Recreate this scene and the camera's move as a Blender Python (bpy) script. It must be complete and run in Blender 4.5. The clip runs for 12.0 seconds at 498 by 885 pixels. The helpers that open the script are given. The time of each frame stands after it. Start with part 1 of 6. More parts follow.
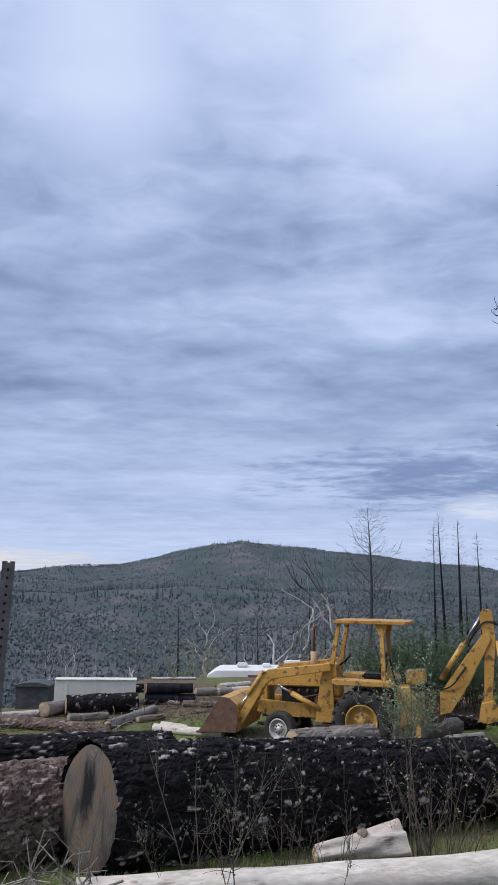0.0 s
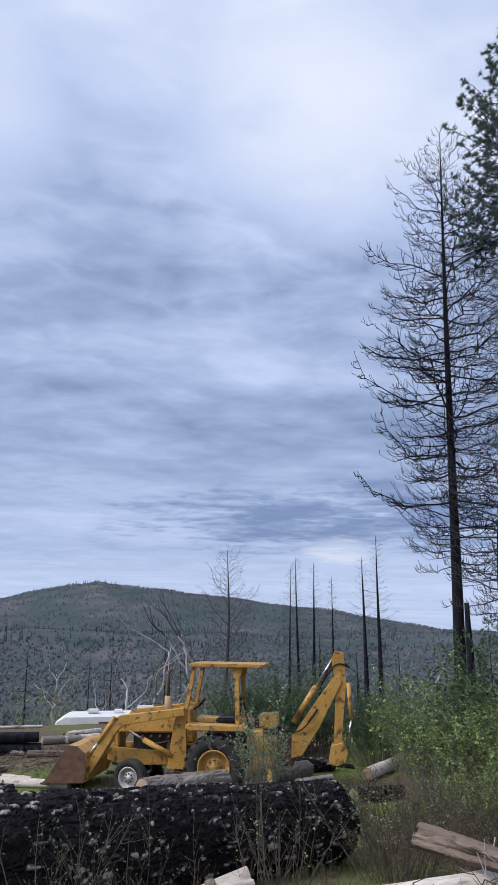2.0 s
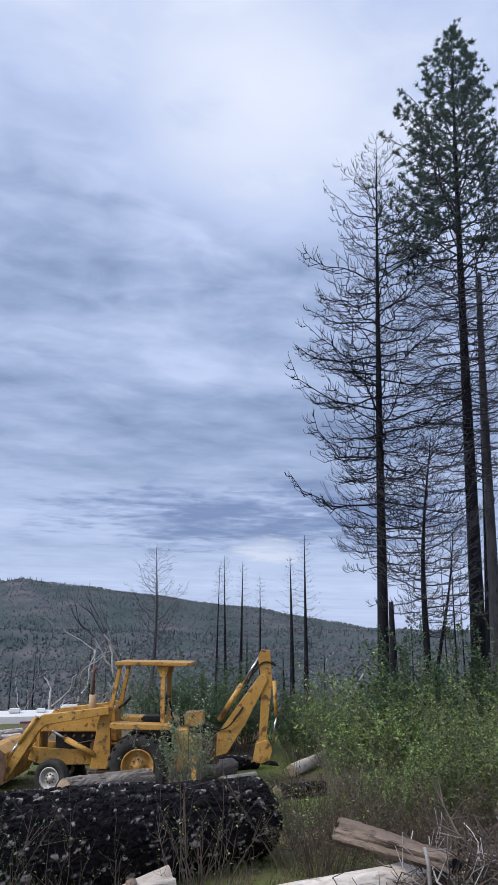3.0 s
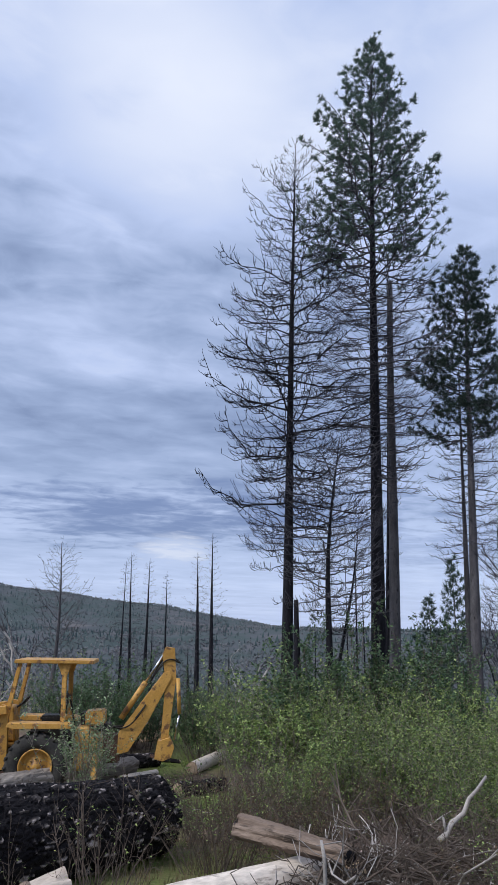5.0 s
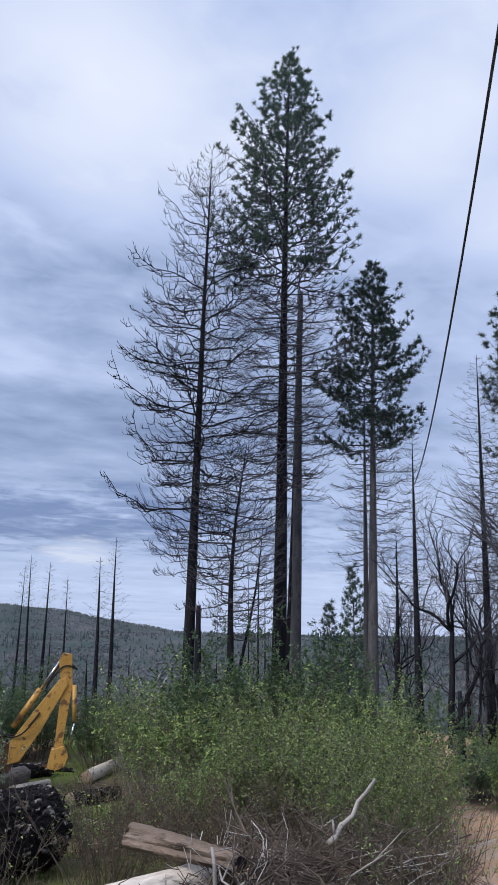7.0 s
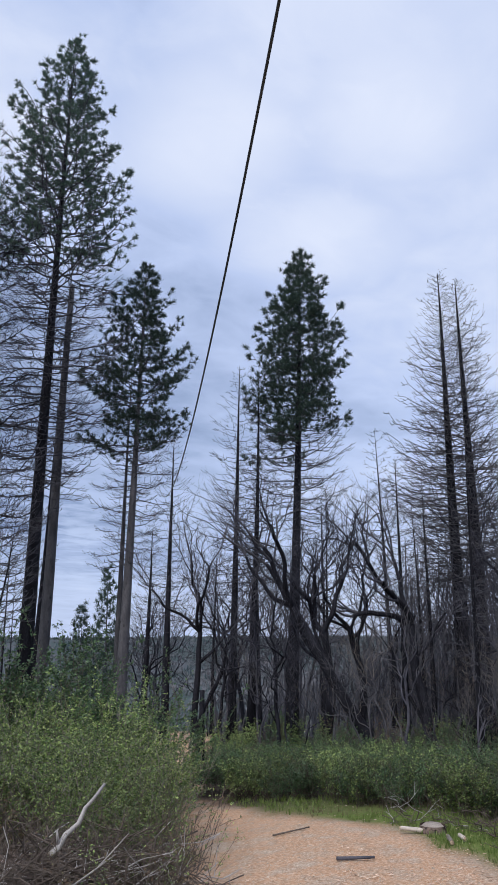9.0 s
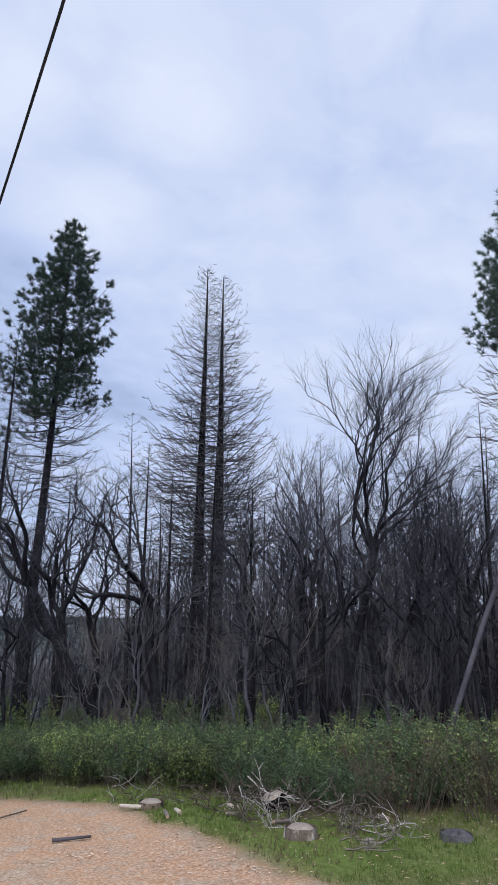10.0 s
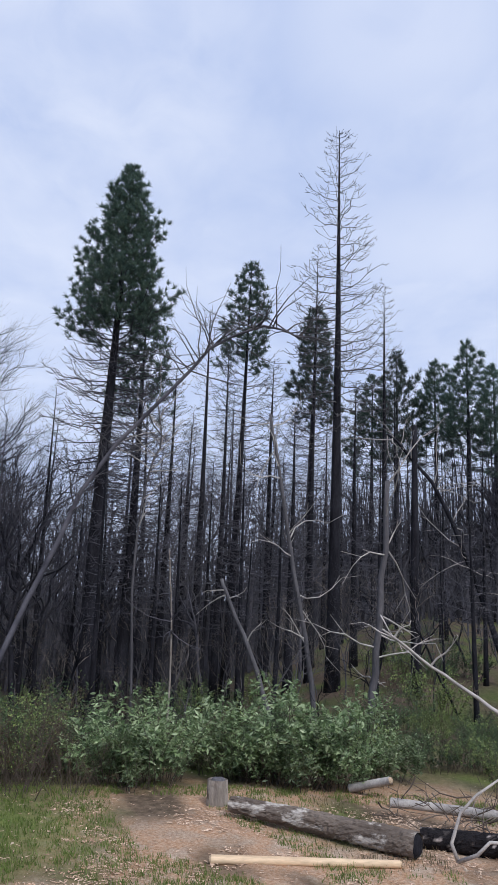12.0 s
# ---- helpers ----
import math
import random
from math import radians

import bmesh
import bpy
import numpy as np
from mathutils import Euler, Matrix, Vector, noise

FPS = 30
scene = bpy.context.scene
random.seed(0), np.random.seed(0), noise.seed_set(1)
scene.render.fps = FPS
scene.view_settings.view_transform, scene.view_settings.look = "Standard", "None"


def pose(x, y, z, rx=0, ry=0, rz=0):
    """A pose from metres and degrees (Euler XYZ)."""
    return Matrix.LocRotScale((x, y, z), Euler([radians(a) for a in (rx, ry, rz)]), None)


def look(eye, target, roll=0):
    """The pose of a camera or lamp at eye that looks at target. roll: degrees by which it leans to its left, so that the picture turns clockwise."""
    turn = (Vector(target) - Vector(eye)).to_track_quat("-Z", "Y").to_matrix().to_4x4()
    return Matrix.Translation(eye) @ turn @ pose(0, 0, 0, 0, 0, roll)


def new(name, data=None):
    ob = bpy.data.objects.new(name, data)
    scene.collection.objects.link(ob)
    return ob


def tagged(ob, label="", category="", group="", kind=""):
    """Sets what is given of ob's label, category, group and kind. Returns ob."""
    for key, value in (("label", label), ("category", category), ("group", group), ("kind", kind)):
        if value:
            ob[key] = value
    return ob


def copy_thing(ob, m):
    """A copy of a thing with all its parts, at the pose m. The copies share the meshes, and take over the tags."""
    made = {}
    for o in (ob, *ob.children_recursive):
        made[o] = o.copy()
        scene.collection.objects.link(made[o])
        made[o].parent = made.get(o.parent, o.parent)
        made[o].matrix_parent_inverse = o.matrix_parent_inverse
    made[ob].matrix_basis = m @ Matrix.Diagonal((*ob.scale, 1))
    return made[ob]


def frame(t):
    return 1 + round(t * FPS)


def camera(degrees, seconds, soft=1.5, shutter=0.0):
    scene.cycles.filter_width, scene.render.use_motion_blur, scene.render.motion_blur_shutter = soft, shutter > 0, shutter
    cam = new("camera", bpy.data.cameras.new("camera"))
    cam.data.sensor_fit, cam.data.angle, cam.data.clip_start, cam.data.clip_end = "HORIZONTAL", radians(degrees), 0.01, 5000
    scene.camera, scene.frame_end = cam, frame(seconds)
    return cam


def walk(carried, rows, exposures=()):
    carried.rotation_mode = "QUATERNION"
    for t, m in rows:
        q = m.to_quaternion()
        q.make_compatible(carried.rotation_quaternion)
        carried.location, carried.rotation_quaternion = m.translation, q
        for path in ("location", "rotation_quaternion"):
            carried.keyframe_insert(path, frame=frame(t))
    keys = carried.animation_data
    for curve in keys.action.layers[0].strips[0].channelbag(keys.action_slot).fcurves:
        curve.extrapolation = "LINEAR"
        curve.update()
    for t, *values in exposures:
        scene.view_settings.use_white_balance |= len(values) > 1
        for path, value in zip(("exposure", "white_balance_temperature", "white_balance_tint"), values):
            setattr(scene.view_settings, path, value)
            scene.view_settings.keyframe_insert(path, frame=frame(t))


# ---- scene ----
# ---------------------------------------------------------------- camera
cam = camera(36.34, 12.0, soft=1.15)
EYE_Z = 2.0
SHIFT = (0.19, 0.0)  # a small step to the side between 6.5 and 8.5 s
PATH = [
    # seconds, yaw, pitch, roll, share of the step
    (0.0, 0.45, 11.17, -0.15, 0),
    (0.5, -1.27, 12.78, -0.24, 0),
    (1.0, -3.87, 13.74, -0.23, 0),
    (1.5, -6.81, 14.15, -0.24, 0),
    (2.0, -10.06, 14.26, -0.16, 0),
    (2.5, -12.92, 14.15, -0.29, 0),
    (3.0, -15.36, 14.15, -0.23, 0),
    (3.5, -17.19, 14.21, -0.27, 0),
    (5.5, -23.69, 13.93, -0.34, 0),
    (6.0, -24.97, 13.96, -0.42, 0),
    (6.5, -26.75, 14.15, -0.48, 0.05),
    (8.5, -41.54, 14.86, 0.60, 0.95),
    (9.0, -47.27, 14.51, 0.60, 1),
    (9.5, -56.36, 13.77, 0.27, 1),
    (10.0, -66.33, 13.18, -0.42, 1),
    (10.5, -74.77, 12.86, -1.30, 1),
    (11.0, -82.10, 12.64, -1.63, 1),
    (11.5, -90.32, 12.38, -1.98, 1),
    (12.0, -99.05, 12.31, -2.33, 1),
]
walk(cam, [(t, pose(SHIFT[0] * s, SHIFT[1] * s, EYE_Z, 90 + p, r, y)) for t, y, p, r, s in PATH])

# ---------------------------------------------------------------- world and sun
world = bpy.data.worlds.new("overcast_sky")
scene.world = world
world.use_nodes = True
SUN_AZ, SUN_EL = -105.0, 46.0  # degrees, azimuth clockwise from +y


def build_world():
    nt = world.node_tree
    N, L = nt.nodes, nt.links
    N.clear()
    out = N.new("ShaderNodeOutputWorld")
    bg = N.new("ShaderNodeBackground")
    sky = N.new("ShaderNodeTexSky")
    sky.sky_type = "NISHITA"
    sky.sun_disc = False
    sky.sun_elevation = radians(SUN_EL)
    sky.sun_rotation = radians(SUN_AZ)
    tc = N.new("ShaderNodeTexCoord")
    sep = N.new("ShaderNodeSeparateXYZ")
    L.new(tc.outputs["Generated"], sep.inputs[0])

    def math_node(op, a, b=0.0):
        n = N.new("ShaderNodeMath")
        n.operation = op
        for i, v in enumerate((a, b)):
            if hasattr(v, "links"):
                L.new(v, n.inputs[i])
            else:
                n.inputs[i].default_value = v
        return n.outputs[0]

    def span(v, a, b, lo=0.0, hi=1.0, smooth=True):
        n = N.new("ShaderNodeMapRange")
        n.interpolation_type = "SMOOTHSTEP" if smooth else "LINEAR"
        for key, x in (("From Min", a), ("From Max", b), ("To Min", lo), ("To Max", hi)):
            n.inputs[key].default_value = x
        L.new(v, n.inputs[0])
        return n.outputs[0]

    # the cover is a flat layer overhead, so it closes up into streaks towards the horizon
    high = math_node("MAXIMUM", sep.outputs[2], 0.0)
    up = math_node("ADD", high, 0.055)
    com = N.new("ShaderNodeCombineXYZ")
    L.new(math_node("DIVIDE", sep.outputs[0], up), com.inputs[0])
    L.new(math_node("DIVIDE", sep.outputs[1], up), com.inputs[1])

    def cloud(scale, detail, rough, distort, offset, stretch):
        mp = N.new("ShaderNodeMapping")
        mp.inputs["Location"].default_value = offset
        mp.inputs["Scale"].default_value = (stretch, 1, 1)
        L.new(com.outputs[0], mp.inputs[0])
        n = N.new("ShaderNodeTexNoise")
        n.inputs["Scale"].default_value = scale
        n.inputs["Detail"].default_value = detail
        n.inputs["Roughness"].default_value = rough
        n.inputs["Distortion"].default_value = distort
        L.new(mp.outputs[0], n.inputs["Vector"])
        return n.outputs["Fac"]

    big = cloud(0.9, 2.0, 0.4, 0.0, (6.3, 2.4, 0), 0.5)
    puff = cloud(2.5, 4.0, 0.5, 0.1, (3.1, 7.7, 0), 0.75)
    tiny = cloud(7.0, 6.0, 0.55, 0.5, (0.3, 0.9, 0), 0.8)
    bearing = math_node("ARCTAN2", sep.outputs[0], sep.outputs[1])
    east = span(bearing, radians(28), radians(70))
    grain = math_node("ADD", math_node("MULTIPLY", math_node("SUBTRACT", big, 0.5), 0.32),
                      math_node("ADD", math_node("MULTIPLY", math_node("SUBTRACT", puff, 0.5), 0.36), math_node("MULTIPLY", math_node("SUBTRACT", tiny, 0.5), 0.17)))
    grain = math_node("MULTIPLY", math_node("MULTIPLY", grain, span(sep.outputs[2], 0.04, 0.42, 0.32, 1.0)), math_node("SUBTRACT", 1.0, math_node("MULTIPLY", east, 0.45)))
    # thickness of the cover by height over the horizon: thin low down, a dark deck, and brighter overhead
    deck = N.new("ShaderNodeValToRGB")
    el_stops = ((0.0, 0.56), (4.0, 0.55), (6.5, 0.50), (9.0, 0.515), (12.0, 0.475), (15.0, 0.415), (17.0, 0.415), (19.5, 0.50), (23.0, 0.515), (27.0, 0.54), (33.0, 0.60), (40.0, 0.63), (60.0, 0.64))
    dr = deck.color_ramp
    dr.elements[0].position, dr.elements[0].color = 0.0, (el_stops[0][1],) * 3 + (1,)
    dr.elements[1].position, dr.elements[1].color = math.sin(radians(60)), (el_stops[-1][1],) * 3 + (1,)
    for el, val in el_stops[1:-1]:
        dr.elements.new(math.sin(radians(el))).color = (val, val, val, 1)
    # the deck's edges wander up and down
    wander = math_node("MULTIPLY", math_node("SUBTRACT", big, 0.5), 0.09)
    L.new(math_node("ADD", sep.outputs[2], wander), deck.inputs[0])
    lit = N.new("ShaderNodeMixRGB")
    L.new(east, lit.inputs[0])
    L.new(deck.outputs[0], lit.inputs[1])
    lit.inputs[2].default_value = (0.615, 0.615, 0.615, 1)
    tot = math_node("ADD", lit.outputs[0], grain)

    def blob(az, el, wide, tall):
        """1 in the middle of a cloud or gap at that bearing and height, 0 outside it, with a ragged edge."""
        ex = math_node("DIVIDE", math_node("SUBTRACT", bearing, radians(az)), radians(wide))
        ez = math_node("DIVIDE", math_node("SUBTRACT", sep.outputs[2], math.sin(radians(el))), radians(tall))
        rr = math_node("ADD", math_node("MULTIPLY", ex, ex), math_node("MULTIPLY", ez, ez))
        ragged = math_node("ADD", math_node("SUBTRACT", tiny, 0.5), math_node("MULTIPLY", math_node("SUBTRACT", puff, 0.5), 1.2))
        return span(math_node("ADD", rr, math_node("MULTIPLY", ragged, 2.4)), 1.25, -0.35)

    # gaps that let more light through, and thicker parts
    for az, el, wide, tall, amount in ((15, 38, 11, 6, 0.10), (-13, 36, 7, 5.0, 0.08), (18, 31, 7, 2.5, 0.05), (45, 36, 8, 4.0, 0.10), (53, 29.5, 8, 3.2, 0.10), (60, 37, 8, 4.0, 0.09),
                                       (4, 28, 16, 3.5, -0.025), (28, 25, 14, 3.0, -0.02), (84, 37, 12, 6.0, -0.035), (110, 41, 9, 4.0, 0.06), (113, 27, 9, 3.0, 0.05)):
        tot = math_node("ADD", tot, math_node("MULTIPLY", blob(az, el, wide, tall), amount))
    ramp = N.new("ShaderNodeValToRGB")
    cr = ramp.color_ramp
    cr.elements[0].position, cr.elements[0].color = 0.36, (0.20, 0.268, 0.455, 1)
    cr.elements[1].position, cr.elements[1].color = 0.735, (0.85, 0.91, 1.07, 1)
    cr.elements.new(0.46).color = (0.345, 0.44, 0.675, 1)
    cr.elements.new(0.57).color = (0.54, 0.645, 0.925, 1)
    L.new(tot, ramp.inputs[0])
    seen = ramp.outputs[0]

    def bank(az, el, wide, tall, base, color, strength):
        mm = N.new("ShaderNodeMixRGB")
        L.new(math_node("MULTIPLY", blob(az, el, wide, tall), strength), mm.inputs[0])
        L.new(base, mm.inputs[1])
        mm.inputs[2].default_value = color
        return mm.outputs[0]

    # the dark lens of cloud over the valley, one white heap below it, and the pale clear strip at the horizon
    seen = bank(19, 8.5, 19, 2.5, seen, (0.20, 0.275, 0.50, 1), 1.0)
    seen = bank(38, 6.0, 9, 1.6, seen, (0.31, 0.40, 0.66, 1), 0.7)
    seen = bank(16.8, 5.9, 2.9, 1.15, seen, (0.70, 0.76, 0.93, 1), 0.9)
    seen = bank(-22, 2.2, 13, 1.0, seen, (0.80, 0.765, 0.73, 1), 0.8)
    # a little of the clear sky comes through the cover
    dim = N.new("ShaderNodeMixRGB")
    dim.blend_type = "MULTIPLY"
    dim.inputs[0].default_value = 1.0
    L.new(sky.outputs[0], dim.inputs[1])
    dim.inputs[2].default_value = (0.1, 0.1, 0.1, 1)
    mix2 = N.new("ShaderNodeMixRGB")
    mix2.inputs[0].default_value = 0.10
    L.new(seen, mix2.inputs[1])
    L.new(dim.outputs[0], mix2.inputs[2])
    L.new(mix2.outputs[0], bg.inputs[0])
    bg.inputs[1].default_value = 1.03
    L.new(bg.outputs[0], out.inputs[0])


build_world()
sun = new("sun", bpy.data.lights.new("sun", "SUN"))
sun.data.energy = 2.75
sun.data.angle = radians(24)
sun.data.color = (1.0, 0.965, 0.925)
_a, _e = radians(SUN_AZ), radians(SUN_EL)
sun.matrix_world = look((40 * math.sin(_a) * math.cos(_e), 40 * math.cos(_a) * math.cos(_e), 40 * math.sin(_e)), (0, 0, 0))


# ---------------------------------------------------------------- materials
def material(name, c1, c2, scale=6.0, rough=0.85, metal=0.0, bump=0.3, fine=60.0, c3=None, spots=0.62, stretch=(1, 1, 1),
             vary=0.25, attr=None, attr_color=None, spec=0.3):
    """Two tones mixed by noise, a third in spots, grain in colour and relief, and a small change of value from thing to thing."""
    m = bpy.data.materials.new(name)
    m.use_nodes = True
    nt = m.node_tree
    N, L = nt.nodes, nt.links
    bsdf = N["Principled BSDF"]
    tc = N.new("ShaderNodeTexCoord")
    mp = N.new("ShaderNodeMapping")
    mp.inputs["Scale"].default_value = stretch
    L.new(tc.outputs["Object"], mp.inputs[0])

    def noise_node(s, d=5.0):
        n = N.new("ShaderNodeTexNoise")
        n.inputs["Scale"].default_value = s
        n.inputs["Detail"].default_value = d
        n.inputs["Roughness"].default_value = 0.6
        L.new(mp.outputs[0], n.inputs["Vector"])
        return n.outputs["Fac"]

    def ramp(fac, lo, hi):
        r = N.new("ShaderNodeMapRange")
        r.inputs["From Min"].default_value, r.inputs["From Max"].default_value = lo, hi
        L.new(fac, r.inputs[0])
        return r.outputs[0]

    def mix(fac, a, b, blend="MIX"):
        n = N.new("ShaderNodeMixRGB")
        n.blend_type = blend
        for i, v in ((0, fac), (1, a), (2, b)):
            if hasattr(v, "links"):
                L.new(v, n.inputs[i])
            else:
                n.inputs[i].default_value = v if i == 0 else (*v, 1)
        return n.outputs[0]

    n1, n2 = noise_node(scale), noise_node(fine, 3.0)
    col = mix(ramp(n1, 0.35, 0.65), c1, c2)
    if c3:
        col = mix(ramp(noise_node(scale * 2.7), spots, spots + 0.08), col, c3)
    if attr:
        a = N.new("ShaderNodeAttribute")
        a.attribute_name = attr
        col = mix(a.outputs["Fac"], col, attr_color)
    g = ramp(n2, 0.25, 0.75)
    grain = N.new("ShaderNodeMapRange")
    grain.inputs["To Min"].default_value, grain.inputs["To Max"].default_value = 1 - vary, 1 + vary
    L.new(g, grain.inputs[0])
    oi = N.new("ShaderNodeObjectInfo")
    ob = N.new("ShaderNodeMapRange")
    ob.inputs["To Min"].default_value, ob.inputs["To Max"].default_value = 1 - vary * 0.6, 1 + vary * 0.6
    L.new(oi.outputs["Random"], ob.inputs[0])
    mul = N.new("ShaderNodeMath")
    mul.operation = "MULTIPLY"
    L.new(grain.outputs[0], mul.inputs[0])
    L.new(ob.outputs[0], mul.inputs[1])
    val = N.new("ShaderNodeHueSaturation")
    L.new(mul.outputs[0], val.inputs["Value"])
    L.new(col, val.inputs["Color"])
    L.new(val.outputs[0], bsdf.inputs["Base Color"])
    bsdf.inputs["Roughness"].default_value = rough
    bsdf.inputs["Metallic"].default_value = metal
    bsdf.inputs["Specular IOR Level"].default_value = spec
    if bump:
        b = N.new("ShaderNodeBump")
        b.inputs["Strength"].default_value = bump
        b.inputs["Distance"].default_value = 0.02
        L.new(n2, b.inputs["Height"])
        L.new(b.outputs[0], bsdf.inputs["Normal"])
    return m


def leaf_material(name, c1, c2, c3, gloss=0.45, through_light=0.25):
    """Leaves: the tone changes from leaf to leaf, and some light passes through."""
    m = bpy.data.materials.new(name)
    m.use_nodes = True
    nt = m.node_tree
    N, L = nt.nodes, nt.links
    bsdf = N["Principled BSDF"]
    geo = N.new("ShaderNodeNewGeometry")
    r = N.new("ShaderNodeValToRGB")
    r.color_ramp.elements[0].color = (*c1, 1)
    r.color_ramp.elements[1].color = (*c3, 1)
    e = r.color_ramp.elements.new(0.5)
    e.color = (*c2, 1)
    L.new(geo.outputs["Random Per Island"], r.inputs[0])
    oi = N.new("ShaderNodeObjectInfo")
    mr = N.new("ShaderNodeMapRange")
    mr.inputs["To Min"].default_value, mr.inputs["To Max"].default_value = 0.62, 1.38
    L.new(oi.outputs["Random"], mr.inputs[0])
    hv = N.new("ShaderNodeHueSaturation")
    L.new(mr.outputs[0], hv.inputs["Value"])
    L.new(r.outputs[0], hv.inputs["Color"])
    L.new(hv.outputs[0], bsdf.inputs["Base Color"])
    bsdf.inputs["Roughness"].default_value = gloss
    bsdf.inputs["Specular IOR Level"].default_value = 0.35
    tr = N.new("ShaderNodeBsdfTranslucent")
    L.new(hv.outputs[0], tr.inputs[0])
    mx = N.new("ShaderNodeMixShader")
    mx.inputs[0].default_value = through_light
    L.new(bsdf.outputs[0], mx.inputs[1])
    L.new(tr.outputs[0], mx.inputs[2])
    L.new(mx.outputs[0], N["Material Output"].inputs[0])
    return m


M_CHAR = material("charred_bark", (0.008, 0.008, 0.011), (0.024, 0.024, 0.031), 5, 0.8, bump=0.6, fine=40, c3=(0.055, 0.055, 0.064), spots=0.68, stretch=(1, 1, 0.25), spec=0.1)
M_BARK_GREY = material("grey_bark", (0.055, 0.054, 0.062), (0.115, 0.111, 0.122), 4, 0.9, bump=0.5, fine=40, c3=(0.03, 0.028, 0.028), stretch=(1, 1, 0.25))
M_TWIG = material("burnt_twigs", (0.045, 0.045, 0.058), (0.105, 0.103, 0.122), 2, 0.9, bump=0, spec=0.15)
M_TWIG_DARK = material("blackened_twigs", (0.026, 0.027, 0.037), (0.062, 0.062, 0.08), 2, 0.9, bump=0, spec=0.15)
M_TWIG_PALE = material("bleached_twigs", (0.26, 0.245, 0.24), (0.46, 0.435, 0.42), 4, 0.85, bump=0)
M_TWIG_BROWN = material("brown_twigs", (0.06, 0.046, 0.038), (0.125, 0.10, 0.085), 5, 0.85, bump=0)
M_WOOD_PALE = material("debarked_wood", (0.44, 0.38, 0.33), (0.60, 0.54, 0.48), 3, 0.75, bump=0.3, fine=35, c3=(0.17, 0.135, 0.11), spots=0.61, stretch=(0.3, 1, 1))
M_WOOD_GREY = material("weathered_wood", (0.14, 0.12, 0.105), (0.27, 0.24, 0.215), 4, 0.85, bump=0.5, fine=40, c3=(0.07, 0.055, 0.045), spots=0.6, stretch=(0.2, 1, 1))
M_WOOD_CUT = material("cut_wood", (0.30, 0.22, 0.15), (0.42, 0.33, 0.24), 5, 0.8, bump=0.3, fine=50, c3=(0.12, 0.09, 0.07))
M_WOOD_PEELED = material("peeled_pole_wood", (0.52, 0.37, 0.24), (0.62, 0.48, 0.33), 4, 0.6, bump=0.15, fine=40, stretch=(0.2, 1, 1))
M_LOG_BARK = material("burnt_log_bark", (0.005, 0.0045, 0.006), (0.016, 0.014, 0.016), 7, 0.75, bump=0.9, fine=45, c3=(0.07, 0.056, 0.05), spots=0.66,
                      attr="flake", attr_color=(0.36, 0.315, 0.30), spec=0.12)
M_LOG_RED = material("red_brown_bark", (0.08, 0.055, 0.045), (0.19, 0.14, 0.12), 7, 0.85, bump=0.9, fine=45, c3=(0.03, 0.025, 0.024), spots=0.55,
                     attr="flake", attr_color=(0.36, 0.28, 0.255), spec=0.15)
M_LOG_PATCHY = material("patchy_log_bark", (0.085, 0.066, 0.055), (0.16, 0.13, 0.11), 3, 0.85, bump=0.7, fine=40, c3=(0.42, 0.39, 0.36), spots=0.55, stretch=(0.5, 1, 1))
M_NEEDLE = leaf_material("pine_needles", (0.046, 0.082, 0.076), (0.078, 0.125, 0.104), (0.125, 0.175, 0.125), 0.5, 0.35)
# palest of the three tones is raised: leaf highlights painted into random leaves
M_LEAF = leaf_material("green_leaves", (0.055, 0.095, 0.034), (0.15, 0.225, 0.07), (0.36, 0.44, 0.15), 0.42, 0.32)
M_LEAF_DARK = leaf_material("dark_green_leaves", (0.035, 0.07, 0.035), (0.06, 0.11, 0.05), (0.11, 0.17, 0.075))
M_LEAF_PALE = leaf_material("grey_green_leaves", (0.095, 0.15, 0.07), (0.19, 0.27, 0.13), (0.37, 0.45, 0.28), 0.35, 0.35)
M_LEAF_DRY = leaf_material("dry_leaves", (0.09, 0.055, 0.035), (0.15, 0.10, 0.065), (0.13, 0.14, 0.07), 0.7)
M_GRASS = leaf_material("grass_blades", (0.10, 0.16, 0.04), (0.165, 0.24, 0.06), (0.27, 0.31, 0.11), 0.6)
M_GRASS_DRY = leaf_material("dry_grass", (0.16, 0.125, 0.075), (0.25, 0.20, 0.12), (0.12, 0.14, 0.06), 0.8)
M_YELLOW = material("worn_yellow_paint", (0.42, 0.225, 0.048), (0.54, 0.31, 0.085), 2.2, 0.5, bump=0.12, fine=25, c3=(0.17, 0.09, 0.045), spots=0.555, vary=0.22)
M_RUST = material("rusty_steel", (0.10, 0.055, 0.04), (0.17, 0.10, 0.07), 6, 0.8, metal=0.2, bump=0.3, fine=60)
M_BLACK = material("greasy_black_iron", (0.015, 0.014, 0.013), (0.04, 0.035, 0.03), 8, 0.6, metal=0.3, bump=0.2)
M_TYRE = material("worn_rubber", (0.022, 0.022, 0.022), (0.05, 0.047, 0.043), 5, 0.85, bump=0.2)
M_RIM = material("dull_grey_steel_rim", (0.35, 0.34, 0.33), (0.48, 0.47, 0.46), 8, 0.5, metal=0.3, bump=0.1, c3=(0.15, 0.10, 0.08))
M_CHROME = material("chromed_rod", (0.65, 0.65, 0.66), (0.75, 0.75, 0.76), 8, 0.2, metal=1.0, bump=0)
M_MUFFLER = material("heat_stained_muffler", (0.42, 0.30, 0.18), (0.50, 0.38, 0.25), 6, 0.7, bump=0.1)
M_WHITE = material("aged_white_paint", (0.62, 0.62, 0.62), (0.74, 0.74, 0.73), 2, 0.5, bump=0.05, c3=(0.42, 0.40, 0.37), spots=0.7, vary=0.08)
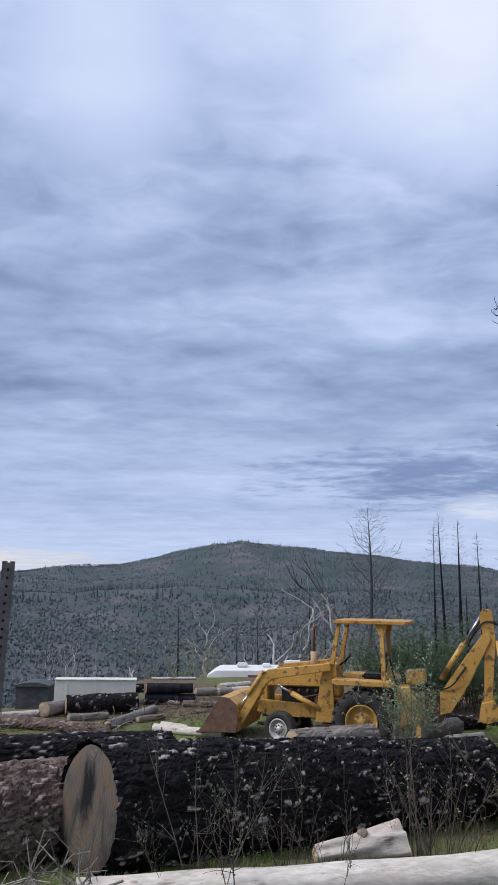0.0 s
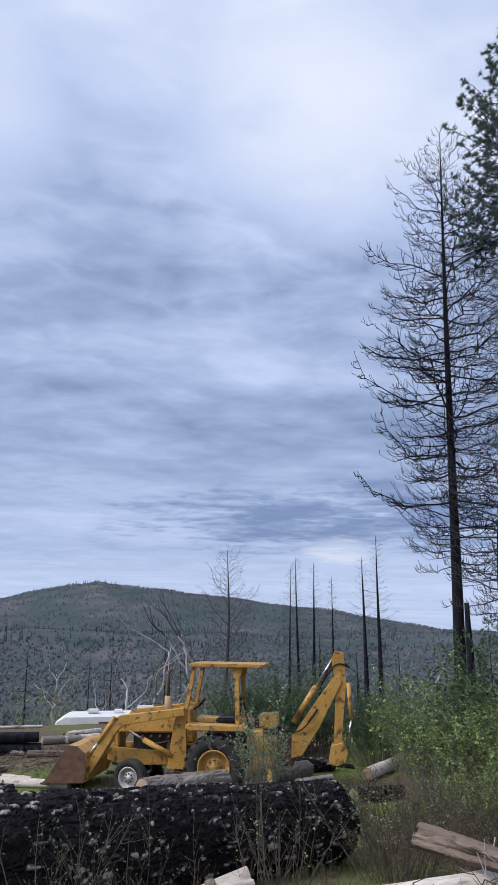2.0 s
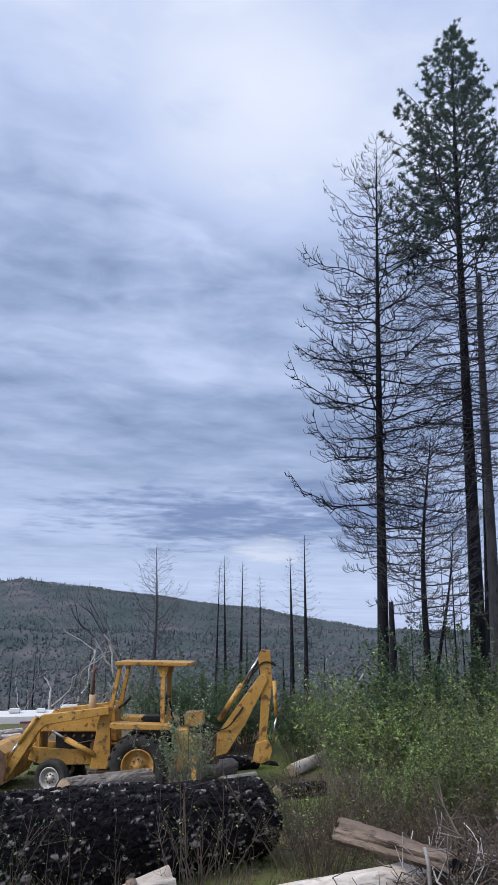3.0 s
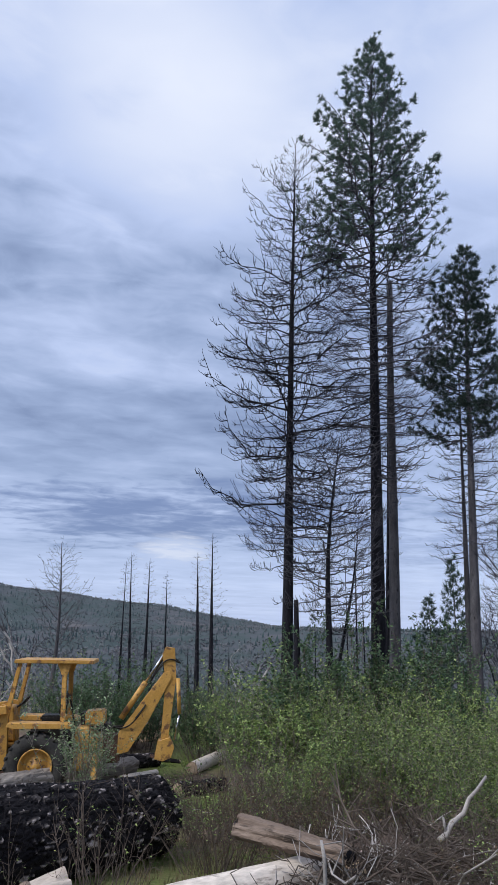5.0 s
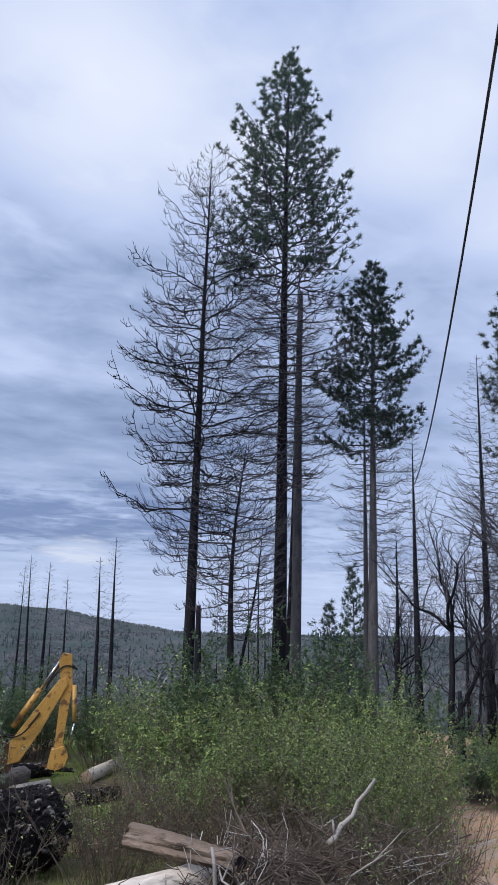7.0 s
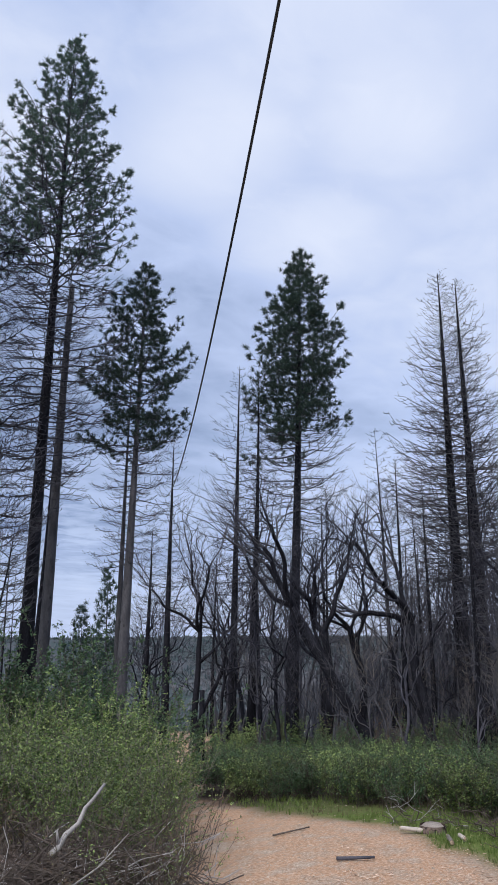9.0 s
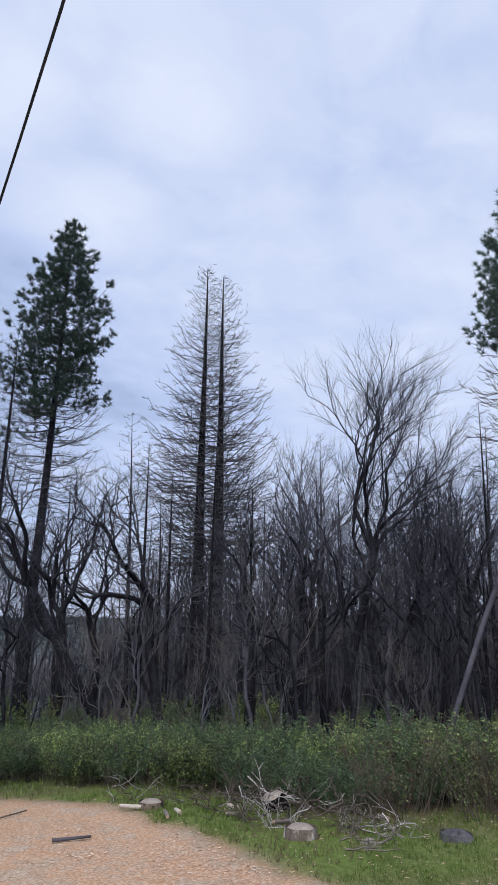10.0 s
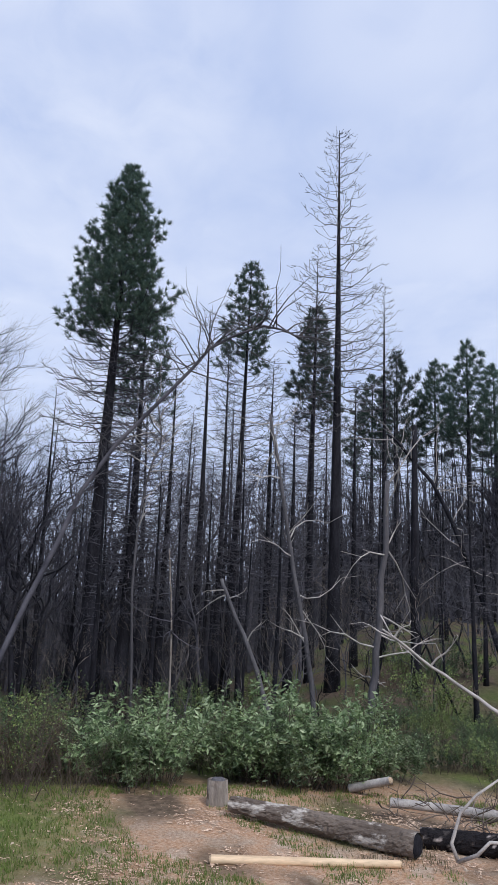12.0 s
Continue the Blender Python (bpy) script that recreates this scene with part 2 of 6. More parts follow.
M_CREAM = material("cream_panel", (0.60, 0.59, 0.52), (0.68, 0.67, 0.60), 2, 0.6, bump=0.05, c3=(0.45, 0.43, 0.37), vary=0.08)
M_MAROON = material("maroon_siding", (0.14, 0.04, 0.045), (0.19, 0.06, 0.06), 3, 0.5, bump=0.05)
M_DARKROOF = material("dark_roofing", (0.035, 0.04, 0.042), (0.07, 0.075, 0.078), 3, 0.6, bump=0.2)
M_GLASS = material("dark_window_glass", (0.02, 0.022, 0.025), (0.03, 0.032, 0.035), 3, 0.08, bump=0, spec=0.6)
M_GALV = material("galvanised_post", (0.07, 0.075, 0.08), (0.12, 0.125, 0.13), 9, 0.5, metal=0.6, bump=0.1, c3=(0.11, 0.09, 0.08))
M_CHIP = material("bark_chip", (0.34, 0.22, 0.15), (0.58, 0.44, 0.34), 3, 0.9, bump=0, vary=0.4)
M_STONE = material("gravel_stone", (0.34, 0.25, 0.18), (0.52, 0.43, 0.34), 2, 0.9, bump=0.3, vary=0.4)
M_THICKET = material("far_burnt_stems", (0.042, 0.043, 0.056), (0.095, 0.095, 0.115), 0.3, 0.95, bump=0, fine=3, vary=0.35)
M_CABLE = material("black_cable", (0.04, 0.044, 0.055), (0.06, 0.064, 0.078), 2, 0.6, bump=0)
# the blue-grey cast of distance haze is put into these two base colours
M_FAR_BARE_HAZED = material("far_bare_woods", (0.072, 0.095, 0.098), (0.14, 0.14, 0.155), 0.014, 0.95, bump=0, fine=0.3, vary=0.16)
M_FAR_GREEN_HAZED = material("far_conifers_hazed", (0.036, 0.058, 0.066), (0.056, 0.085, 0.085), 0.01, 0.95, bump=0, fine=0.3, vary=0.25)


# ---------------------------------------------------------------- the lie of the land
def step(a, b, x):
    t = min(1.0, max(0.0, (x - a) / (b - a)))
    return t * t * (3 - 2 * t)


RIDGE_AZ = (-60, -30, -17, -10, -5, -1, 3, 7, 12, 17, 21, 24, 34, 60, 120)
RIDGE_EL = (1.6, 1.2, 1.35, 1.95, 3.0, 3.6, 3.35, 2.75, 2.15, 1.65, 0.9, 0.35, 0.0, 0.0, 0.5)
VALLEY_R = (0, 6, 9, 17, 24, 30, 35, 60, 120, 250, 400, 520, 700, 860, 1000, 1150)
VALLEY_Z = (0, 0, -0.42, -1.0, -1.03, -1.15, -3.6, -9, -22, -55, -66, -50, -26, 0, 2, -6)
WOOD_R = (0, 9, 25, 60, 150, 400, 1000, 1150)
WOOD_Z = (0, 0, -1.2, -4, -14, -35, -18, -12)


def lie(x, y):
    """The height of the ground, without its small unevenness."""
    r = math.hypot(x, y)
    az = math.degrees(math.atan2(x, y))
    left = 1 - step(36, 58, az) if az > 0 else step(-150, -60, az)
    # the yard ends sooner to the north-west
    zl = float(np.interp(r + 7 * step(-7, -14, az) * step(17, 24, r), VALLEY_R, VALLEY_Z))
    zr = float(np.interp(r, WOOD_R, WOOD_Z))
    if az > 90:
        zr += step(92, 112, az) * float(np.interp(r, (9, 15, 35, 80, 200, 1000), (0, 0.45, 3.6, 9, 24, 60)))
    if az < -90:
        zr += step(-90, -130, az) * float(np.interp(r, (15, 60, 1000), (0, 3, 60)))
    z = left * zl + (1 - left) * zr
    if r > 1000:
        top = EYE_Z + 1800 * math.tan(radians(float(np.interp(az, RIDGE_AZ, RIDGE_EL))))
        s = step(1000, 1800, r)
        z = z * (1 - s) + top * s
        if r > 1850:
            z -= step(1850, 3200, r) * (top + 30)
    return z


def ground(x, y):
    r = math.hypot(x, y)
    z = lie(x, y)
    z += 0.035 * noise.noise((x * 0.9, y * 0.9, 0)) + 0.012 * noise.noise((x * 4, y * 4, 3))
    if r > 60:
        k = min(1.0, (r - 60) / 300)
        z += k * (9 * noise.noise((x * 0.006, y * 0.006, 5)) + 4 * noise.noise((x * 0.02, y * 0.02, 9)))
    return z


def polar(az, d, z=None):
    """A point by its bearing (degrees clockwise from +y) and distance from the standpoint; z None: on the ground."""
    x, y = d * math.sin(radians(az)), d * math.cos(radians(az))
    return Vector((x, y, ground(x, y) if z is None else z))


def sight(az, el, d):
    """The point at that bearing and elevation, d metres off on the plan."""
    return polar(az, d, EYE_Z + d * math.tan(radians(el)))


def dirt_share(x, y):
    """1 on the bare dirt of the road, 0 off it."""
    wob = 0.35 * noise.noise((x * 0.7, y * 0.7, 11)) + 0.15 * noise.noise((x * 2.5, y * 2.5, 12))
    left = x - (4.7 + (y - 4.8) * 0.82) + max(0.0, 2.5 - y) * 1.6
    edge = float(np.interp(y, (-10, -3, 0, 2, 2.9, 5.2, 8.2, 11, 20), (5.4, 6.0, 6.3, 6.5, 6.9, 8.0, 9.0, 10.5, 20)))
    right = edge - x
    return step(-0.25, 0.35, min(left, right) + wob)


def build_ground():
    """One sheet to the horizon, in rings that widen with the distance."""
    na = 540
    radii = [0.0]
    r = 0.6
    while r < 4700:
        radii.append(r)
        r *= 1.024 if r < 60 else 1.045
        r += 0.03 if r < 30 else 0
    verts, dirt, grass, ash = [], [], [], []
    for rr in radii:
        for i in range(na):
            a = 2 * math.pi * i / na
            x, y = rr * math.sin(a), rr * math.cos(a)
            verts.append((x, y, ground(x, y)))
            dm = dirt_share(x, y) if rr < 40 else 0.0
            dirt.append(dm)
            az = math.degrees(math.atan2(x, y))
            g = 0.5 + 1.3 * noise.noise((x * 0.35, y * 0.35, 21)) + 0.5 * noise.noise((x * 1.7, y * 1.7, 22))
            if 5.0 < x < 10 and 0 < y < 9:
                g += 0.45
            if x > 3 and y < 1.5:
                k = step(1.2, -0.8, y)
                g = g * (1 - k) + k * (0.3 + 1.7 * noise.noise((x * 0.5, y * 0.8, 23)) + 0.4 * noise.noise((x * 3, y * 3, 24)))
                dm = max(dm, k * 0.85 * step(-0.42, 0.05, noise.noise((x * 0.8, y * 1.1, 25)) + 0.3 * noise.noise((x * 3, y * 3, 26))) * (1 - step(9.2, 11, rr)))
                dirt[-1] = dm
            if az > 38 and rr > 11:
                g -= step(11, 14, rr) * (0.9 - 0.8 * step(90, 101, az))
            ash.append(step(38, 48, az) * step(125, 118, az) * step(10.5, 14, rr) * (0.95 - 0.65 * step(90, 104, az)) if az > 0 else 0.0)
            if az < 16 and rr > 20:
                g -= 0.35
            if az < 16 and rr > 8:
                g -= 0.2
            grass.append(min(1.0, max(0.0, g)) * (1 - dm))
    faces = []
    for j in range(len(radii) - 1):
        for i in range(na):
            k = (i + 1) % na
            if j == 0:
                faces.append((i, (j + 1) * na + k, (j + 1) * na + i))
            else:
                faces.append((j * na + i, j * na + k, (j + 1) * na + k, (j + 1) * na + i))
    faces = [f[::-1] for f in faces]
    me = bpy.data.meshes.new("ground")
    me.from_pydata(verts, [], faces)
    for nm, vals in (("dirt", dirt), ("grass", grass), ("ash", ash)):
        me.attributes.new(nm, "FLOAT", "POINT").data.foreach_set("value", vals)
    me.polygons.foreach_set("use_smooth", [True] * len(me.polygons))
    m = bpy.data.materials.new("earth")
    m.use_nodes = True
    nt = m.node_tree
    N, L = nt.nodes, nt.links
    bsdf = N["Principled BSDF"]
    tc = N.new("ShaderNodeTexCoord")

    def nz(s, d=6.0, rough=0.65):
        n = N.new("ShaderNodeTexNoise")
        n.inputs["Scale"].default_value, n.inputs["Detail"].default_value, n.inputs["Roughness"].default_value = s, d, rough
        L.new(tc.outputs["Object"], n.inputs["Vector"])
        return n.outputs["Fac"]

    def rampn(fac, *stops):
        r = N.new("ShaderNodeValToRGB")
        r.color_ramp.elements[0].position, r.color_ramp.elements[0].color = stops[0][0], (*stops[0][1], 1)
        r.color_ramp.elements[1].position, r.color_ramp.elements[1].color = stops[-1][0], (*stops[-1][1], 1)
        for p, c in stops[1:-1]:
            r.color_ramp.elements.new(p).color = (*c, 1)
        L.new(fac, r.inputs[0])
        return r.outputs[0]

    def mixn(fac, a, b):
        n = N.new("ShaderNodeMixRGB")
        L.new(fac, n.inputs[0])
        L.new(a, n.inputs[1])
        L.new(b, n.inputs[2])
        return n.outputs[0]

    def attr(nm):
        a = N.new("ShaderNodeAttribute")
        a.attribute_name = nm
        return a.outputs["Fac"]

    litter = rampn(nz(9), (0.3, (0.055, 0.04, 0.03)), (0.5, (0.12, 0.09, 0.065)), (0.7, (0.22, 0.16, 0.115)))
    # far-slope tones, paled and blued with haze in the colour itself
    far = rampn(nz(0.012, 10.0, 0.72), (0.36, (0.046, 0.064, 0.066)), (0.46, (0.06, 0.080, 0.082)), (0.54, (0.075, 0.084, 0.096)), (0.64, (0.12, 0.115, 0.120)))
    green = rampn(nz(14), (0.3, (0.07, 0.10, 0.028)), (0.55, (0.12, 0.165, 0.042)), (0.75, (0.20, 0.20, 0.085)))
    clay = rampn(nz(1.5, 10.0, 0.75), (0.34, (0.45, 0.37, 0.29)), (0.44, (0.40, 0.275, 0.185)), (0.53, (0.52, 0.265, 0.125)), (0.58, (0.40, 0.26, 0.17)), (0.68, (0.52, 0.44, 0.35)))
    grit = rampn(nz(34, 6.0, 0.75), (0.36, (0.13, 0.09, 0.07)), (0.5, (0.44, 0.32, 0.24)), (0.64, (0.74, 0.65, 0.56)))
    half = N.new("ShaderNodeMixRGB")
    half.inputs[0].default_value = 0.48
    L.new(clay, half.inputs[1])
    L.new(grit, half.inputs[2])
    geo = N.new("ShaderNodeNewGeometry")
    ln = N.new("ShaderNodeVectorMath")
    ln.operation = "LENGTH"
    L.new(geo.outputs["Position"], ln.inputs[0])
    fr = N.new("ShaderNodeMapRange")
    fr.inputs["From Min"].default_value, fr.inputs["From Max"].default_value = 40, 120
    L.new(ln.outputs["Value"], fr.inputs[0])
    base = mixn(attr("grass"), litter, green)
    burnt = rampn(nz(5), (0.35, (0.014, 0.013, 0.013)), (0.55, (0.035, 0.031, 0.03)), (0.72, (0.075, 0.066, 0.06)))
    base = mixn(attr("ash"), base, burnt)
    # the hazed tones take over with distance
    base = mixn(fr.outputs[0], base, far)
    base = mixn(attr("dirt"), base, half.outputs[0])
    L.new(base, bsdf.inputs["Base Color"])
    bsdf.inputs["Roughness"].default_value = 0.95
    bsdf.inputs["Specular IOR Level"].default_value = 0.1
    b = N.new("ShaderNodeBump")
    b.inputs["Strength"].default_value, b.inputs["Distance"].default_value = 0.7, 0.03
    L.new(nz(28, 5.0), b.inputs["Height"])
    L.new(b.outputs[0], bsdf.inputs["Normal"])
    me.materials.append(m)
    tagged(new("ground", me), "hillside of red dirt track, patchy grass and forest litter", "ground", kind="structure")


build_ground()


# ---------------------------------------------------------------- mesh helpers
class Buf:
    """Gathers faces for one mesh."""

    def __init__(self):
        self.v, self.f = [], []

    def tube(self, pts, radii, sides=5, cap=True):
        pts = [Vector(p) for p in pts]
        n0 = len(self.v)
        t = (pts[1] - pts[0]).normalized()
        ref = Vector((1, 0, 0)) if abs(t.x) < 0.8 else Vector((0, 1, 0))
        a = t.cross(ref).normalized()
        for i, p in enumerate(pts):
            t = (pts[min(i + 1, len(pts) - 1)] - pts[max(i - 1, 0)]).normalized()
            a = (a - t * a.dot(t)).normalized()
            b = t.cross(a)
            for k in range(sides):
                w = 2 * math.pi * k / sides
                self.v.append(tuple(p + (a * math.cos(w) + b * math.sin(w)) * radii[i]))
        for i in range(len(pts) - 1):
            for k in range(sides):
                q = (k + 1) % sides
                s = n0 + i * sides
                self.f.append((s + k, s + q, s + sides + q, s + sides + k))
        if cap:
            self.f.append(tuple(n0 + k for k in reversed(range(sides))))
            e = n0 + (len(pts) - 1) * sides
            self.f.append(tuple(e + k for k in range(sides)))

    def leaf(self, p, d, n, length, width):
        """A folded leaf of two faces along d."""
        d = d.normalized()
        s = d.cross(n)
        s = s.normalized() if s.length > 1e-4 else Vector((1, 0, 0))
        nn = s.cross(d)
        i = len(self.v)
        mid = p + d * (length * 0.45)
        self.v += [tuple(p), tuple(mid + s * width * 0.5 + nn * width * 0.18), tuple(p + d * length), tuple(mid - s * width * 0.5 + nn * width * 0.18)]
        self.f += [(i, i + 1, i + 2), (i, i + 2, i + 3)]

    def blade(self, p, q, w):
        i = len(self.v)
        s = (q - p).cross(Vector((0.3, 0.2, 1))).normalized() * w
        self.v += [tuple(p - s), tuple(p + s), tuple(q)]
        self.f.append((i, i + 1, i + 2))

    def mesh(self, name, mat, smooth=True):
        me = bpy.data.meshes.new(name)
        me.from_pydata(self.v, [], self.f)
        me.materials.append(mat)
        if smooth:
            me.polygons.foreach_set("use_smooth", [True] * len(me.polygons))
        me.update()
        return me


def part(name, data, mat, parent, label=""):
    """One mesh object under a thing or part, from a bmesh or a Buf."""
    if isinstance(data, Buf):
        me = data.mesh(name, mat)
    elif isinstance(data, bmesh.types.BMesh):
        me = bpy.data.meshes.new(name)
        data.to_mesh(me)
        data.free()
        me.materials.append(mat)
    else:
        me = data
    ob = new(name, me)
    ob.parent = parent
    if label:
        ob["label"] = label
    return ob


def thing(name, at=(0, 0, 0), label="", category="", group="", kind=""):
    ob = new(name)
    ob.empty_display_size = 0.2
    ob.location = at
    return tagged(ob, label, category, group, kind)


def rv(rng, s=1.0):
    return Vector((rng.uniform(-s, s), rng.uniform(-s, s), rng.uniform(-s, s)))


# ---------------------------------------------------------------- trees
def trunk_line(h, lean, wob, rng, n=12):
    pts = []
    w1, w2 = rng.uniform(0, 6), rng.uniform(0, 6)
    for i in range(n):
        s = i / (n - 1)
        pts.append(Vector((lean[0] * s * h + wob * math.sin(w1 + 3.3 * s) * s * (1.1 - s), lean[1] * s * h + wob * math.sin(w2 + 2.7 * s) * s * (1.1 - s), h * s)))
    return pts


def along(pts, s):
    f = s * (len(pts) - 1)
    i = min(int(f), len(pts) - 2)
    return pts[i].lerp(pts[i + 1], f - i)


def conifer(name, h, r, seed, lean=(0, 0), crown=None, dead=(0.3, 1.0), reach=0.11, count=90, tufts=0, droop=0.25, twig=True, broken=False,
            label="", category="tree", group="", mats=None, tuft_size=0.32, sparse=0.0, profile=None, wob=0.01, curl=False):
    """A pine: trunk, whorls of limbs with side twigs, and, where crown gives a stretch of the height, tufts of needles."""
    rng = random.Random(seed)
    top = thing(name, (0, 0, 0), label, category, group)
    m_trunk, m_twig = mats or (M_CHAR, M_TWIG)
    line = trunk_line(h, lean, wob * h, rng)
    tb = Buf()
    rad = [r * (1 - i / 11 * (0.55 if broken else 0.96)) * (1.25 if i == 0 else 1) for i in range(12)]
    line2 = [line[0] - Vector((0, 0, 0.4))] + line[1:]
    tb.tube(line2, rad, 10)
    part("trunk", tb, m_trunk, top)
    bb, nb = Buf(), Buf()

    def tuft(c, d, size):
        """A brush of needles round the end of a twig."""
        for _ in range(30):
            v = rv(rng)
            if v.length < 0.1:
                continue
            w = (v.normalized() * 0.85 + d * 0.5 + Vector((0, 0, 0.3))).normalized()
            b0 = c - d * (size * 0.35 * rng.random())
            nb.blade(b0, b0 + w * size * rng.uniform(0.55, 1.0), 0.042 * tuft_size)

    for i in range(count):
        s = dead[0] + (dead[1] - dead[0]) * ((i + rng.random()) / count)
        if rng.random() < sparse:
            continue
        p = along(line, min(s, 0.995))
        a = i * 2.4 + rng.uniform(-0.5, 0.5)
        q = (s - dead[0]) / (1.001 - dead[0])
        if profile:
            length = h * reach * float(np.interp(q, (0, 0.2, 0.5, 0.8, 1), profile)) * rng.uniform(0.55, 1.12)
        else:
            length = h * reach * (1.05 - q) ** 0.75 * rng.uniform(0.6, 1.15) * (0.75 + 0.25 * min(1, q * 6))
        bow = rng.uniform(0.0, 0.5)
        live = crown and s > crown[0] + rng.uniform(-0.04, 0.04)
        out = Vector((math.cos(a), math.sin(a), 0))
        side = Vector((-out.y, out.x, 0))
        rise = -droop * (1 - q) + 0.5 * q + rng.uniform(-0.24, 0.24)
        kink = rng.uniform(-0.25, 0.25)
        pts = []
        for k in range(7):
            u = k / 6
            pts.append(p + out * (length * u) + side * (length * kink * u * u) + Vector((0, 0, length * (rise * u + (0.10 + bow) * u * u * u))) + rv(rng, 0.055 * length * min(1, u * 2)))
        br = max(0.010, min(0.05, 0.0135 * length)) * (1 if live else 0.85)
        bb.tube(pts, [br * (1.1 - 0.85 * k / 6) for k in range(7)], 4, False)
        tips = [(pts[-1], (pts[-1] - pts[-2]).normalized())]
        nt_ = max(2, int(length * 3.9)) if twig else 0
        for k in range(nt_):
            u = 0.22 + 0.76 * (k + rng.random()) / nt_
            b0 = along(pts, u)
            sg = 1 if k % 2 else -1
            ln = length * (1.1 - u) * rng.uniform(0.3, 0.6) + 0.15
            d1 = (out * rng.uniform(0.3, 0.9) + side * sg * rng.uniform(0.4, 1.0)).normalized()
            m1 = b0 + d1 * ln * 0.55 + Vector((0, 0, -0.05 * ln)) + rv(rng, 0.06 * ln)
            e1 = b0 + d1 * ln + Vector((0, 0, ln * rng.uniform(0.05, 0.5)))
            bb.tube([b0, m1, e1], [br * 0.5, br * 0.38, 0.006], 3, False)
            tips.append((e1, (e1 - m1).normalized()))
            tips.append((m1, d1))
            for _ in range(1 if live else 2):
                if rng.random() < 0.7:
                    f1 = b0.lerp(m1, rng.uniform(0.3, 1.0))
                    e2 = f1 + (d1 + side * rng.uniform(-1, 1)).normalized() * ln * rng.uniform(0.25, 0.5) + Vector((0, 0, ln * rng.uniform(-0.05, 0.35)))
                    bb.tube([f1, e2], [br * 0.35, 0.006], 3, False)
                    tips.append((e2, (e2 - f1).normalized()))
        if curl:
            for e, d0 in tips:
                if rng.random() < 0.4:
                    continue
                d = (d0 + rv(rng, 0.7)).normalized()
                loop = [e]
                for k in range(3):
                    d = (d + Vector((0, 0, 0.7)) + rv(rng, 0.5)).normalized()
                    loop.append(loop[-1] + d * rng.uniform(0.05, 0.12))
                bb.tube(loop, [0.013, 0.012, 0.010, 0.005], 3, False)
        if live and tufts:
            n = max(3, int(tufts * min(1.35, length / (h * reach * 0.7)) + 0.5))
            rng.shuffle(tips)
            for k in range(n):
                if k < len(tips):
                    c, d = tips[k]
                else:
                    c, d = along(pts, rng.uniform(0.35, 1.0)) + rv(rng, 0.25), (out + Vector((0, 0, 0.6))).normalized()
                tuft(c + rv(rng, 0.05), d, tuft_size * rng.uniform(0.75, 1.2))
    if bb.v:
        part("branchwork", bb, m_twig, top)
    if nb.v:
        part("crown", nb.mesh("crown", M_NEEDLE, False), M_NEEDLE, top, "dark green needle tufts")
    return top


def bare_tree(name, h, r, seed, label="", category="tree", group="", mats=None, lean=(0, 0), forks=4, depth=4, spread=0.55, first=0.35, wiggle=0.12):
    """A leafless broad-leaved tree, by repeated forking."""
    rng = random.Random(seed)
    top = thing(name, (0, 0, 0), label, category, group)
    m_trunk, m_twig = mats or (M_CHAR, M_TWIG)
    tb, bb, limbs = Buf(), Buf(), []

    def limb(p, d, length, rad, level):
        n = 8 if level < 2 else (5 if level < 4 else 4)
        pts, q = [p], p.copy()
        dd = d.copy()
        for k in range(n - 1):
            dd = (dd * 0.7 + d * 0.3 + rv(rng, wiggle * (1.9 if level else 0.9)) + Vector((0, 0, 0.05 if level else 0.02))).normalized()
            q = q + dd * (length / (n - 1))
            pts.append(q.copy())
        end = rad * (0.62 if level < depth else 0.3)
        radii = [rad + (end - rad) * k / (n - 1) for k in range(n)]
        if level == 0:
            radii[0] *= 1.3
        if level == 1:
            limbs.append(Buf())
        (tb if level == 0 else limbs[-1] if level == 1 else bb).tube(pts, radii, 8 if level == 0 else (5 if level == 1 else 3), False)
        if level >= depth:
            return
        kids = forks if level else forks + 1
        for k in range(kids):
            u = rng.uniform(0.45, 1.0) if k else 1.0
            if level == 0:
                u = rng.uniform(first / 0.55, 1.0) if k > 1 else 1.0
                u = min(u, 1.0)
            b = along(pts, u)
            az = rng.uniform(0, 2 * math.pi)
            side = Vector((math.cos(az), math.sin(az), rng.uniform(-0.2, 0.5)))
            sp = spread * rng.uniform(0.6, 1.3) * (0.7 if k == 0 else 1)
            nd = (dd * (1 - sp * 0.5) + side * sp).normalized()
            if nd.z < -0.1 and level < 3:
                nd.z *= -0.3
            limb(b, nd, length * rng.uniform(0.55, 0.85) * (0.9 if level else 0.75), end * rng.uniform(0.55, 0.9), level + 1)

    d0 = Vector((lean[0], lean[1], 1)).normalized()
    limb(Vector((0, 0, -0.3)), d0, h * 0.42, r, 0)
    zmax = max((v[2] for v in bb.v), default=h)
    k = h / zmax
    for b in (tb, bb, *limbs):
        b.v = [(x * k, y * k, z * k if z > 0 else z) for x, y, z in b.v]
    part("trunk", tb, m_trunk, top)
    for b in limbs:
        part("limb", b, m_trunk, top)
    part("branchwork", bb, m_twig, top)
    return top


def put(ob, az, d, turn=0.0, scale=1.0, z=None):
    """Moves a freshly built thing to its place."""
    p = polar(az, d, z)
    ob.matrix_basis = Matrix.Translation(p) @ Matrix.Rotation(turn, 4, "Z") @ Matrix.Scale(scale, 4)
    return ob


def again(ob, az, d, turn=0.0, scale=1.0):
    """A further one of the same kind; the size changes a little from one to the next."""
    c = copy_thing(ob, Matrix.Identity(4))
    return put(c, az, d, turn, scale)


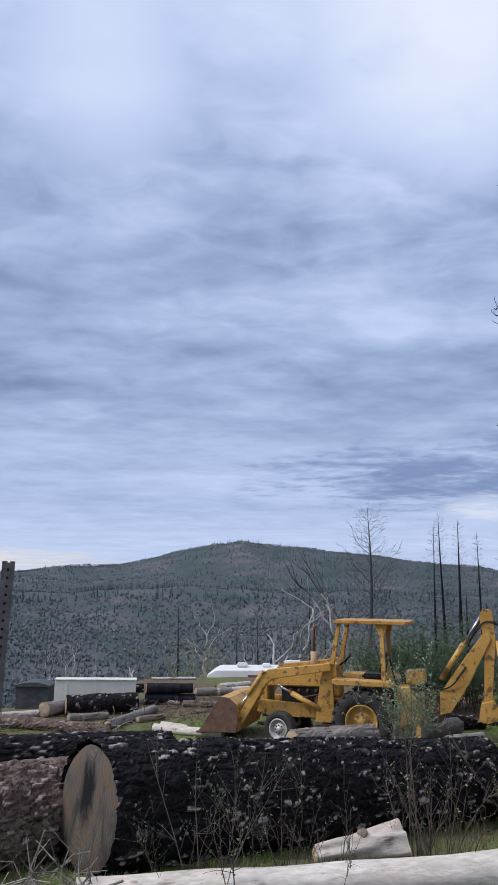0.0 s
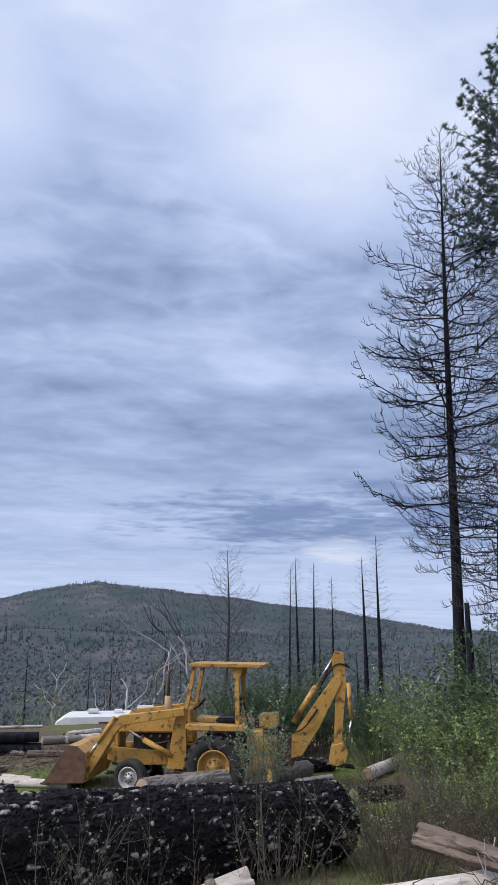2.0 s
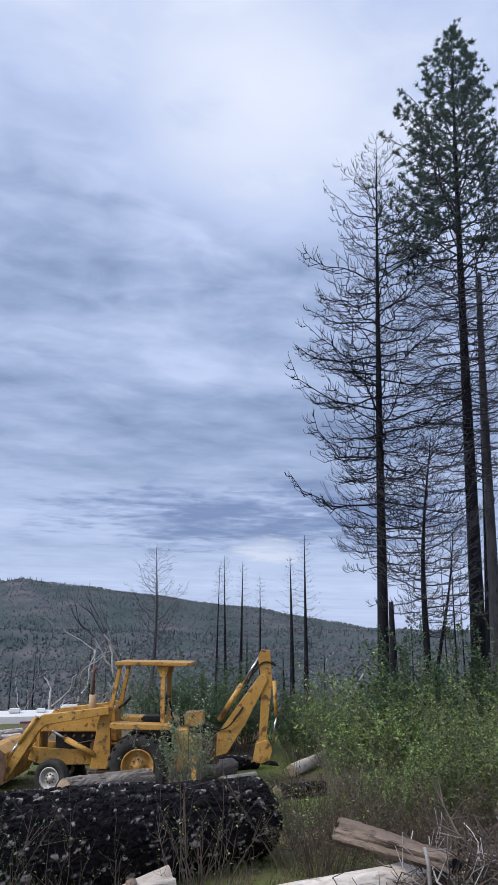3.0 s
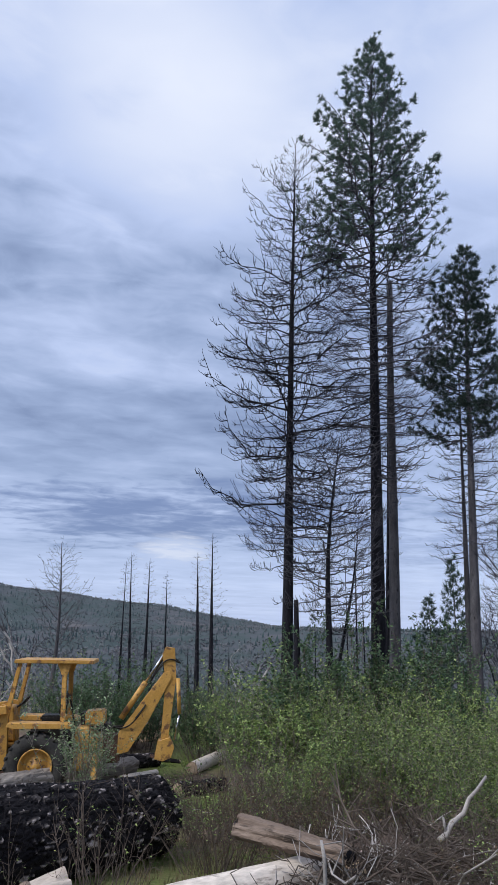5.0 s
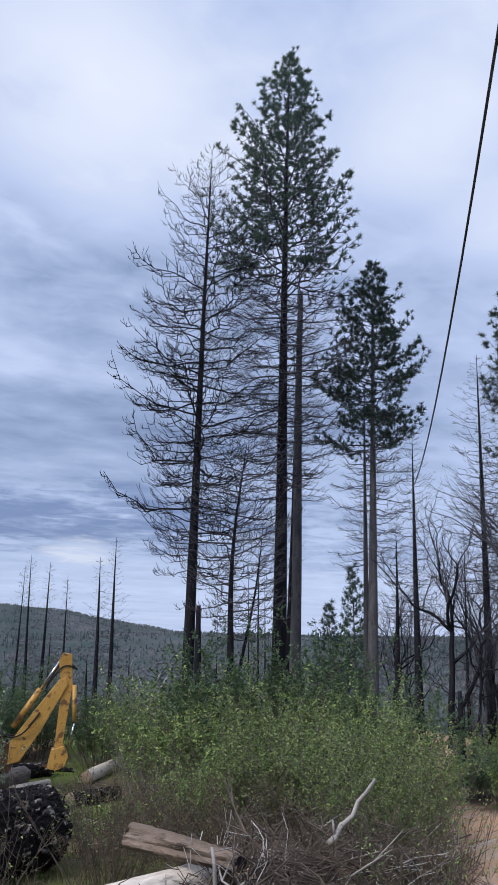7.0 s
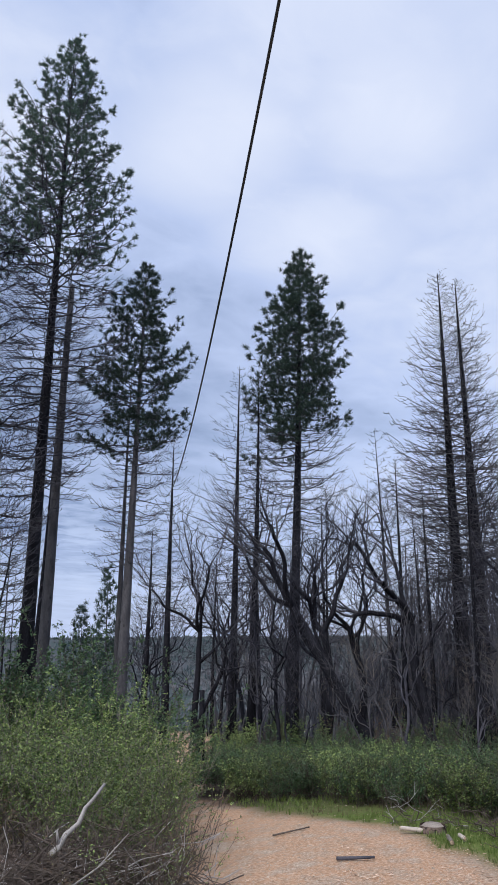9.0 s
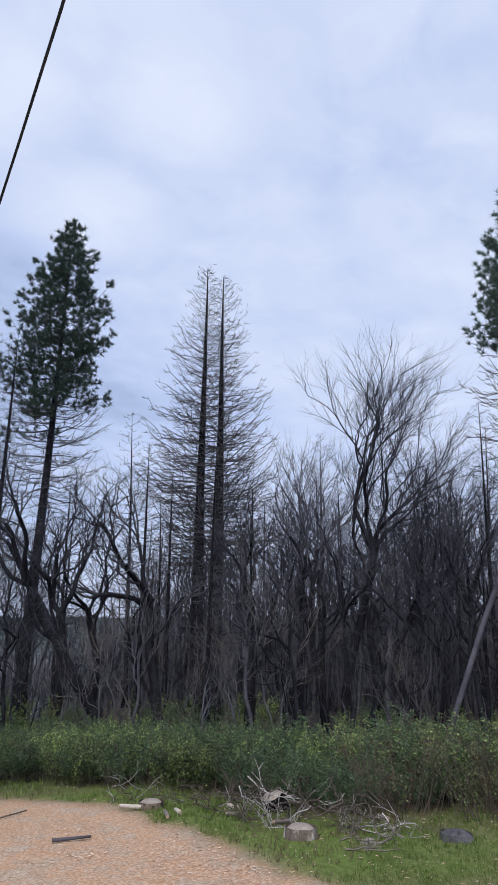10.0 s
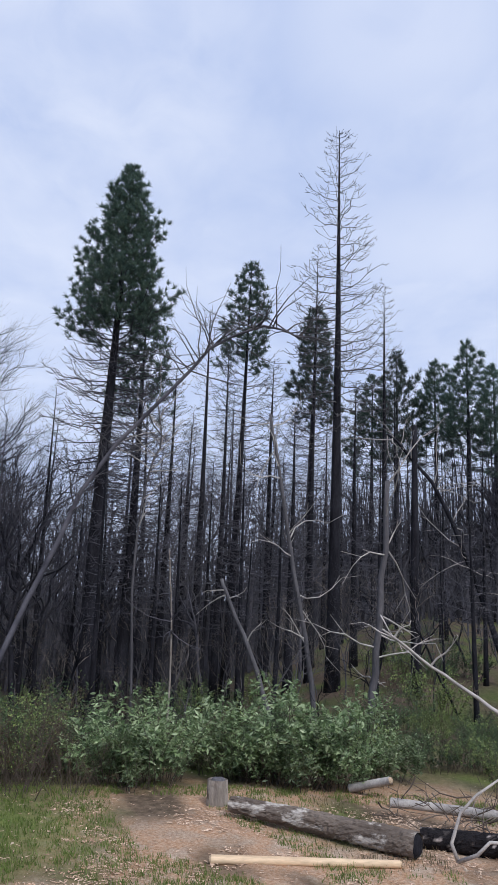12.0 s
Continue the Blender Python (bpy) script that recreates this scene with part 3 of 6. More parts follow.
def lean_of(az0, az1, d, h):
    """The sideways lean of a trunk whose foot and tip stand at two bearings."""
    a = radians(az0)
    off = d * math.tan(radians(az1 - az0)) / h
    return (math.cos(a) * off, -math.sin(a) * off)


def height_for(az, d, el):
    return EYE_Z + d * math.tan(radians(el)) - polar(az, d).z


# the tall group beyond the brush
TALL = "tall trees beyond the brush"
put(conifer("burnt_pine", height_for(25, 32, 35.4), 0.27, 11, lean_of(24.9, 25.95, 32, 24), dead=(0.25, 0.99), reach=0.146, count=165, droop=0.2,
            label="tall fire-killed pine, charred trunk, bare curling limbs", group=TALL, mats=(M_CHAR, M_CHAR), profile=(0.6, 1.0, 0.95, 0.56, 0.10), curl=True, sparse=0.08), 24.9, 32)
put(conifer("pine_tree", height_for(31.5, 33, 41.6), 0.36, 12, lean_of(31.47, 32.72, 33, 31), crown=(0.62, 1), dead=(0.31, 0.995), reach=0.13, count=245, tufts=26, droop=0.22,
            label="tall scorched ponderosa pine with green upper crown", group=TALL, tuft_size=0.27, profile=(0.6, 0.82, 0.88, 0.50, 0.0)), 31.47, 33)
put(conifer("snag", height_for(32.6, 36, 25.6), 0.3, 13, lean_of(32.5, 33.35, 36, 18), dead=(0.55, 0.97), reach=0.12, count=36, broken=True,
            label="broken-topped dead pine trunk, grey and charred", group=TALL, mats=(M_BARK_GREY, M_TWIG), droop=0.1), 32.5, 36)
put(conifer("snag", height_for(31.9, 37, 28.5), 0.22, 14, lean_of(31.9, 33.2, 37, 20), dead=(0.5, 0.97), reach=0.08, count=36,
            label="slender dead pine, charred trunk", group=TALL, droop=0.1), 31.9, 37)
put(conifer("pine_tree", height_for(38.2, 34, 27.6), 0.29, 15, lean_of(38.2, 39.26, 34, 20), crown=(0.60, 1), dead=(0.36, 0.995), reach=0.15, count=185, tufts=26, droop=0.25,
            label="scorched ponderosa pine with dense green top", group=TALL, tuft_size=0.27, mats=(M_BARK_GREY, M_TWIG), profile=(0.5, 0.62, 0.74, 0.42, 0.0)), 38.2, 34)
put(conifer("snag", height_for(37.6, 35, 20), 0.2, 16, lean_of(37.75, 38.3, 35, 14), dead=(0.5, 0.97), reach=0.07, count=20,
            label="dead pine trunk beside a living one", group=TALL, mats=(M_BARK_GREY, M_TWIG)), 37.75, 35)
put(conifer("burnt_oak", height_for(28, 30, 14.5), 0.17, 17, lean_of(27.9, 29.3, 30, 11), dead=(0.28, 0.985), reach=0.27, count=75, droop=0.15, wob=0.09, sparse=0.1, curl=True,
            label="crooked fire-killed oak with drooping fine twigs", group=TALL, profile=(0.55, 0.9, 1.0, 0.8, 0.35)), 27.9, 30)
put(conifer("burnt_oak", height_for(29.5, 30.5, 9), 0.1, 22, lean_of(28.1, 30.2, 30.5, 8), dead=(0.35, 0.985), reach=0.22, count=50, droop=0.1, wob=0.1,
            label="thin crooked stem of a fire-killed oak", group=TALL, profile=(0.6, 0.9, 1.0, 0.8, 0.35)), 28.3, 30.4)
put(conifer("snag", height_for(25.8, 30, 2.3), 0.19, 18, (0, 0), dead=(0.5, 0.6), count=1, reach=0.02, broken=True, label="short charred trunk stub", group=TALL), 25.75, 30)
put(conifer("young_conifer", height_for(27.2, 60, 1.6), 0.12, 19, crown=(0.05, 1), dead=(0.05, 0.99), reach=0.2, count=70, tufts=5, label="small dark green conifer down the slope", group=TALL), 27.1, 60)
put(conifer("young_pine", height_for(35.3, 60, 2.5), 0.13, 20, crown=(0.25, 1), dead=(0.2, 0.99), reach=0.16, count=90, tufts=9, tuft_size=0.45, label="young green pine down the slope", group=TALL, mats=(M_BARK_GREY, M_TWIG)), 35.3, 60)
put(conifer("young_pine", height_for(37.2, 55, 5.2), 0.15, 21, crown=(0.25, 1), dead=(0.2, 0.99), reach=0.14, count=90, tufts=9, tuft_size=0.45, label="young green pine with open crown", group=TALL, mats=(M_BARK_GREY, M_TWIG)), 37.1, 55)
for i, (az, top_el, rr) in enumerate(((30.15, 8, 0.1), (30.6, 5, 0.08), (29.4, 7, 0.07), (36.3, 0.5, 0.06))):
    put(conifer("snag", height_for(az, 42, top_el), rr, 30 + i, dead=(0.4, 0.97), reach=0.05, count=14, label="thin charred pole of a dead pine", group=TALL), az, 42)

# thin snags and bleached trees over the valley edge
SNAGS = "snags over the valley"
for i, (az, top_el, d, rr) in enumerate(((12.95, 5.0, 50, 0.10), (13.75, 5.7, 50, 0.13), (14.6, 5.25, 50, 0.15), (16.3, 4.3, 52, 0.12), (18.55, 5.7, 46, 0.17),
                                         (19.45, 7.2, 46, 0.16), (15.1, 0.2, 46, 0.15), (17.9, -1.2, 46, 0.16), (20.9, -1.0, 48, 0.13), (-5.6, -0.6, 42, 0.06),
                                         (0.2, -0.8, 44, 0.07), (-1.3, -1.3, 44, 0.06), (4.0, 0.4, 45, 0.07), (5.2, -0.9, 46, 0.06))):
    put(conifer("snag", height_for(az, d, top_el), rr * 1.4, 50 + i, (random.Random(i).uniform(-0.02, 0.02), 0), dead=(0.42, 0.98), reach=0.10, count=0 if top_el < 0 and az > 10 else 64, twig=top_el > 3,
                label="thin charred snag standing over the valley", group=SNAGS, droop=0.3), az, d)
put(conifer("bleached_tree", height_for(8.3, 45, 6.2), 0.2, 70, (0.008, 0), dead=(0.42, 0.98), reach=0.15, count=60, droop=-0.75, wob=0.06, label="bare grey tree with upswept forked limbs", group=SNAGS, mats=(M_BARK_GREY, M_BARK_GREY), profile=(0.7, 1.0, 0.9, 0.7, 0.3)), 8.2, 45)
put(bare_tree("bleached_tree", height_for(7.6, 45, 3.4), 0.12, 71, "second pale stem of a bare tree", group=SNAGS, mats=(M_TWIG_PALE, M_BARK_GREY), forks=3, depth=3, spread=0.35, wiggle=0.2, lean=(-0.08, 0)), 7.6, 44.8)
for i, (az, el, d) in enumerate(((3.3, 1.6, 42), (1.2, 0.0, 40), (-3.1, 0.2, 42), (6.6, 1.0, 46), (0.0, -1.2, 41), (2.4, -1.6, 41), (21.2, -0.5, 44), (22.6, 0.4, 50), (-13.4, -3.0, 31), (-12.3, -3.6, 31), (-14.8, -3.9, 31), (-8.6, -3.4, 33))):
    rk = random.Random(80 + i)
    put(bare_tree("bleached_tree", height_for(az, d, el), (0.016 if i < 8 else 0.026) * height_for(az, d, el), 80 + i, "crooked dead tree with bleached white limbs", group=SNAGS, mats=(M_TWIG_PALE, M_TWIG_PALE if i % 2 == 0 else M_TWIG),
                  forks=2, depth=4 if i < 8 else 5, spread=0.45 if i < 8 else 0.7, wiggle=0.26, lean=(rk.uniform(-0.12, 0.12), 0)), az, d)

# the wood across the road: particular trees
WOOD = "burnt wood across the road"
put(conifer("pine_tree", height_for(50.5, 26, 28.4), 0.22, 100, lean_of(50.45, 52.0, 26, 16), crown=(0.58, 1), dead=(0.4, 0.995), reach=0.13, count=195, tufts=26, droop=0.25,
            label="pine with full green crown on a charred trunk", group=WOOD, tuft_size=0.22, profile=(0.75, 0.9, 0.80, 0.44, 0.0)), 50.45, 26)
for az, az1, el, sd in ((62.75, 62.9, 25.95, 101), (63.9, 64.2, 25.3, 102)):
    put(conifer("burnt_pine", height_for(az, 26, el), 0.27, sd, lean_of(az, az1, 26, 13), dead=(0.3, 0.995), reach=0.15, count=250, droop=0.05, mats=(M_CHAR, M_BARK_GREY),
                label="one of two fire-killed pines standing close together", group=WOOD, profile=(0.9, 1.0, 0.75, 0.4, 0.08)), az, 26)
for az, az1, el, rr, sd in ((47.6, 48.5, 20.5, 0.15, 103), (46.2, 47.0, 20.2, 0.16, 104), (40.0, 40.7, 8, 0.13, 105), (41.5, 42.0, 15, 0.15, 106), (58.5, 58.9, 13, 0.12, 107), (60.4, 60.8, 12, 0.1, 108)):
    put(conifer("burnt_pine", height_for(az, 26, el), rr, sd, lean_of(az, az1, 26, 12), dead=(0.35, 0.99), reach=0.13, count=90, droop=0.15,
                label="fire-killed pine with fine bare twigs", group=WOOD, profile=(0.9, 1.0, 0.8, 0.45, 0.08)), az, 26)
put(bare_tree("burnt_oak", height_for(73.0, 22, 20.6), 0.15, 110, "spreading leafless oak, blackened by fire", group=WOOD, forks=5, depth=5, spread=0.42, wiggle=0.2, mats=(M_CHAR, M_TWIG_DARK)), 73.3, 22)
put(bare_tree("burnt_oak", height_for(76.5, 22, 15.0), 0.12, 117, "leaning stem of a leafless oak clump", group=WOOD, forks=4, depth=5, spread=0.5, lean=(0.06, -0.22), wiggle=0.2, mats=(M_CHAR, M_TWIG_DARK)), 74.6, 22.3)
put(bare_tree("burnt_oak", height_for(71, 22, 15.5), 0.11, 118, "outer stem of a leafless oak clump", group=WOOD, forks=4, depth=5, spread=0.48, lean=(-0.05, 0.16), mats=(M_CHAR, M_TWIG)), 72.2, 22.6)
put(bare_tree("burnt_oak", height_for(69.5, 21, 15), 0.15, 111, "leafless oak, blackened by fire", group=WOOD, forks=3, depth=5, spread=0.5, wiggle=0.18), 69.8, 21)
put(bare_tree("burnt_oak", height_for(82, 21, 13.5), 0.13, 112, "leafless oak, blackened by fire", group=WOOD, forks=4, depth=4, spread=0.5), 83, 21)
put(bare_tree("burnt_oak", height_for(56.5, 20, 14.5), 0.12, 113, "leaning fire-killed oak with arching limbs", group=WOOD, lean=(-0.38, 0.25), forks=3, depth=5, spread=0.55, wiggle=0.16), 57.5, 20)
put(bare_tree("burnt_oak", height_for(60, 22, 13), 0.14, 114, "crooked fire-killed oak with twisted limbs", group=WOOD, lean=(-0.1, 0.05), forks=4, depth=4, spread=0.8, wiggle=0.22), 60.2, 22)
put(bare_tree("burnt_oak", height_for(44, 24, 11), 0.1, 115, "crooked leafless oak, blackened by fire", group=WOOD, forks=4, depth=4, spread=0.5, wiggle=0.2), 43.4, 24)
put(conifer("snag", height_for(44.2, 17, -3.5), 0.1, 116, (0.03, 0.0), dead=(0.5, 0.6), count=0, broken=True, label="short charred trunk stub beside the track", group=WOOD), 44.2, 17)
put(conifer("pine_tree", height_for(87.5, 19, 31.4), 0.24, 120, lean_of(87.45, 87.95, 19, 14), crown=(0.65, 1), dead=(0.38, 0.995), reach=0.118, count=240, tufts=24, droop=0.25,
            label="tall pine with dense dark crown on a charred trunk", group=WOOD, tuft_size=0.19, profile=(0.9, 0.95, 0.84, 0.44, 0.0)), 87.45, 19)
put(conifer("pine_tree", height_for(90, 21, 21.4), 0.2, 121, (0, 0.0), crown=(0.72, 1), dead=(0.3, 0.99), reach=0.17, count=210, tufts=12, tuft_size=0.2, label="half-scorched pine with a thick mass of twigs", group=WOOD, droop=0.15), 90.0, 21)
put(conifer("pine_tree", height_for(98, 25, 25.6), 0.17, 122, lean_of(97.6, 98.25, 25, 13), crown=(0.72, 1), dead=(0.4, 0.995), reach=0.1, count=150, tufts=13, tuft_size=0.22, label="slim pine with thin green top", group=WOOD, droop=0.2, profile=(0.8, 0.95, 0.75, 0.5, 0.0)), 97.4, 25)
put(conifer("pine_tree", height_for(103.3, 27, 22.2), 0.2, 123, crown=(0.68, 1), dead=(0.3, 0.99), reach=0.13, count=190, tufts=15, tuft_size=0.24, label="scorched pine with dense brown-green top", group=WOOD, droop=0.15), 103.4, 27)
put(conifer("burnt_pine", height_for(105, 20, 34.45), 0.19, 124, lean_of(105.1, 104.95, 20, 16), dead=(0.42, 0.995), reach=0.105, count=150, droop=0.25, sparse=0.1,
            label="tall thin dead pine with bare hooked limbs", group=WOOD, mats=(M_CHAR, M_BARK_GREY), profile=(0.8, 1.0, 0.8, 0.6, 0.12)), 105.1, 20)
put(conifer("burnt_pine", height_for(103.3, 23, 26.5), 0.12, 125, dead=(0.5, 0.995), reach=0.09, count=60, label="slender dead pine with fine bare limbs", group=WOOD, mats=(M_CHAR, M_BARK_GREY)), 103.4, 23)
put(conifer("burnt_pine", height_for(95.5, 22, 22), 0.14, 126, dead=(0.4, 0.995), reach=0.1, count=80, label="slender charred pine with fine bare limbs", group=WOOD), 95.0, 22)
for az, el, d, sd in ((92.6, 17.5, 21, 160), (96.6, 19.5, 23, 161), (100.2, 18.5, 22, 162), (101.9, 15.0, 20, 163), (94.0, 13.5, 24, 164), (106.6, 17.0, 24, 165)):
    put(conifer("burnt_pine", height_for(az, d, el), 0.13, sd, dead=(0.3, 0.99), reach=0.13, count=150, label="charred pine thick with dark dead twigs", group=WOOD, droop=0.2, mats=(M_CHAR, M_TWIG)), az, d)
for az, el, d, sd in ((53.2, 12.0, 21, 166), (55.3, 13.0, 23, 167), (66.5, 13.0, 22, 168), (78.8, 12.5, 21, 169)):
    put(bare_tree("burnt_oak", height_for(az, d, el), 0.13, sd, "gnarled leafless oak, blackened by fire", group=WOOD, forks=4, depth=5, spread=0.5, wiggle=0.24, mats=(M_CHAR, M_TWIG_DARK)), az, d)
put(conifer("burnt_pine", height_for(108.6, 24, 24), 0.13, 127, dead=(0.5, 0.995), reach=0.1, count=70, label="slender dead pine with fine bare limbs", group=WOOD, mats=(M_CHAR, M_BARK_GREY)), 108.7, 24)
for i, (az, el, d) in enumerate(((109.7, 19.2, 42), (112.6, 18.4, 46), (114.9, 19.8, 40), (116.8, 18, 44), (107.9, 17.5, 48), (118.8, 17, 38))):
    put(conifer("pine_tree", height_for(az, d, el), 0.24, 130 + i, crown=(0.58, 1), dead=(0.3, 0.99), reach=0.15, count=110, tufts=15, label="green pine on the rise behind the burnt wood", group=WOOD, tuft_size=0.34, droop=0.2,
                profile=(0.8, 0.95, 0.85, 0.48, 0.0)), az, d)
put(conifer("snag", height_for(110.9, 18, 13.6), 0.13, 140, dead=(0.5, 0.6), count=0, broken=True, label="charred trunk snapped off to a pale stub", group=WOOD), 110.95, 18)


def leaning_trunk(points, r0, r1, seed, label, mats, twigs=14, twig_len=1.2):
    """A trunk that leans or arches through the given points, with bare side limbs."""
    rng = random.Random(seed)
    foot = points[0]
    top = thing("leaning_trunk", foot, label, "tree", WOOD)
    ctrl = [p - foot for p in points]
    n = 14
    line = []
    for i in range(n):
        u = i / (n - 1) * (len(ctrl) - 1)
        k = min(int(u), len(ctrl) - 2)
        f = u - k
        p0, p1, p2, p3 = ctrl[max(k - 1, 0)], ctrl[k], ctrl[k + 1], ctrl[min(k + 2, len(ctrl) - 1)]
        line.append(0.5 * (2 * p1 + (p2 - p0) * f + (2 * p0 - 5 * p1 + 4 * p2 - p3) * f * f + (3 * p1 - p0 - 3 * p2 + p3) * f ** 3) + rv(rng, r0 * 0.4))
    tb = Buf()
    tb.tube(line, [r0 + (r1 - r0) * i / (n - 1) for i in range(n)], 8)
    part("trunk", tb, mats[0], top)
    bb = Buf()
    for k in range(twigs):
        s = rng.uniform(0.35, 1.0)
        p = along(line, s)
        d = (rv(rng) + Vector((0, 0, 0.4))).normalized()
        L_ = twig_len * rng.uniform(0.4, 1.2)
        pts = [p]
        for q in range(4):
            d = (d + rv(rng, 0.35)).normalized()
            pts.append(pts[-1] + d * L_ / 4)
            if q > 0:
                e = pts[-1] + (d + rv(rng, 0.8)).normalized() * L_ * 0.3
                bb.tube([pts[-1], e], [0.006, 0.003], 3, False)
        bb.tube(pts, [0.015, 0.012, 0.01, 0.007, 0.004], 4, False)
    if bb.v:
        part("branchwork", bb, mats[1], top)
    return top


leaning_trunk([polar(79.6, 14), sight(81.4, -5.0, 14), sight(84.4, 3, 14), sight(87.3, 9.8, 14), sight(92.8, 16.3, 14), sight(95.5, 19.3, 14), sight(99.5, 20.8, 14), sight(102, 20.0, 14)], 0.056, 0.016, 150,
              "long bent trunk arching over the wood's edge", (M_TWIG, M_BARK_GREY), 60, 1.3)
leaning_trunk([polar(107.6, 12.5), sight(107.9, -5, 12.5), sight(108.5, 2, 12.5), sight(108.9, 9.4, 12.5)], 0.07, 0.04, 151, "leaning grey broken trunk with peeling bark", (M_BARK_GREY, M_TWIG_PALE), 12)
leaning_trunk([polar(104.0, 15), sight(103.3, -3, 15), sight(101.5, 6, 15), sight(100, 14.3, 15)], 0.055, 0.03, 152, "leaning grey dead trunk, bark gone", (M_BARK_GREY, M_TWIG_PALE), 16)
leaning_trunk([polar(101.2, 14), sight(99.6, -4.2, 14), sight(98, -0.6, 14), sight(96.8, 2.0, 14)], 0.05, 0.03, 153, "leaning grey broken trunk, bark gone", (M_BARK_GREY, M_TWIG_PALE), 4, 0.6)
leaning_trunk([sight(117.5, -6.9, 10.3), sight(113, -4.2, 10.2), sight(108.5, -1.1, 10)], 0.028, 0.012, 154, "pale bare pole leaning across the brush", (M_TWIG_PALE, M_TWIG_PALE), 3, 0.5)
leaning_trunk([polar(93.5, 13.5), sight(93.4, -2, 13.5), sight(92.9, 4, 13.5)], 0.02, 0.01, 155, "thin grey standing dead stem", (M_WOOD_GREY, M_TWIG), 8, 0.8)
leaning_trunk([polar(91.0, 16), sight(90.4, 2, 16), sight(90.9, 9, 16), sight(91.8, 12, 16), sight(91.2, 15, 16)], 0.028, 0.014, 156, "grey crooked dead stem", (M_BARK_GREY, M_TWIG_PALE), 18, 0.9)
leaning_trunk([polar(117.2, 20), sight(115.6, 1, 20), sight(112.5, 9, 20), sight(109.0, 13, 20)], 0.09, 0.03, 157, "charred trunk leaning among the pines", (M_CHAR, M_TWIG_PALE), 20, 1.5)


def build_wood():
    """The rest of the burnt wood: a few trees, each set again and again with other sizes and turns."""
    rng = random.Random(5)
    kinds = []
    for i in range(5):
        kinds.append(conifer("burnt_pine", 10, 0.105, 200 + i, (rng.uniform(-0.03, 0.03), rng.uniform(-0.03, 0.03)), dead=(0.3, 0.99), reach=0.13, count=60, droop=0.15,
                             label="charred pine pole in the burnt wood", group=WOOD, profile=(0.9, 1, 0.8, 0.45, 0.08)))
    for i in range(7):
        kinds.append(bare_tree("burnt_oak", 8, 0.072, 220 + i, "leafless blackened oak in the burnt wood", group=WOOD, forks=4, depth=4, spread=rng.uniform(0.4, 0.62), wiggle=0.25, mats=(M_CHAR, M_TWIG_DARK) if i % 3 else (M_TWIG, M_BARK_GREY),
                               lean=(rng.uniform(-0.15, 0.15), rng.uniform(-0.15, 0.15))))
    used = set()
    n = 0
    for k in range(270):
        az = rng.uniform(39, 124)
        if az < 58:
            d = rng.uniform(19, 60) ** 1.0
        else:
            d = 15 + 55 * rng.random() ** 1.1
        if az < 46 and rng.random() < 0.5 or az < 66 and d > 30 and rng.random() < 0.45:
            continue
        i = rng.choice((0, 1, 2, 3, 4, 5, 6, 7, 8, 9, 10, 11, 5, 6, 7, 8, 9, 10, 11)) if az < 88 else rng.choice((0, 1, 2, 3, 4, 0, 1, 2, 3, 4, 5, 6, 7, 8, 9, 10, 11))
        top_el = rng.uniform(4, 13) if az > 66 else rng.uniform(1, 11)
        if i < 5:
            top_el += rng.uniform(0, 6)
        h = max(3.5, EYE_Z + d * math.tan(radians(top_el)) - polar(az, d).z)
        s = h / (10 if i < 5 else 8)
        if i in used:
            again(kinds[i], az, d, rng.uniform(0, 6.28), s)
        else:
            used.add(i)
            put(kinds[i], az, d, rng.uniform(0, 6.28), s)
        n += 1
    # thin scrubby stems low in the wood
    woods = ((M_CHAR, M_TWIG), (M_CHAR, M_TWIG), (M_TWIG, M_BARK_GREY), (M_BARK_GREY, M_WOOD_GREY), (M_BARK_GREY, M_BARK_GREY), (M_CHAR, M_CHAR))
    sap = [bare_tree("burnt_sapling", 3, 0.016, 240 + i, "thin leafless sapling in the burnt wood", group=WOOD, forks=3, depth=5, spread=0.55, wiggle=0.28,
                     lean=(rng.uniform(-0.2, 0.2), rng.uniform(-0.2, 0.2)), mats=woods[i]) for i in range(6)]
    for k in range(210):
        az = rng.uniform(44, 124)
        d = rng.uniform(14, 28)
        s = rng.uniform(0.5, 1.35)
        i = k % 6 if k < 6 else rng.choice((0, 1, 2, 2, 3, 3, 4, 5))
        (put if k < 6 else again)(sap[i], az, d, rng.uniform(0, 6.28), s)
    # leafless trees below the yard, on the way down into the valley
    for k in range(60):
        az = rng.uniform(-24, 36)
        d = rng.uniform(48, 140)
        s = rng.uniform(0.55, 1.1)
        again(kinds[rng.randrange(12)], az, d, rng.uniform(0, 6.28), s)


build_wood()


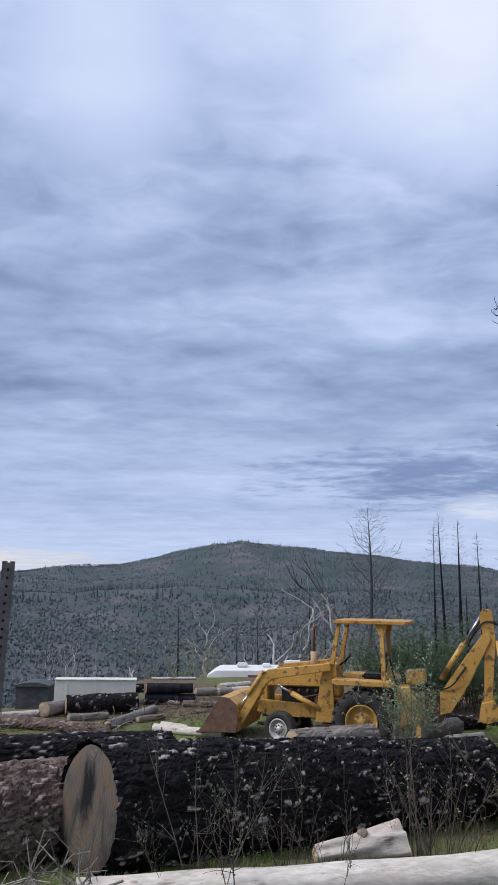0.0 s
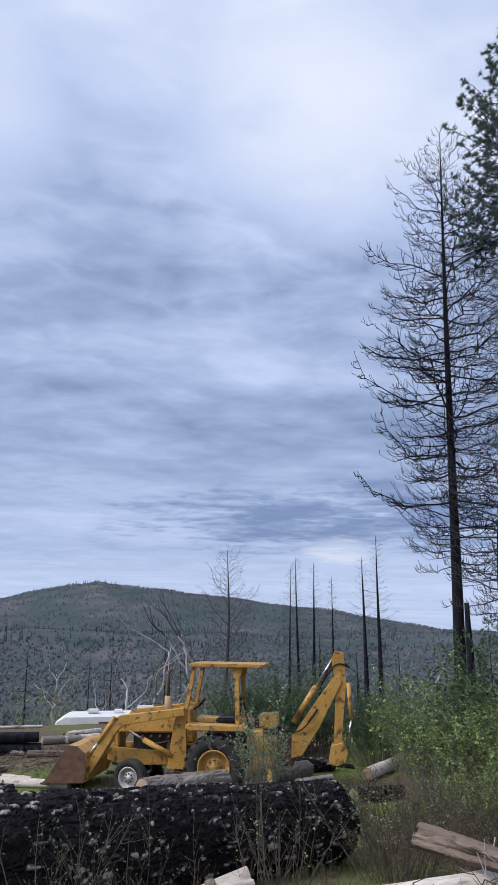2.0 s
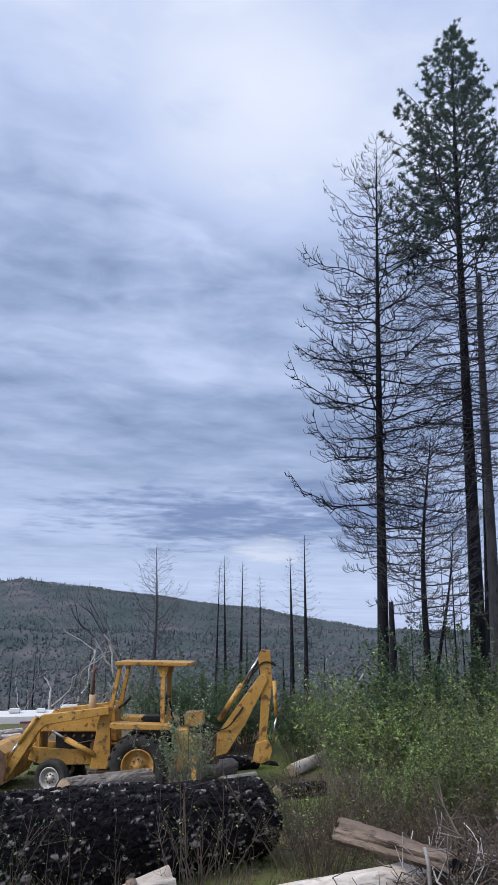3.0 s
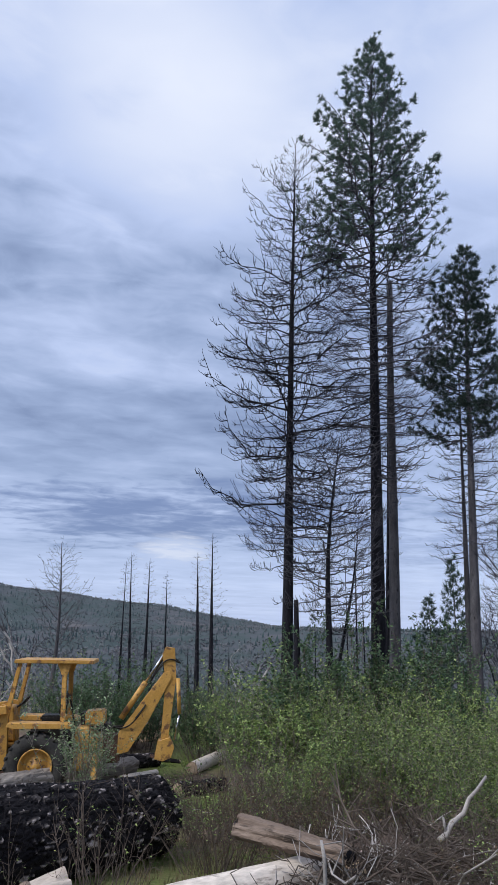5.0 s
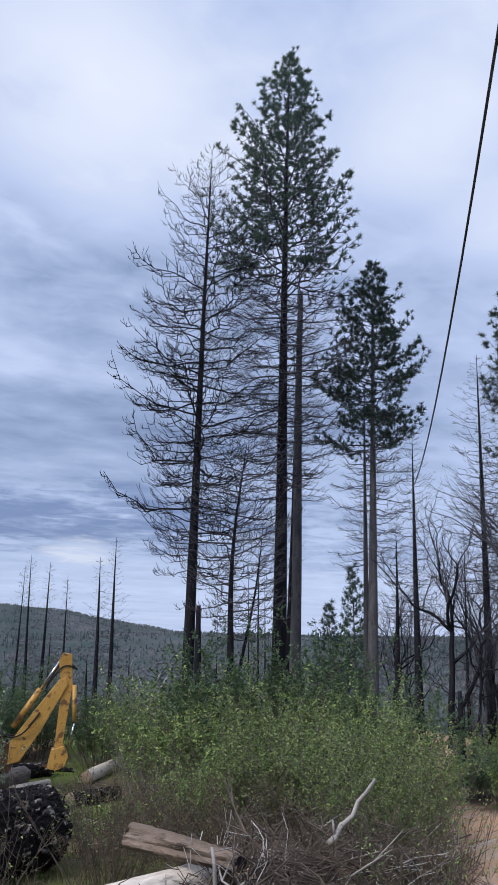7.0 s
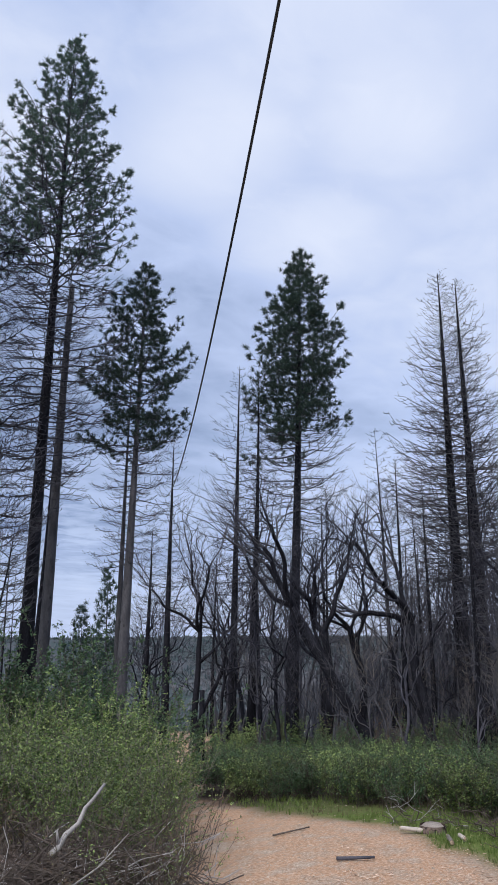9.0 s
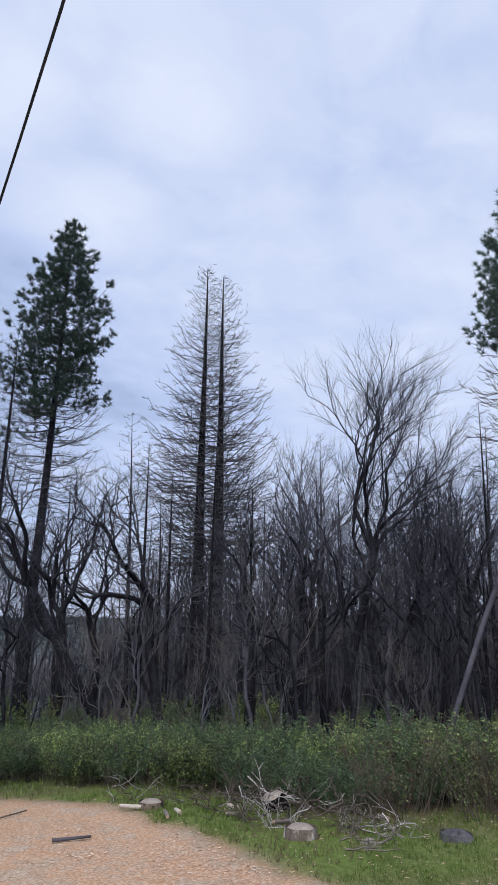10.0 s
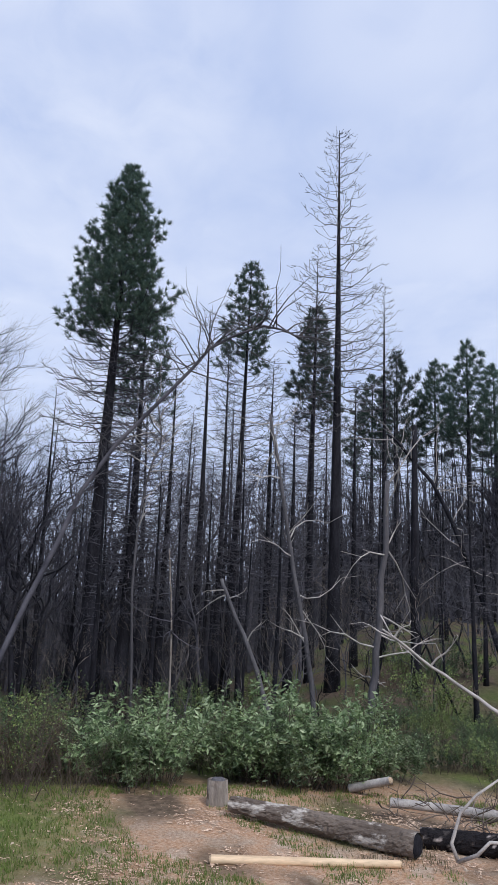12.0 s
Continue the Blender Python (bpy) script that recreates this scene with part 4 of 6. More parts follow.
def build_far_woods():
    """The woods of the far slopes, as many small spires."""
    rng = random.Random(9)
    # both wood colours have haze mixed in
    for name, mat, count, green in (("far_bare_woods", M_FAR_BARE_HAZED, 80000, False), ("far_conifer_woods", M_FAR_GREEN_HAZED, 20000, True)):
        b = Buf()
        for _ in range(count):
            az = rng.uniform(-24, 64)
            r = 150 * (2000 / 150) ** rng.random() if not green else 330 * (1950 / 330) ** rng.random()
            if not green and rng.random() < 0.1:
                r = rng.uniform(1600, 1850)
            if 835 < r < 905 and rng.random() < 0.75:
                continue
            if green and r < 800 and rng.random() < 0.88:
                continue
            p = polar(az, r)
            dens = noise.noise((p.x * 0.006, p.y * 0.006, 40 if green else 41)) + (0.3 if 780 < r < 1000 and green else 0)
            if dens < (-0.1 if green else -0.6):
                continue
            h = rng.uniform(5, 12) * (0.5 if r > 1000 else 0.55) * (1.1 if green else 0.6)
            w = h * (rng.uniform(0.16, 0.24) if green else rng.uniform(0.3, 0.55))
            if green and rng.random() < 0.004:
                p = polar(rng.uniform(-3.2, 2.0), rng.uniform(1770, 1800))
                h, w = rng.uniform(6, 13), 1.3
            i = len(b.v)
            a0 = rng.uniform(0, 3)
            for k in range(3):
                a = a0 + k * 2.094
                j = rng.uniform(0.6, 1.3)
                b.v.append((p.x + w * j * math.cos(a), p.y + w * j * math.sin(a), p.z - 0.5 + (rng.uniform(0, 0.15) if green else rng.uniform(0.25, 0.75)) * h))
            b.v.append((p.x + rng.uniform(-0.3, 0.3) * w, p.y, p.z + h * (1 if green else rng.uniform(0.8, 1.0))))
            if not green:
                b.v.append((p.x, p.y, p.z - 0.6))
                b.f += [(i + 1, i, i + 4), (i + 2, i + 1, i + 4), (i, i + 2, i + 4)]
            b.f += [(i, i + 1, i + 3), (i + 1, i + 2, i + 3), (i + 2, i, i + 3)]
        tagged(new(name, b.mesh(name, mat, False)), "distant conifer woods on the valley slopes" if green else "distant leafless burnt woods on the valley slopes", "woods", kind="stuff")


build_far_woods()


def build_thicket():
    """The depth of the burnt wood: thin stems without number."""
    rng = random.Random(19)
    b = Buf()
    for _ in range(11000):
        az = rng.uniform(44, 126)
        d = rng.uniform(38, 120)
        if az < 56 and d < 60 or az < 68 and rng.random() < 0.55:
            continue
        p = polar(az, d)
        h = rng.uniform(3, 9.5) * (1.0 if az > 58 else 0.75)
        w = rng.uniform(0.03, 0.11)
        q = p + Vector((rng.uniform(-0.9, 0.9), rng.uniform(-0.9, 0.9), h))
        b.tube([p, p.lerp(q, 0.3) + rv(rng, 0.3), p.lerp(q, 0.65) + rv(rng, 0.5), q], [w, w * 0.75, w * 0.5, w * 0.2], 3, False)
        m_ = p.lerp(q, rng.uniform(0.4, 0.8))
        for _k in range(4):
            b.blade(m_, m_ + Vector((rng.uniform(-1.5, 1.5), rng.uniform(-1.5, 1.5), rng.uniform(0.6, 2.0))), w * 0.5)
    tagged(new("burnt_thicket", b.mesh("burnt_thicket", M_THICKET, False)), "dense burnt stems deep in the wood", "woods", kind="stuff")


build_thicket()


# ---------------------------------------------------------------- logs
def log(name, p, q, r0, r1, mat, seed, label, category="log", group="", rough=0.06, cut=M_WOOD_CUT, plates=0.0, nu=40, nv=20, bend=0.0, cell=(3.0, 9.0), rings=True):
    """A felled log from p to q (its axis): uneven round body, bark in plates, and sawn ends with growth rings in relief."""
    rng = random.Random(seed)
    p, q = Vector(p), Vector(q)
    top = thing(name, p, label, category, group)
    axis = q - p
    length = axis.length
    rot = axis.to_track_quat("X", "Z").to_matrix().to_4x4()
    top.matrix_basis = Matrix.Translation(p) @ rot
    v, f, flake = [], [], []
    off = seed * 3.7
    for i in range(nu + 1):
        u = i / nu
        rr = r0 + (r1 - r0) * u
        by = bend * math.sin(math.pi * u) * length
        for k in range(nv):
            a = 2 * math.pi * k / nv
            x = u * length
            c, s = math.cos(a), math.sin(a)
            dr = rough * noise.noise((x * 1.6 + off, c * 1.3, s * 1.3)) * rr
            fl = 0.0
            if plates:
                wx = x + 0.10 * noise.noise((x * 5 + off, c * rr * 7, s * rr * 7))
                wa = 0.05 * noise.noise((x * 7, c * rr * 9 + off, s * rr * 9))
                dist, pts = noise.voronoi((wx * cell[0] + off, (c * rr + wa) * cell[1], (s * rr - wa) * cell[1]))
                e = dist[1] - dist[0]
                hsh = noise.cell((pts[0][0] * 5.1, pts[0][1] * 5.3, pts[0][2] * 4.7))
                d2, p2 = noise.voronoi((wx * cell[0] * 2.6 + off, (c * rr + wa) * cell[1] * 2.0, s * rr * cell[1] * 2.0))
                h2 = noise.cell((p2[0][0] * 3.1, p2[0][1] * 3.3, p2[0][2] * 2.7))
                lift_ = min(1.0, e * 5.0)
                dr += plates * ((lift_ - 0.65) * (0.8 + 0.5 * hsh) + 0.42 * h2 * min(1.0, (d2[1] - d2[0]) * 6))
                if lift_ > 0.5 and h2 > 0.5 and hsh > -0.15:
                    fl = 0.12 + 1.1 * step(0.0, 0.25, noise.noise((x * 12 + off, c * rr * 38, s * rr * 38)))
            v.append((x, by + c * (rr + dr), s * (rr + dr)))
            flake.append(fl)
    for i in range(nu):
        for k in range(nv):
            m_ = (k + 1) % nv
            f.append((i * nv + k, i * nv + m_, (i + 1) * nv + m_, (i + 1) * nv + k))
    f = [x[::-1] for x in f]
    me = bpy.data.meshes.new("bark")
    me.from_pydata(v, [], f)
    me.attributes.new("flake", "FLOAT", "POINT").data.foreach_set("value", flake)
    me.materials.append(mat)
    me.polygons.foreach_set("use_smooth", [not plates] * len(me.polygons))
    part("body", me, mat, top)
    for end, sgn in ((0, -1), (1, 1)):
        rr = (r0 if end == 0 else r1) * (0.97 if plates else 1.0)
        b = Buf()
        base = (0 if end == 0 else nu) * nv
        nr = 6 if rr > 0.2 else 3
        for j in range(nr + 1):
            for k in range(nv):
                x, y, z = v[base + k]
                s = 1 - j / nr
                if plates:
                    a = 2 * math.pi * k / nv
                    ru = rr * (0.96 + 0.05 * noise.noise((math.cos(a) * 1.5 + off, math.sin(a) * 1.5, end)))
                    y, z = ru * math.cos(a), ru * math.sin(a)
                b.v.append(((end * length) + sgn * (-0.02 if j == 0 else 0.012), y * s, z * s))
        for j in range(nr):
            for k in range(nv):
                m_ = (k + 1) % nv
                q4 = (j * nv + k, j * nv + m_, (j + 1) * nv + m_, (j + 1) * nv + k)
                b.f.append(q4 if end == 0 else q4[::-1])
        part("cut_face", b.mesh("cut_face", cut, True), cut, top, "sawn wood end")
    return top


def rings_material():
    """Sawn face of the great log: rings, radial cracks, a dark rotten heart and grey weathering."""
    m = bpy.data.materials.new("weathered_sawn_face")
    m.use_nodes = True
    nt = m.node_tree
    N, L = nt.nodes, nt.links
    bsdf = N["Principled BSDF"]
    tc = N.new("ShaderNodeTexCoord")
    mp = N.new("ShaderNodeMapping")
    mp.inputs["Location"].default_value = (0.0, 0.03, -0.07)
    mp.inputs["Scale"].default_value = (0.0, 1.5, 0.7)
    L.new(tc.outputs["Object"], mp.inputs[0])
    wv = N.new("ShaderNodeTexWave")
    wv.wave_type = "RINGS"
    wv.rings_direction = "X"
    wv.inputs["Scale"].default_value = 9
    wv.inputs["Distortion"].default_value = 14
    wv.inputs["Detail"].default_value = 3
    L.new(mp.outputs[0], wv.inputs["Vector"])
    nz = N.new("ShaderNodeTexNoise")
    nz.inputs["Scale"].default_value = 4.2
    nz.inputs["Detail"].default_value = 9
    nz.inputs["Roughness"].default_value = 0.68
    nz.inputs["Distortion"].default_value = 0.8
    L.new(mp.outputs[0], nz.inputs["Vector"])
    r = N.new("ShaderNodeValToRGB")
    r.color_ramp.elements[0].position, r.color_ramp.elements[0].color = 0.36, (0.06, 0.055, 0.05, 1)
    r.color_ramp.elements[1].position, r.color_ramp.elements[1].color = 0.66, (0.15, 0.098, 0.062, 1)
    r.color_ramp.elements.new(0.5).color = (0.115, 0.10, 0.088, 1)
    L.new(nz.outputs["Fac"], r.inputs[0])
    mx = N.new("ShaderNodeMixRGB")
    mx.blend_type = "MULTIPLY"
    mx.inputs[0].default_value = 0.2
    L.new(r.outputs[0], mx.inputs[1])
    L.new(wv.outputs[0], mx.inputs[2])
    # the heart
    ln = N.new("ShaderNodeVectorMath")
    ln.operation = "LENGTH"
    L.new(mp.outputs[0], ln.inputs[0])
    ad = N.new("ShaderNodeMath")
    ad.operation = "MULTIPLY_ADD"
    ad.inputs[1].default_value = 0.42
    L.new(nz.outputs["Fac"], ad.inputs[0])
    L.new(ln.outputs["Value"], ad.inputs[2])
    hr = N.new("ShaderNodeMapRange")
    hr.inputs["From Min"].default_value, hr.inputs["From Max"].default_value = 0.42, 0.30
    L.new(ad.outputs[0], hr.inputs[0])
    mh = N.new("ShaderNodeMixRGB")
    L.new(hr.outputs[0], mh.inputs[0])
    L.new(mx.outputs[0], mh.inputs[1])
    mh.inputs[2].default_value = (0.016, 0.016, 0.018, 1)
    L.new(mh.outputs[0], bsdf.inputs["Base Color"])
    bsdf.inputs["Roughness"].default_value = 0.9
    bsdf.inputs["Specular IOR Level"].default_value = 0.08
    bp = N.new("ShaderNodeBump")
    bp.inputs["Strength"].default_value, bp.inputs["Distance"].default_value = 0.25, 0.006
    L.new(wv.outputs["Fac"], bp.inputs["Height"])
    L.new(bp.outputs[0], bsdf.inputs["Normal"])
    return m


M_SAWN = rings_material()


def rod_buf(p, q, r, r2):
    b = Buf()
    b.tube([p, q], [r, r2], 14)
    return b


M_WOOD_BROWN = material("brown_weathered_wood", (0.13, 0.095, 0.075), (0.24, 0.185, 0.15), 4, 0.85, bump=0.6, fine=40, c3=(0.05, 0.038, 0.03), spots=0.58, stretch=(0.2, 1, 1))
YARD = "logs lying in the yard"


def rest(az, d, r):
    """The axis height of a log of that radius on the ground."""
    return polar(az, d) + Vector((0, 0, r * 0.93))


log("great_log", rest(-11.75, 6.2, 0.475), rest(15.6, 9.5, 0.42), 0.475, 0.42, M_LOG_BARK, 1, "huge fire-blackened pine log with flaking bark plates", group=YARD, rough=0.05, cut=M_SAWN, plates=0.028, nu=440, nv=190, cell=(4.0, 13.0))
log("bark_log", rest(-31, 6.0, 0.42), rest(-12.9, 7.0, 0.39), 0.42, 0.38, M_LOG_RED, 2, "thick red-brown pine log with rough bark", group=YARD, plates=0.028, nu=220, nv=130, cell=(4.0, 14.0))
log("bark_log", rest(-25, 7.9, 0.27), rest(-7.5, 8.4, 0.25), 0.27, 0.25, M_LOG_BARK, 3, "fire-blackened log lying behind the great one", group=YARD, plates=0.022, nu=140, nv=80, cell=(4.0, 15.0))
log("bark_log", rest(-26, 8.1, 0.27) + Vector((0, 0, 0.46)), rest(-6.0, 8.6, 0.25) + Vector((0, 0, 0.44)), 0.25, 0.22, M_LOG_BARK, 4, "blackened log stacked on another behind the great one", group=YARD, plates=0.022, nu=140, nv=80, cell=(4.0, 15.0))
log("split_log", rest(-24, 8.8, 0.2) + Vector((0, 0, 0.5)), rest(-9.5, 9.3, 0.2) + Vector((0, 0, 0.42)), 0.16, 0.13, M_WOOD_BROWN, 5, "split brown log on the stack with pink torn wood", group=YARD, plates=0.02, nu=90, nv=40, cell=(3.0, 22.0), rough=0.4)


def yard_log(az1, el1, az2, el2, px, mat, seed, label, name="yard_log", cut=M_WOOD_CUT, plates=0.02, lift=0.0):
    """A log on the yard's ground along the line of sight of its two ends; px is its thickness as an angle in minutes."""
    ends = []
    for az, el in ((az1, el1), (az2, el2)):
        d = 7.5
        while d < 30 and EYE_Z + d * math.tan(radians(el)) - polar(az, d).z > d * px * 0.000145:
            d += 0.05
        ends.append((az, d))
    dia = px * 0.00029 * (ends[0][1] + ends[1][1]) / 2
    p, q = (polar(a, d) + Vector((0, 0, dia * (0.46 + lift))) for a, d in ends)
    log(name, p, q, dia / 2, dia / 2 * 0.9, mat, seed, label, group=YARD, plates=plates if plates else 0, nu=60, nv=32, cut=cut, rough=0.12, cell=(4, 9))


# bearings and elevations of the two ends, thickness in minutes of arc
yard_log(-13.4, -7.75, -8.4, -7.6, 86, M_LOG_BARK, 11, "dark log with a pale sawn end on the pile")
yard_log(-14.9, -8.0, -12.8, -7.75, 62, M_WOOD_GREY, 12, "short grey log with a pale sawn end", plates=0)
yard_log(-13.2, -8.6, -10.5, -8.5, 34, M_WOOD_GREY, 13, "brown barkless log on the ground", plates=0)
yard_log(-17.5, -8.6, -10.4, -9.5, 54, M_LOG_RED, 14, "split log with pinkish wood and charred bark")
yard_log(-10.5, -9.2, -7.2, -8.1, 40, M_WOOD_GREY, 15, "grey knotty log on the grass", plates=0.01)
yard_log(-7.9, -7.45, -4.3, -7.45, 46, M_CHAR, 17, "black charred timber, lower of two", plates=0)
yard_log(-7.8, -7.45, -4.5, -7.45, 46, M_CHAR, 16, "black charred timber, upper of two", plates=0, lift=0.95)
yard_log(-7.4, -7.45, -4.3, -7.45, 14, M_WOOD_PALE, 18, "pale split slab on the charred timbers", plates=0, lift=5.9)
yard_log(-4.3, -7.0, -1.7, -6.95, 36, M_WOOD_GREY, 19, "tan log at the edge of the grass", plates=0)
yard_log(-18.4, -8.3, -15.0, -8.2, 30, M_WOOD_PALE, 20, "pale barkless log beside the pile", plates=0)
yard_log(-11.6, -7.5, -8.0, -7.3, 40, M_LOG_BARK, 21, "dark bark log behind the pile", lift=0.9)
yard_log(-7.2, -9.4, -2.3, -9.85, 40, M_WOOD_PALE, 22, "pale debarked pole behind the great log", plates=0)
yard_log(2.6, -10.3, 14.2, -8.9, 84, M_WOOD_GREY, 23, "grey ridged log behind the great log", plates=0.02)
yard_log(11.9, -8.9, 16.0, -8.6, 60, M_LOG_BARK, 24, "blackened log half hidden in weeds")
yard_log(14.9, -7.2, 16.3, -7.0, 40, M_WOOD_PEELED, 26, "stacked log with an orange sawn end", plates=0)
yard_log(14.7, -7.2, 16.1, -7.0, 40, M_WOOD_PEELED, 25, "stacked log with an orange sawn end", plates=0, lift=0.9)
yard_log(18.3, -9.3, 22.2, -7.6, 50, M_WOOD_PALE, 27, "bleached log lying in the brush", plates=0)
yard_log(13.4, -9.9, 15.8, -9.5, 34, M_WOOD_PALE, 28, "pale split slab by the great log", plates=0)
yard_log(17.3, -10.6, 20.6, -10.2, 60, M_LOG_BARK, 29, "dark log in the weeds")

for k in range(26):
    rk = random.Random(500 + k)
    a = rk.uniform(-17.5, 0.5) if k % 3 else rk.uniform(2, 16)
    e = rk.uniform(-9.3, -6.6) if k % 3 else rk.uniform(-9.6, -8.4)
    yard_log(a, e, a + rk.uniform(1.0, 3.6), e + rk.uniform(-0.35, 0.35), rk.uniform(12, 34), rk.choice((M_WOOD_GREY, M_WOOD_BROWN, M_LOG_RED, M_LOG_BARK, M_WOOD_PALE)), 500 + k,
             rk.choice(("small weathered log lying in the yard", "rough piece of slash in the yard")), plates=0.012)

# foreground: the bleached log, its knotted stub and the brush pile
log("bleached_log", rest(-12.2, 5.45, 0.1), rest(27.0, 7.15, 0.17), 0.10, 0.17, M_WOOD_PALE, 40, "bleached debarked log lying in front of the great log", group=YARD, rough=0.12, nu=80, nv=36, bend=-0.02, plates=0)
stub = log("log_stub", rest(4.2, 6.45, 0.05), rest(10.2, 6.7, 0.12) + Vector((0, 0, 0.05)), 0.075, 0.125, M_WOOD_PALE, 41, "splintered pale log stub with a knot", group=YARD, rough=0.7, nu=60, nv=40, plates=0)
part("knot", rod_buf((0.40, -0.02, 0.04), (0.39, -0.04, 0.125), 0.05, 0.042), M_WOOD_BROWN, stub, "round sawn knot")
# no hollow is modelled: near-black end faces paint the shade inside one
log("brown_log", sight(21.6, -12.85, 7.3), sight(29.3, -14.5, 6.6), 0.092, 0.07, M_WOOD_BROWN, 42, "broken brown log lying across the bleached one", group=YARD, rough=0.6, nu=90, nv=40, plates=0.006, cell=(2, 30), cut=M_CHAR)
log("bark_log", rest(26.6, 7.7, 0.17), rest(33.0, 8.6, 0.19), 0.17, 0.19, M_LOG_RED, 43, "barky log half under the brush pile", group=YARD, rough=0.3, nu=60, nv=40, plates=0.025, cell=(8, 12))
log("short_block", rest(29.0, 6.9, 0.06) + Vector((0, 0, 0.12)), rest(29.9, 7.0, 0.06) + Vector((0, 0, 0.16)), 0.08, 0.08, M_WOOD_PEELED, 44, "orange split block of wood on the brush pile", group=YARD, rough=0.3, nu=8, nv=12)


def twig_heap(name, centre, size, count, seed, label, mat, length=(0.4, 1.3), rad=(0.006, 0.02), mat_part=None):
    rng = random.Random(seed)
    top = thing(name, centre, label, "brush pile", kind="stuff")
    b = [Buf(), Buf()]
    for k in range(count):
        s = rv(rng)
        q = Vector((s.x * size[0], s.y * size[1], abs(s.z) * size[2] * (1 - 0.6 * (s.x * s.x + s.y * s.y) / 2)))
        d = rv(rng)
        d.z *= 0.45
        d.normalize()
        ln = rng.uniform(*length)
        pts = [q - d * ln / 2]
        for j in range(4):
            d = (d + rv(rng, 0.5)).normalized()
            pts.append(pts[-1] + d * ln / 4)
        gz = lambda w: max(w.z, ground(centre.x + w.x, centre.y + w.y) - centre.z + 0.01)
        pts = [Vector((w.x, w.y, gz(w))) for w in pts]
        r0 = rng.uniform(*rad)
        t = b[1 if rng.random() < 0.09 else 0]
        t.tube(pts, [r0 * (1 - 0.18 * j) for j in range(5)], 4, False)
        for j in (2, 3):
            e = pts[j] + (d + rv(rng, 0.9)).normalized() * ln * 0.3
            t.tube([pts[j], e], [r0 * 0.6, 0.003], 3, False)
    part("dark_tangle", b[0], mat, top)
    part("pale_tangle", b[1], mat_part or M_TWIG_PALE, top, "bleached twigs")
    return top


twig_heap("brush_pile", polar(34.8, 7.1), (0.95, 0.75, 0.62), 620, 60, "tangled heap of dead branches beside the track", M_TWIG_BROWN, (0.25, 0.9), (0.003, 0.008))
twig_heap("brush_pile", polar(33.8, 7.0), (0.8, 0.6, 0.5), 34, 66, "thick dead limbs in the tangled heap", M_TWIG_BROWN, (0.5, 1.2), (0.010, 0.02))
twig_heap("brush_pile", polar(30.6, 6.7), (0.7, 0.45, 0.16), 150, 67, "spread of dead sticks before the tangled heap", M_TWIG_BROWN, (0.25, 0.9), (0.004, 0.011))
twig_heap("brush_pile", polar(32.0, 6.5), (0.85, 0.4, 0.26), 10, 59, "bleached limbs heaped before the tangle", M_TWIG_PALE, (0.4, 1.1), (0.008, 0.02))
twig_heap("brush_pile", polar(39.6, 7.6), (0.7, 0.6, 0.4), 170, 68, "dead brush at the edge of the track", M_TWIG_BROWN, (0.25, 0.8), (0.003, 0.007))
for az, d, sd in ((-11, 17, 71), (-6.5, 20, 72), (-14.5, 19, 73), (-2.8, 22, 74), (3.5, 13, 75), (12.5, 14, 76), (15.5, 12.5, 77), (-15, 11, 78)):
    twig_heap("brush_pile", polar(az, d), (1.3, 1.0, 0.12), 80, sd, "low litter of bark and sticks in the yard", M_TWIG_BROWN, (0.2, 0.8), (0.004, 0.014))
twig_heap("brush_pile", polar(28.5, 6.3), (0.6, 0.4, 0.2), 70, 61, "scatter of dead branches by the bleached log", M_TWIG_BROWN, (0.25, 0.9), (0.004, 0.011))
twig_heap("brush_pile", polar(-15.5, 5.2), (0.5, 0.4, 0.3), 90, 62, "dead branches under the log's sawn end", M_WOOD_GREY, (0.25, 0.8), (0.003, 0.009))
twig_heap("brush_pile", polar(70.4, 8.7), (0.45, 1.1, 0.24), 130, 63, "sun-bleached roots and slash along the verge", M_TWIG_BROWN, (0.25, 0.65), (0.004, 0.010))
twig_heap("brush_pile", polar(62, 9.8), (0.35, 0.9, 0.08), 60, 64, "low slash along the verge", M_TWIG_BROWN, (0.2, 0.55), (0.004, 0.009))
twig_heap("brush_pile", polar(113.5, 8.6), (0.5, 0.7, 0.18), 46, 65, "dead branches beside the fallen log", M_TWIG_BROWN, (0.25, 0.7), (0.004, 0.01))


def limb_thing(points, r0, r1, mat, label, forks=(), name="dead_branch"):
    """One loose branch through the given points, with short forks."""
    foot = points[0]
    top = thing(name, foot, label, "branch")
    b = Buf()
    rel = [p - foot for p in points]
    n = len(rel)
    b.tube(rel, [r0 + (r1 - r0) * i / (n - 1) for i in range(n)], 7)
    for i, (dx, dy, dz) in forks:
        b.tube([rel[i], rel[i] + Vector((dx, dy, dz))], [r1 * 1.1, 0.008], 5)
    part("limb", b, mat, top)
    return top


limb_thing([sight(35.2, -13.3, 6.4), sight(35.7, -12.9, 6.4), sight(36.1, -12.2, 6.45), sight(36.9, -11.6, 6.5), sight(37.3, -10.7, 6.5), sight(37.8, -10.2, 6.5), sight(38.5, -9.3, 6.6)], 0.025, 0.011, M_TWIG_PALE, "bleached branch sticking out of the brush pile", ((1, (-0.02, 0, 0.12)), (3, (0.05, 0.02, 0.06))))
limb_thing([polar(27.6, 6.1, 0.0), sight(27.5, -14.6, 6.1), sight(27.3, -13.6, 6.1)], 0.018, 0.011, M_TWIG_PALE, "bleached broken stake of wood")
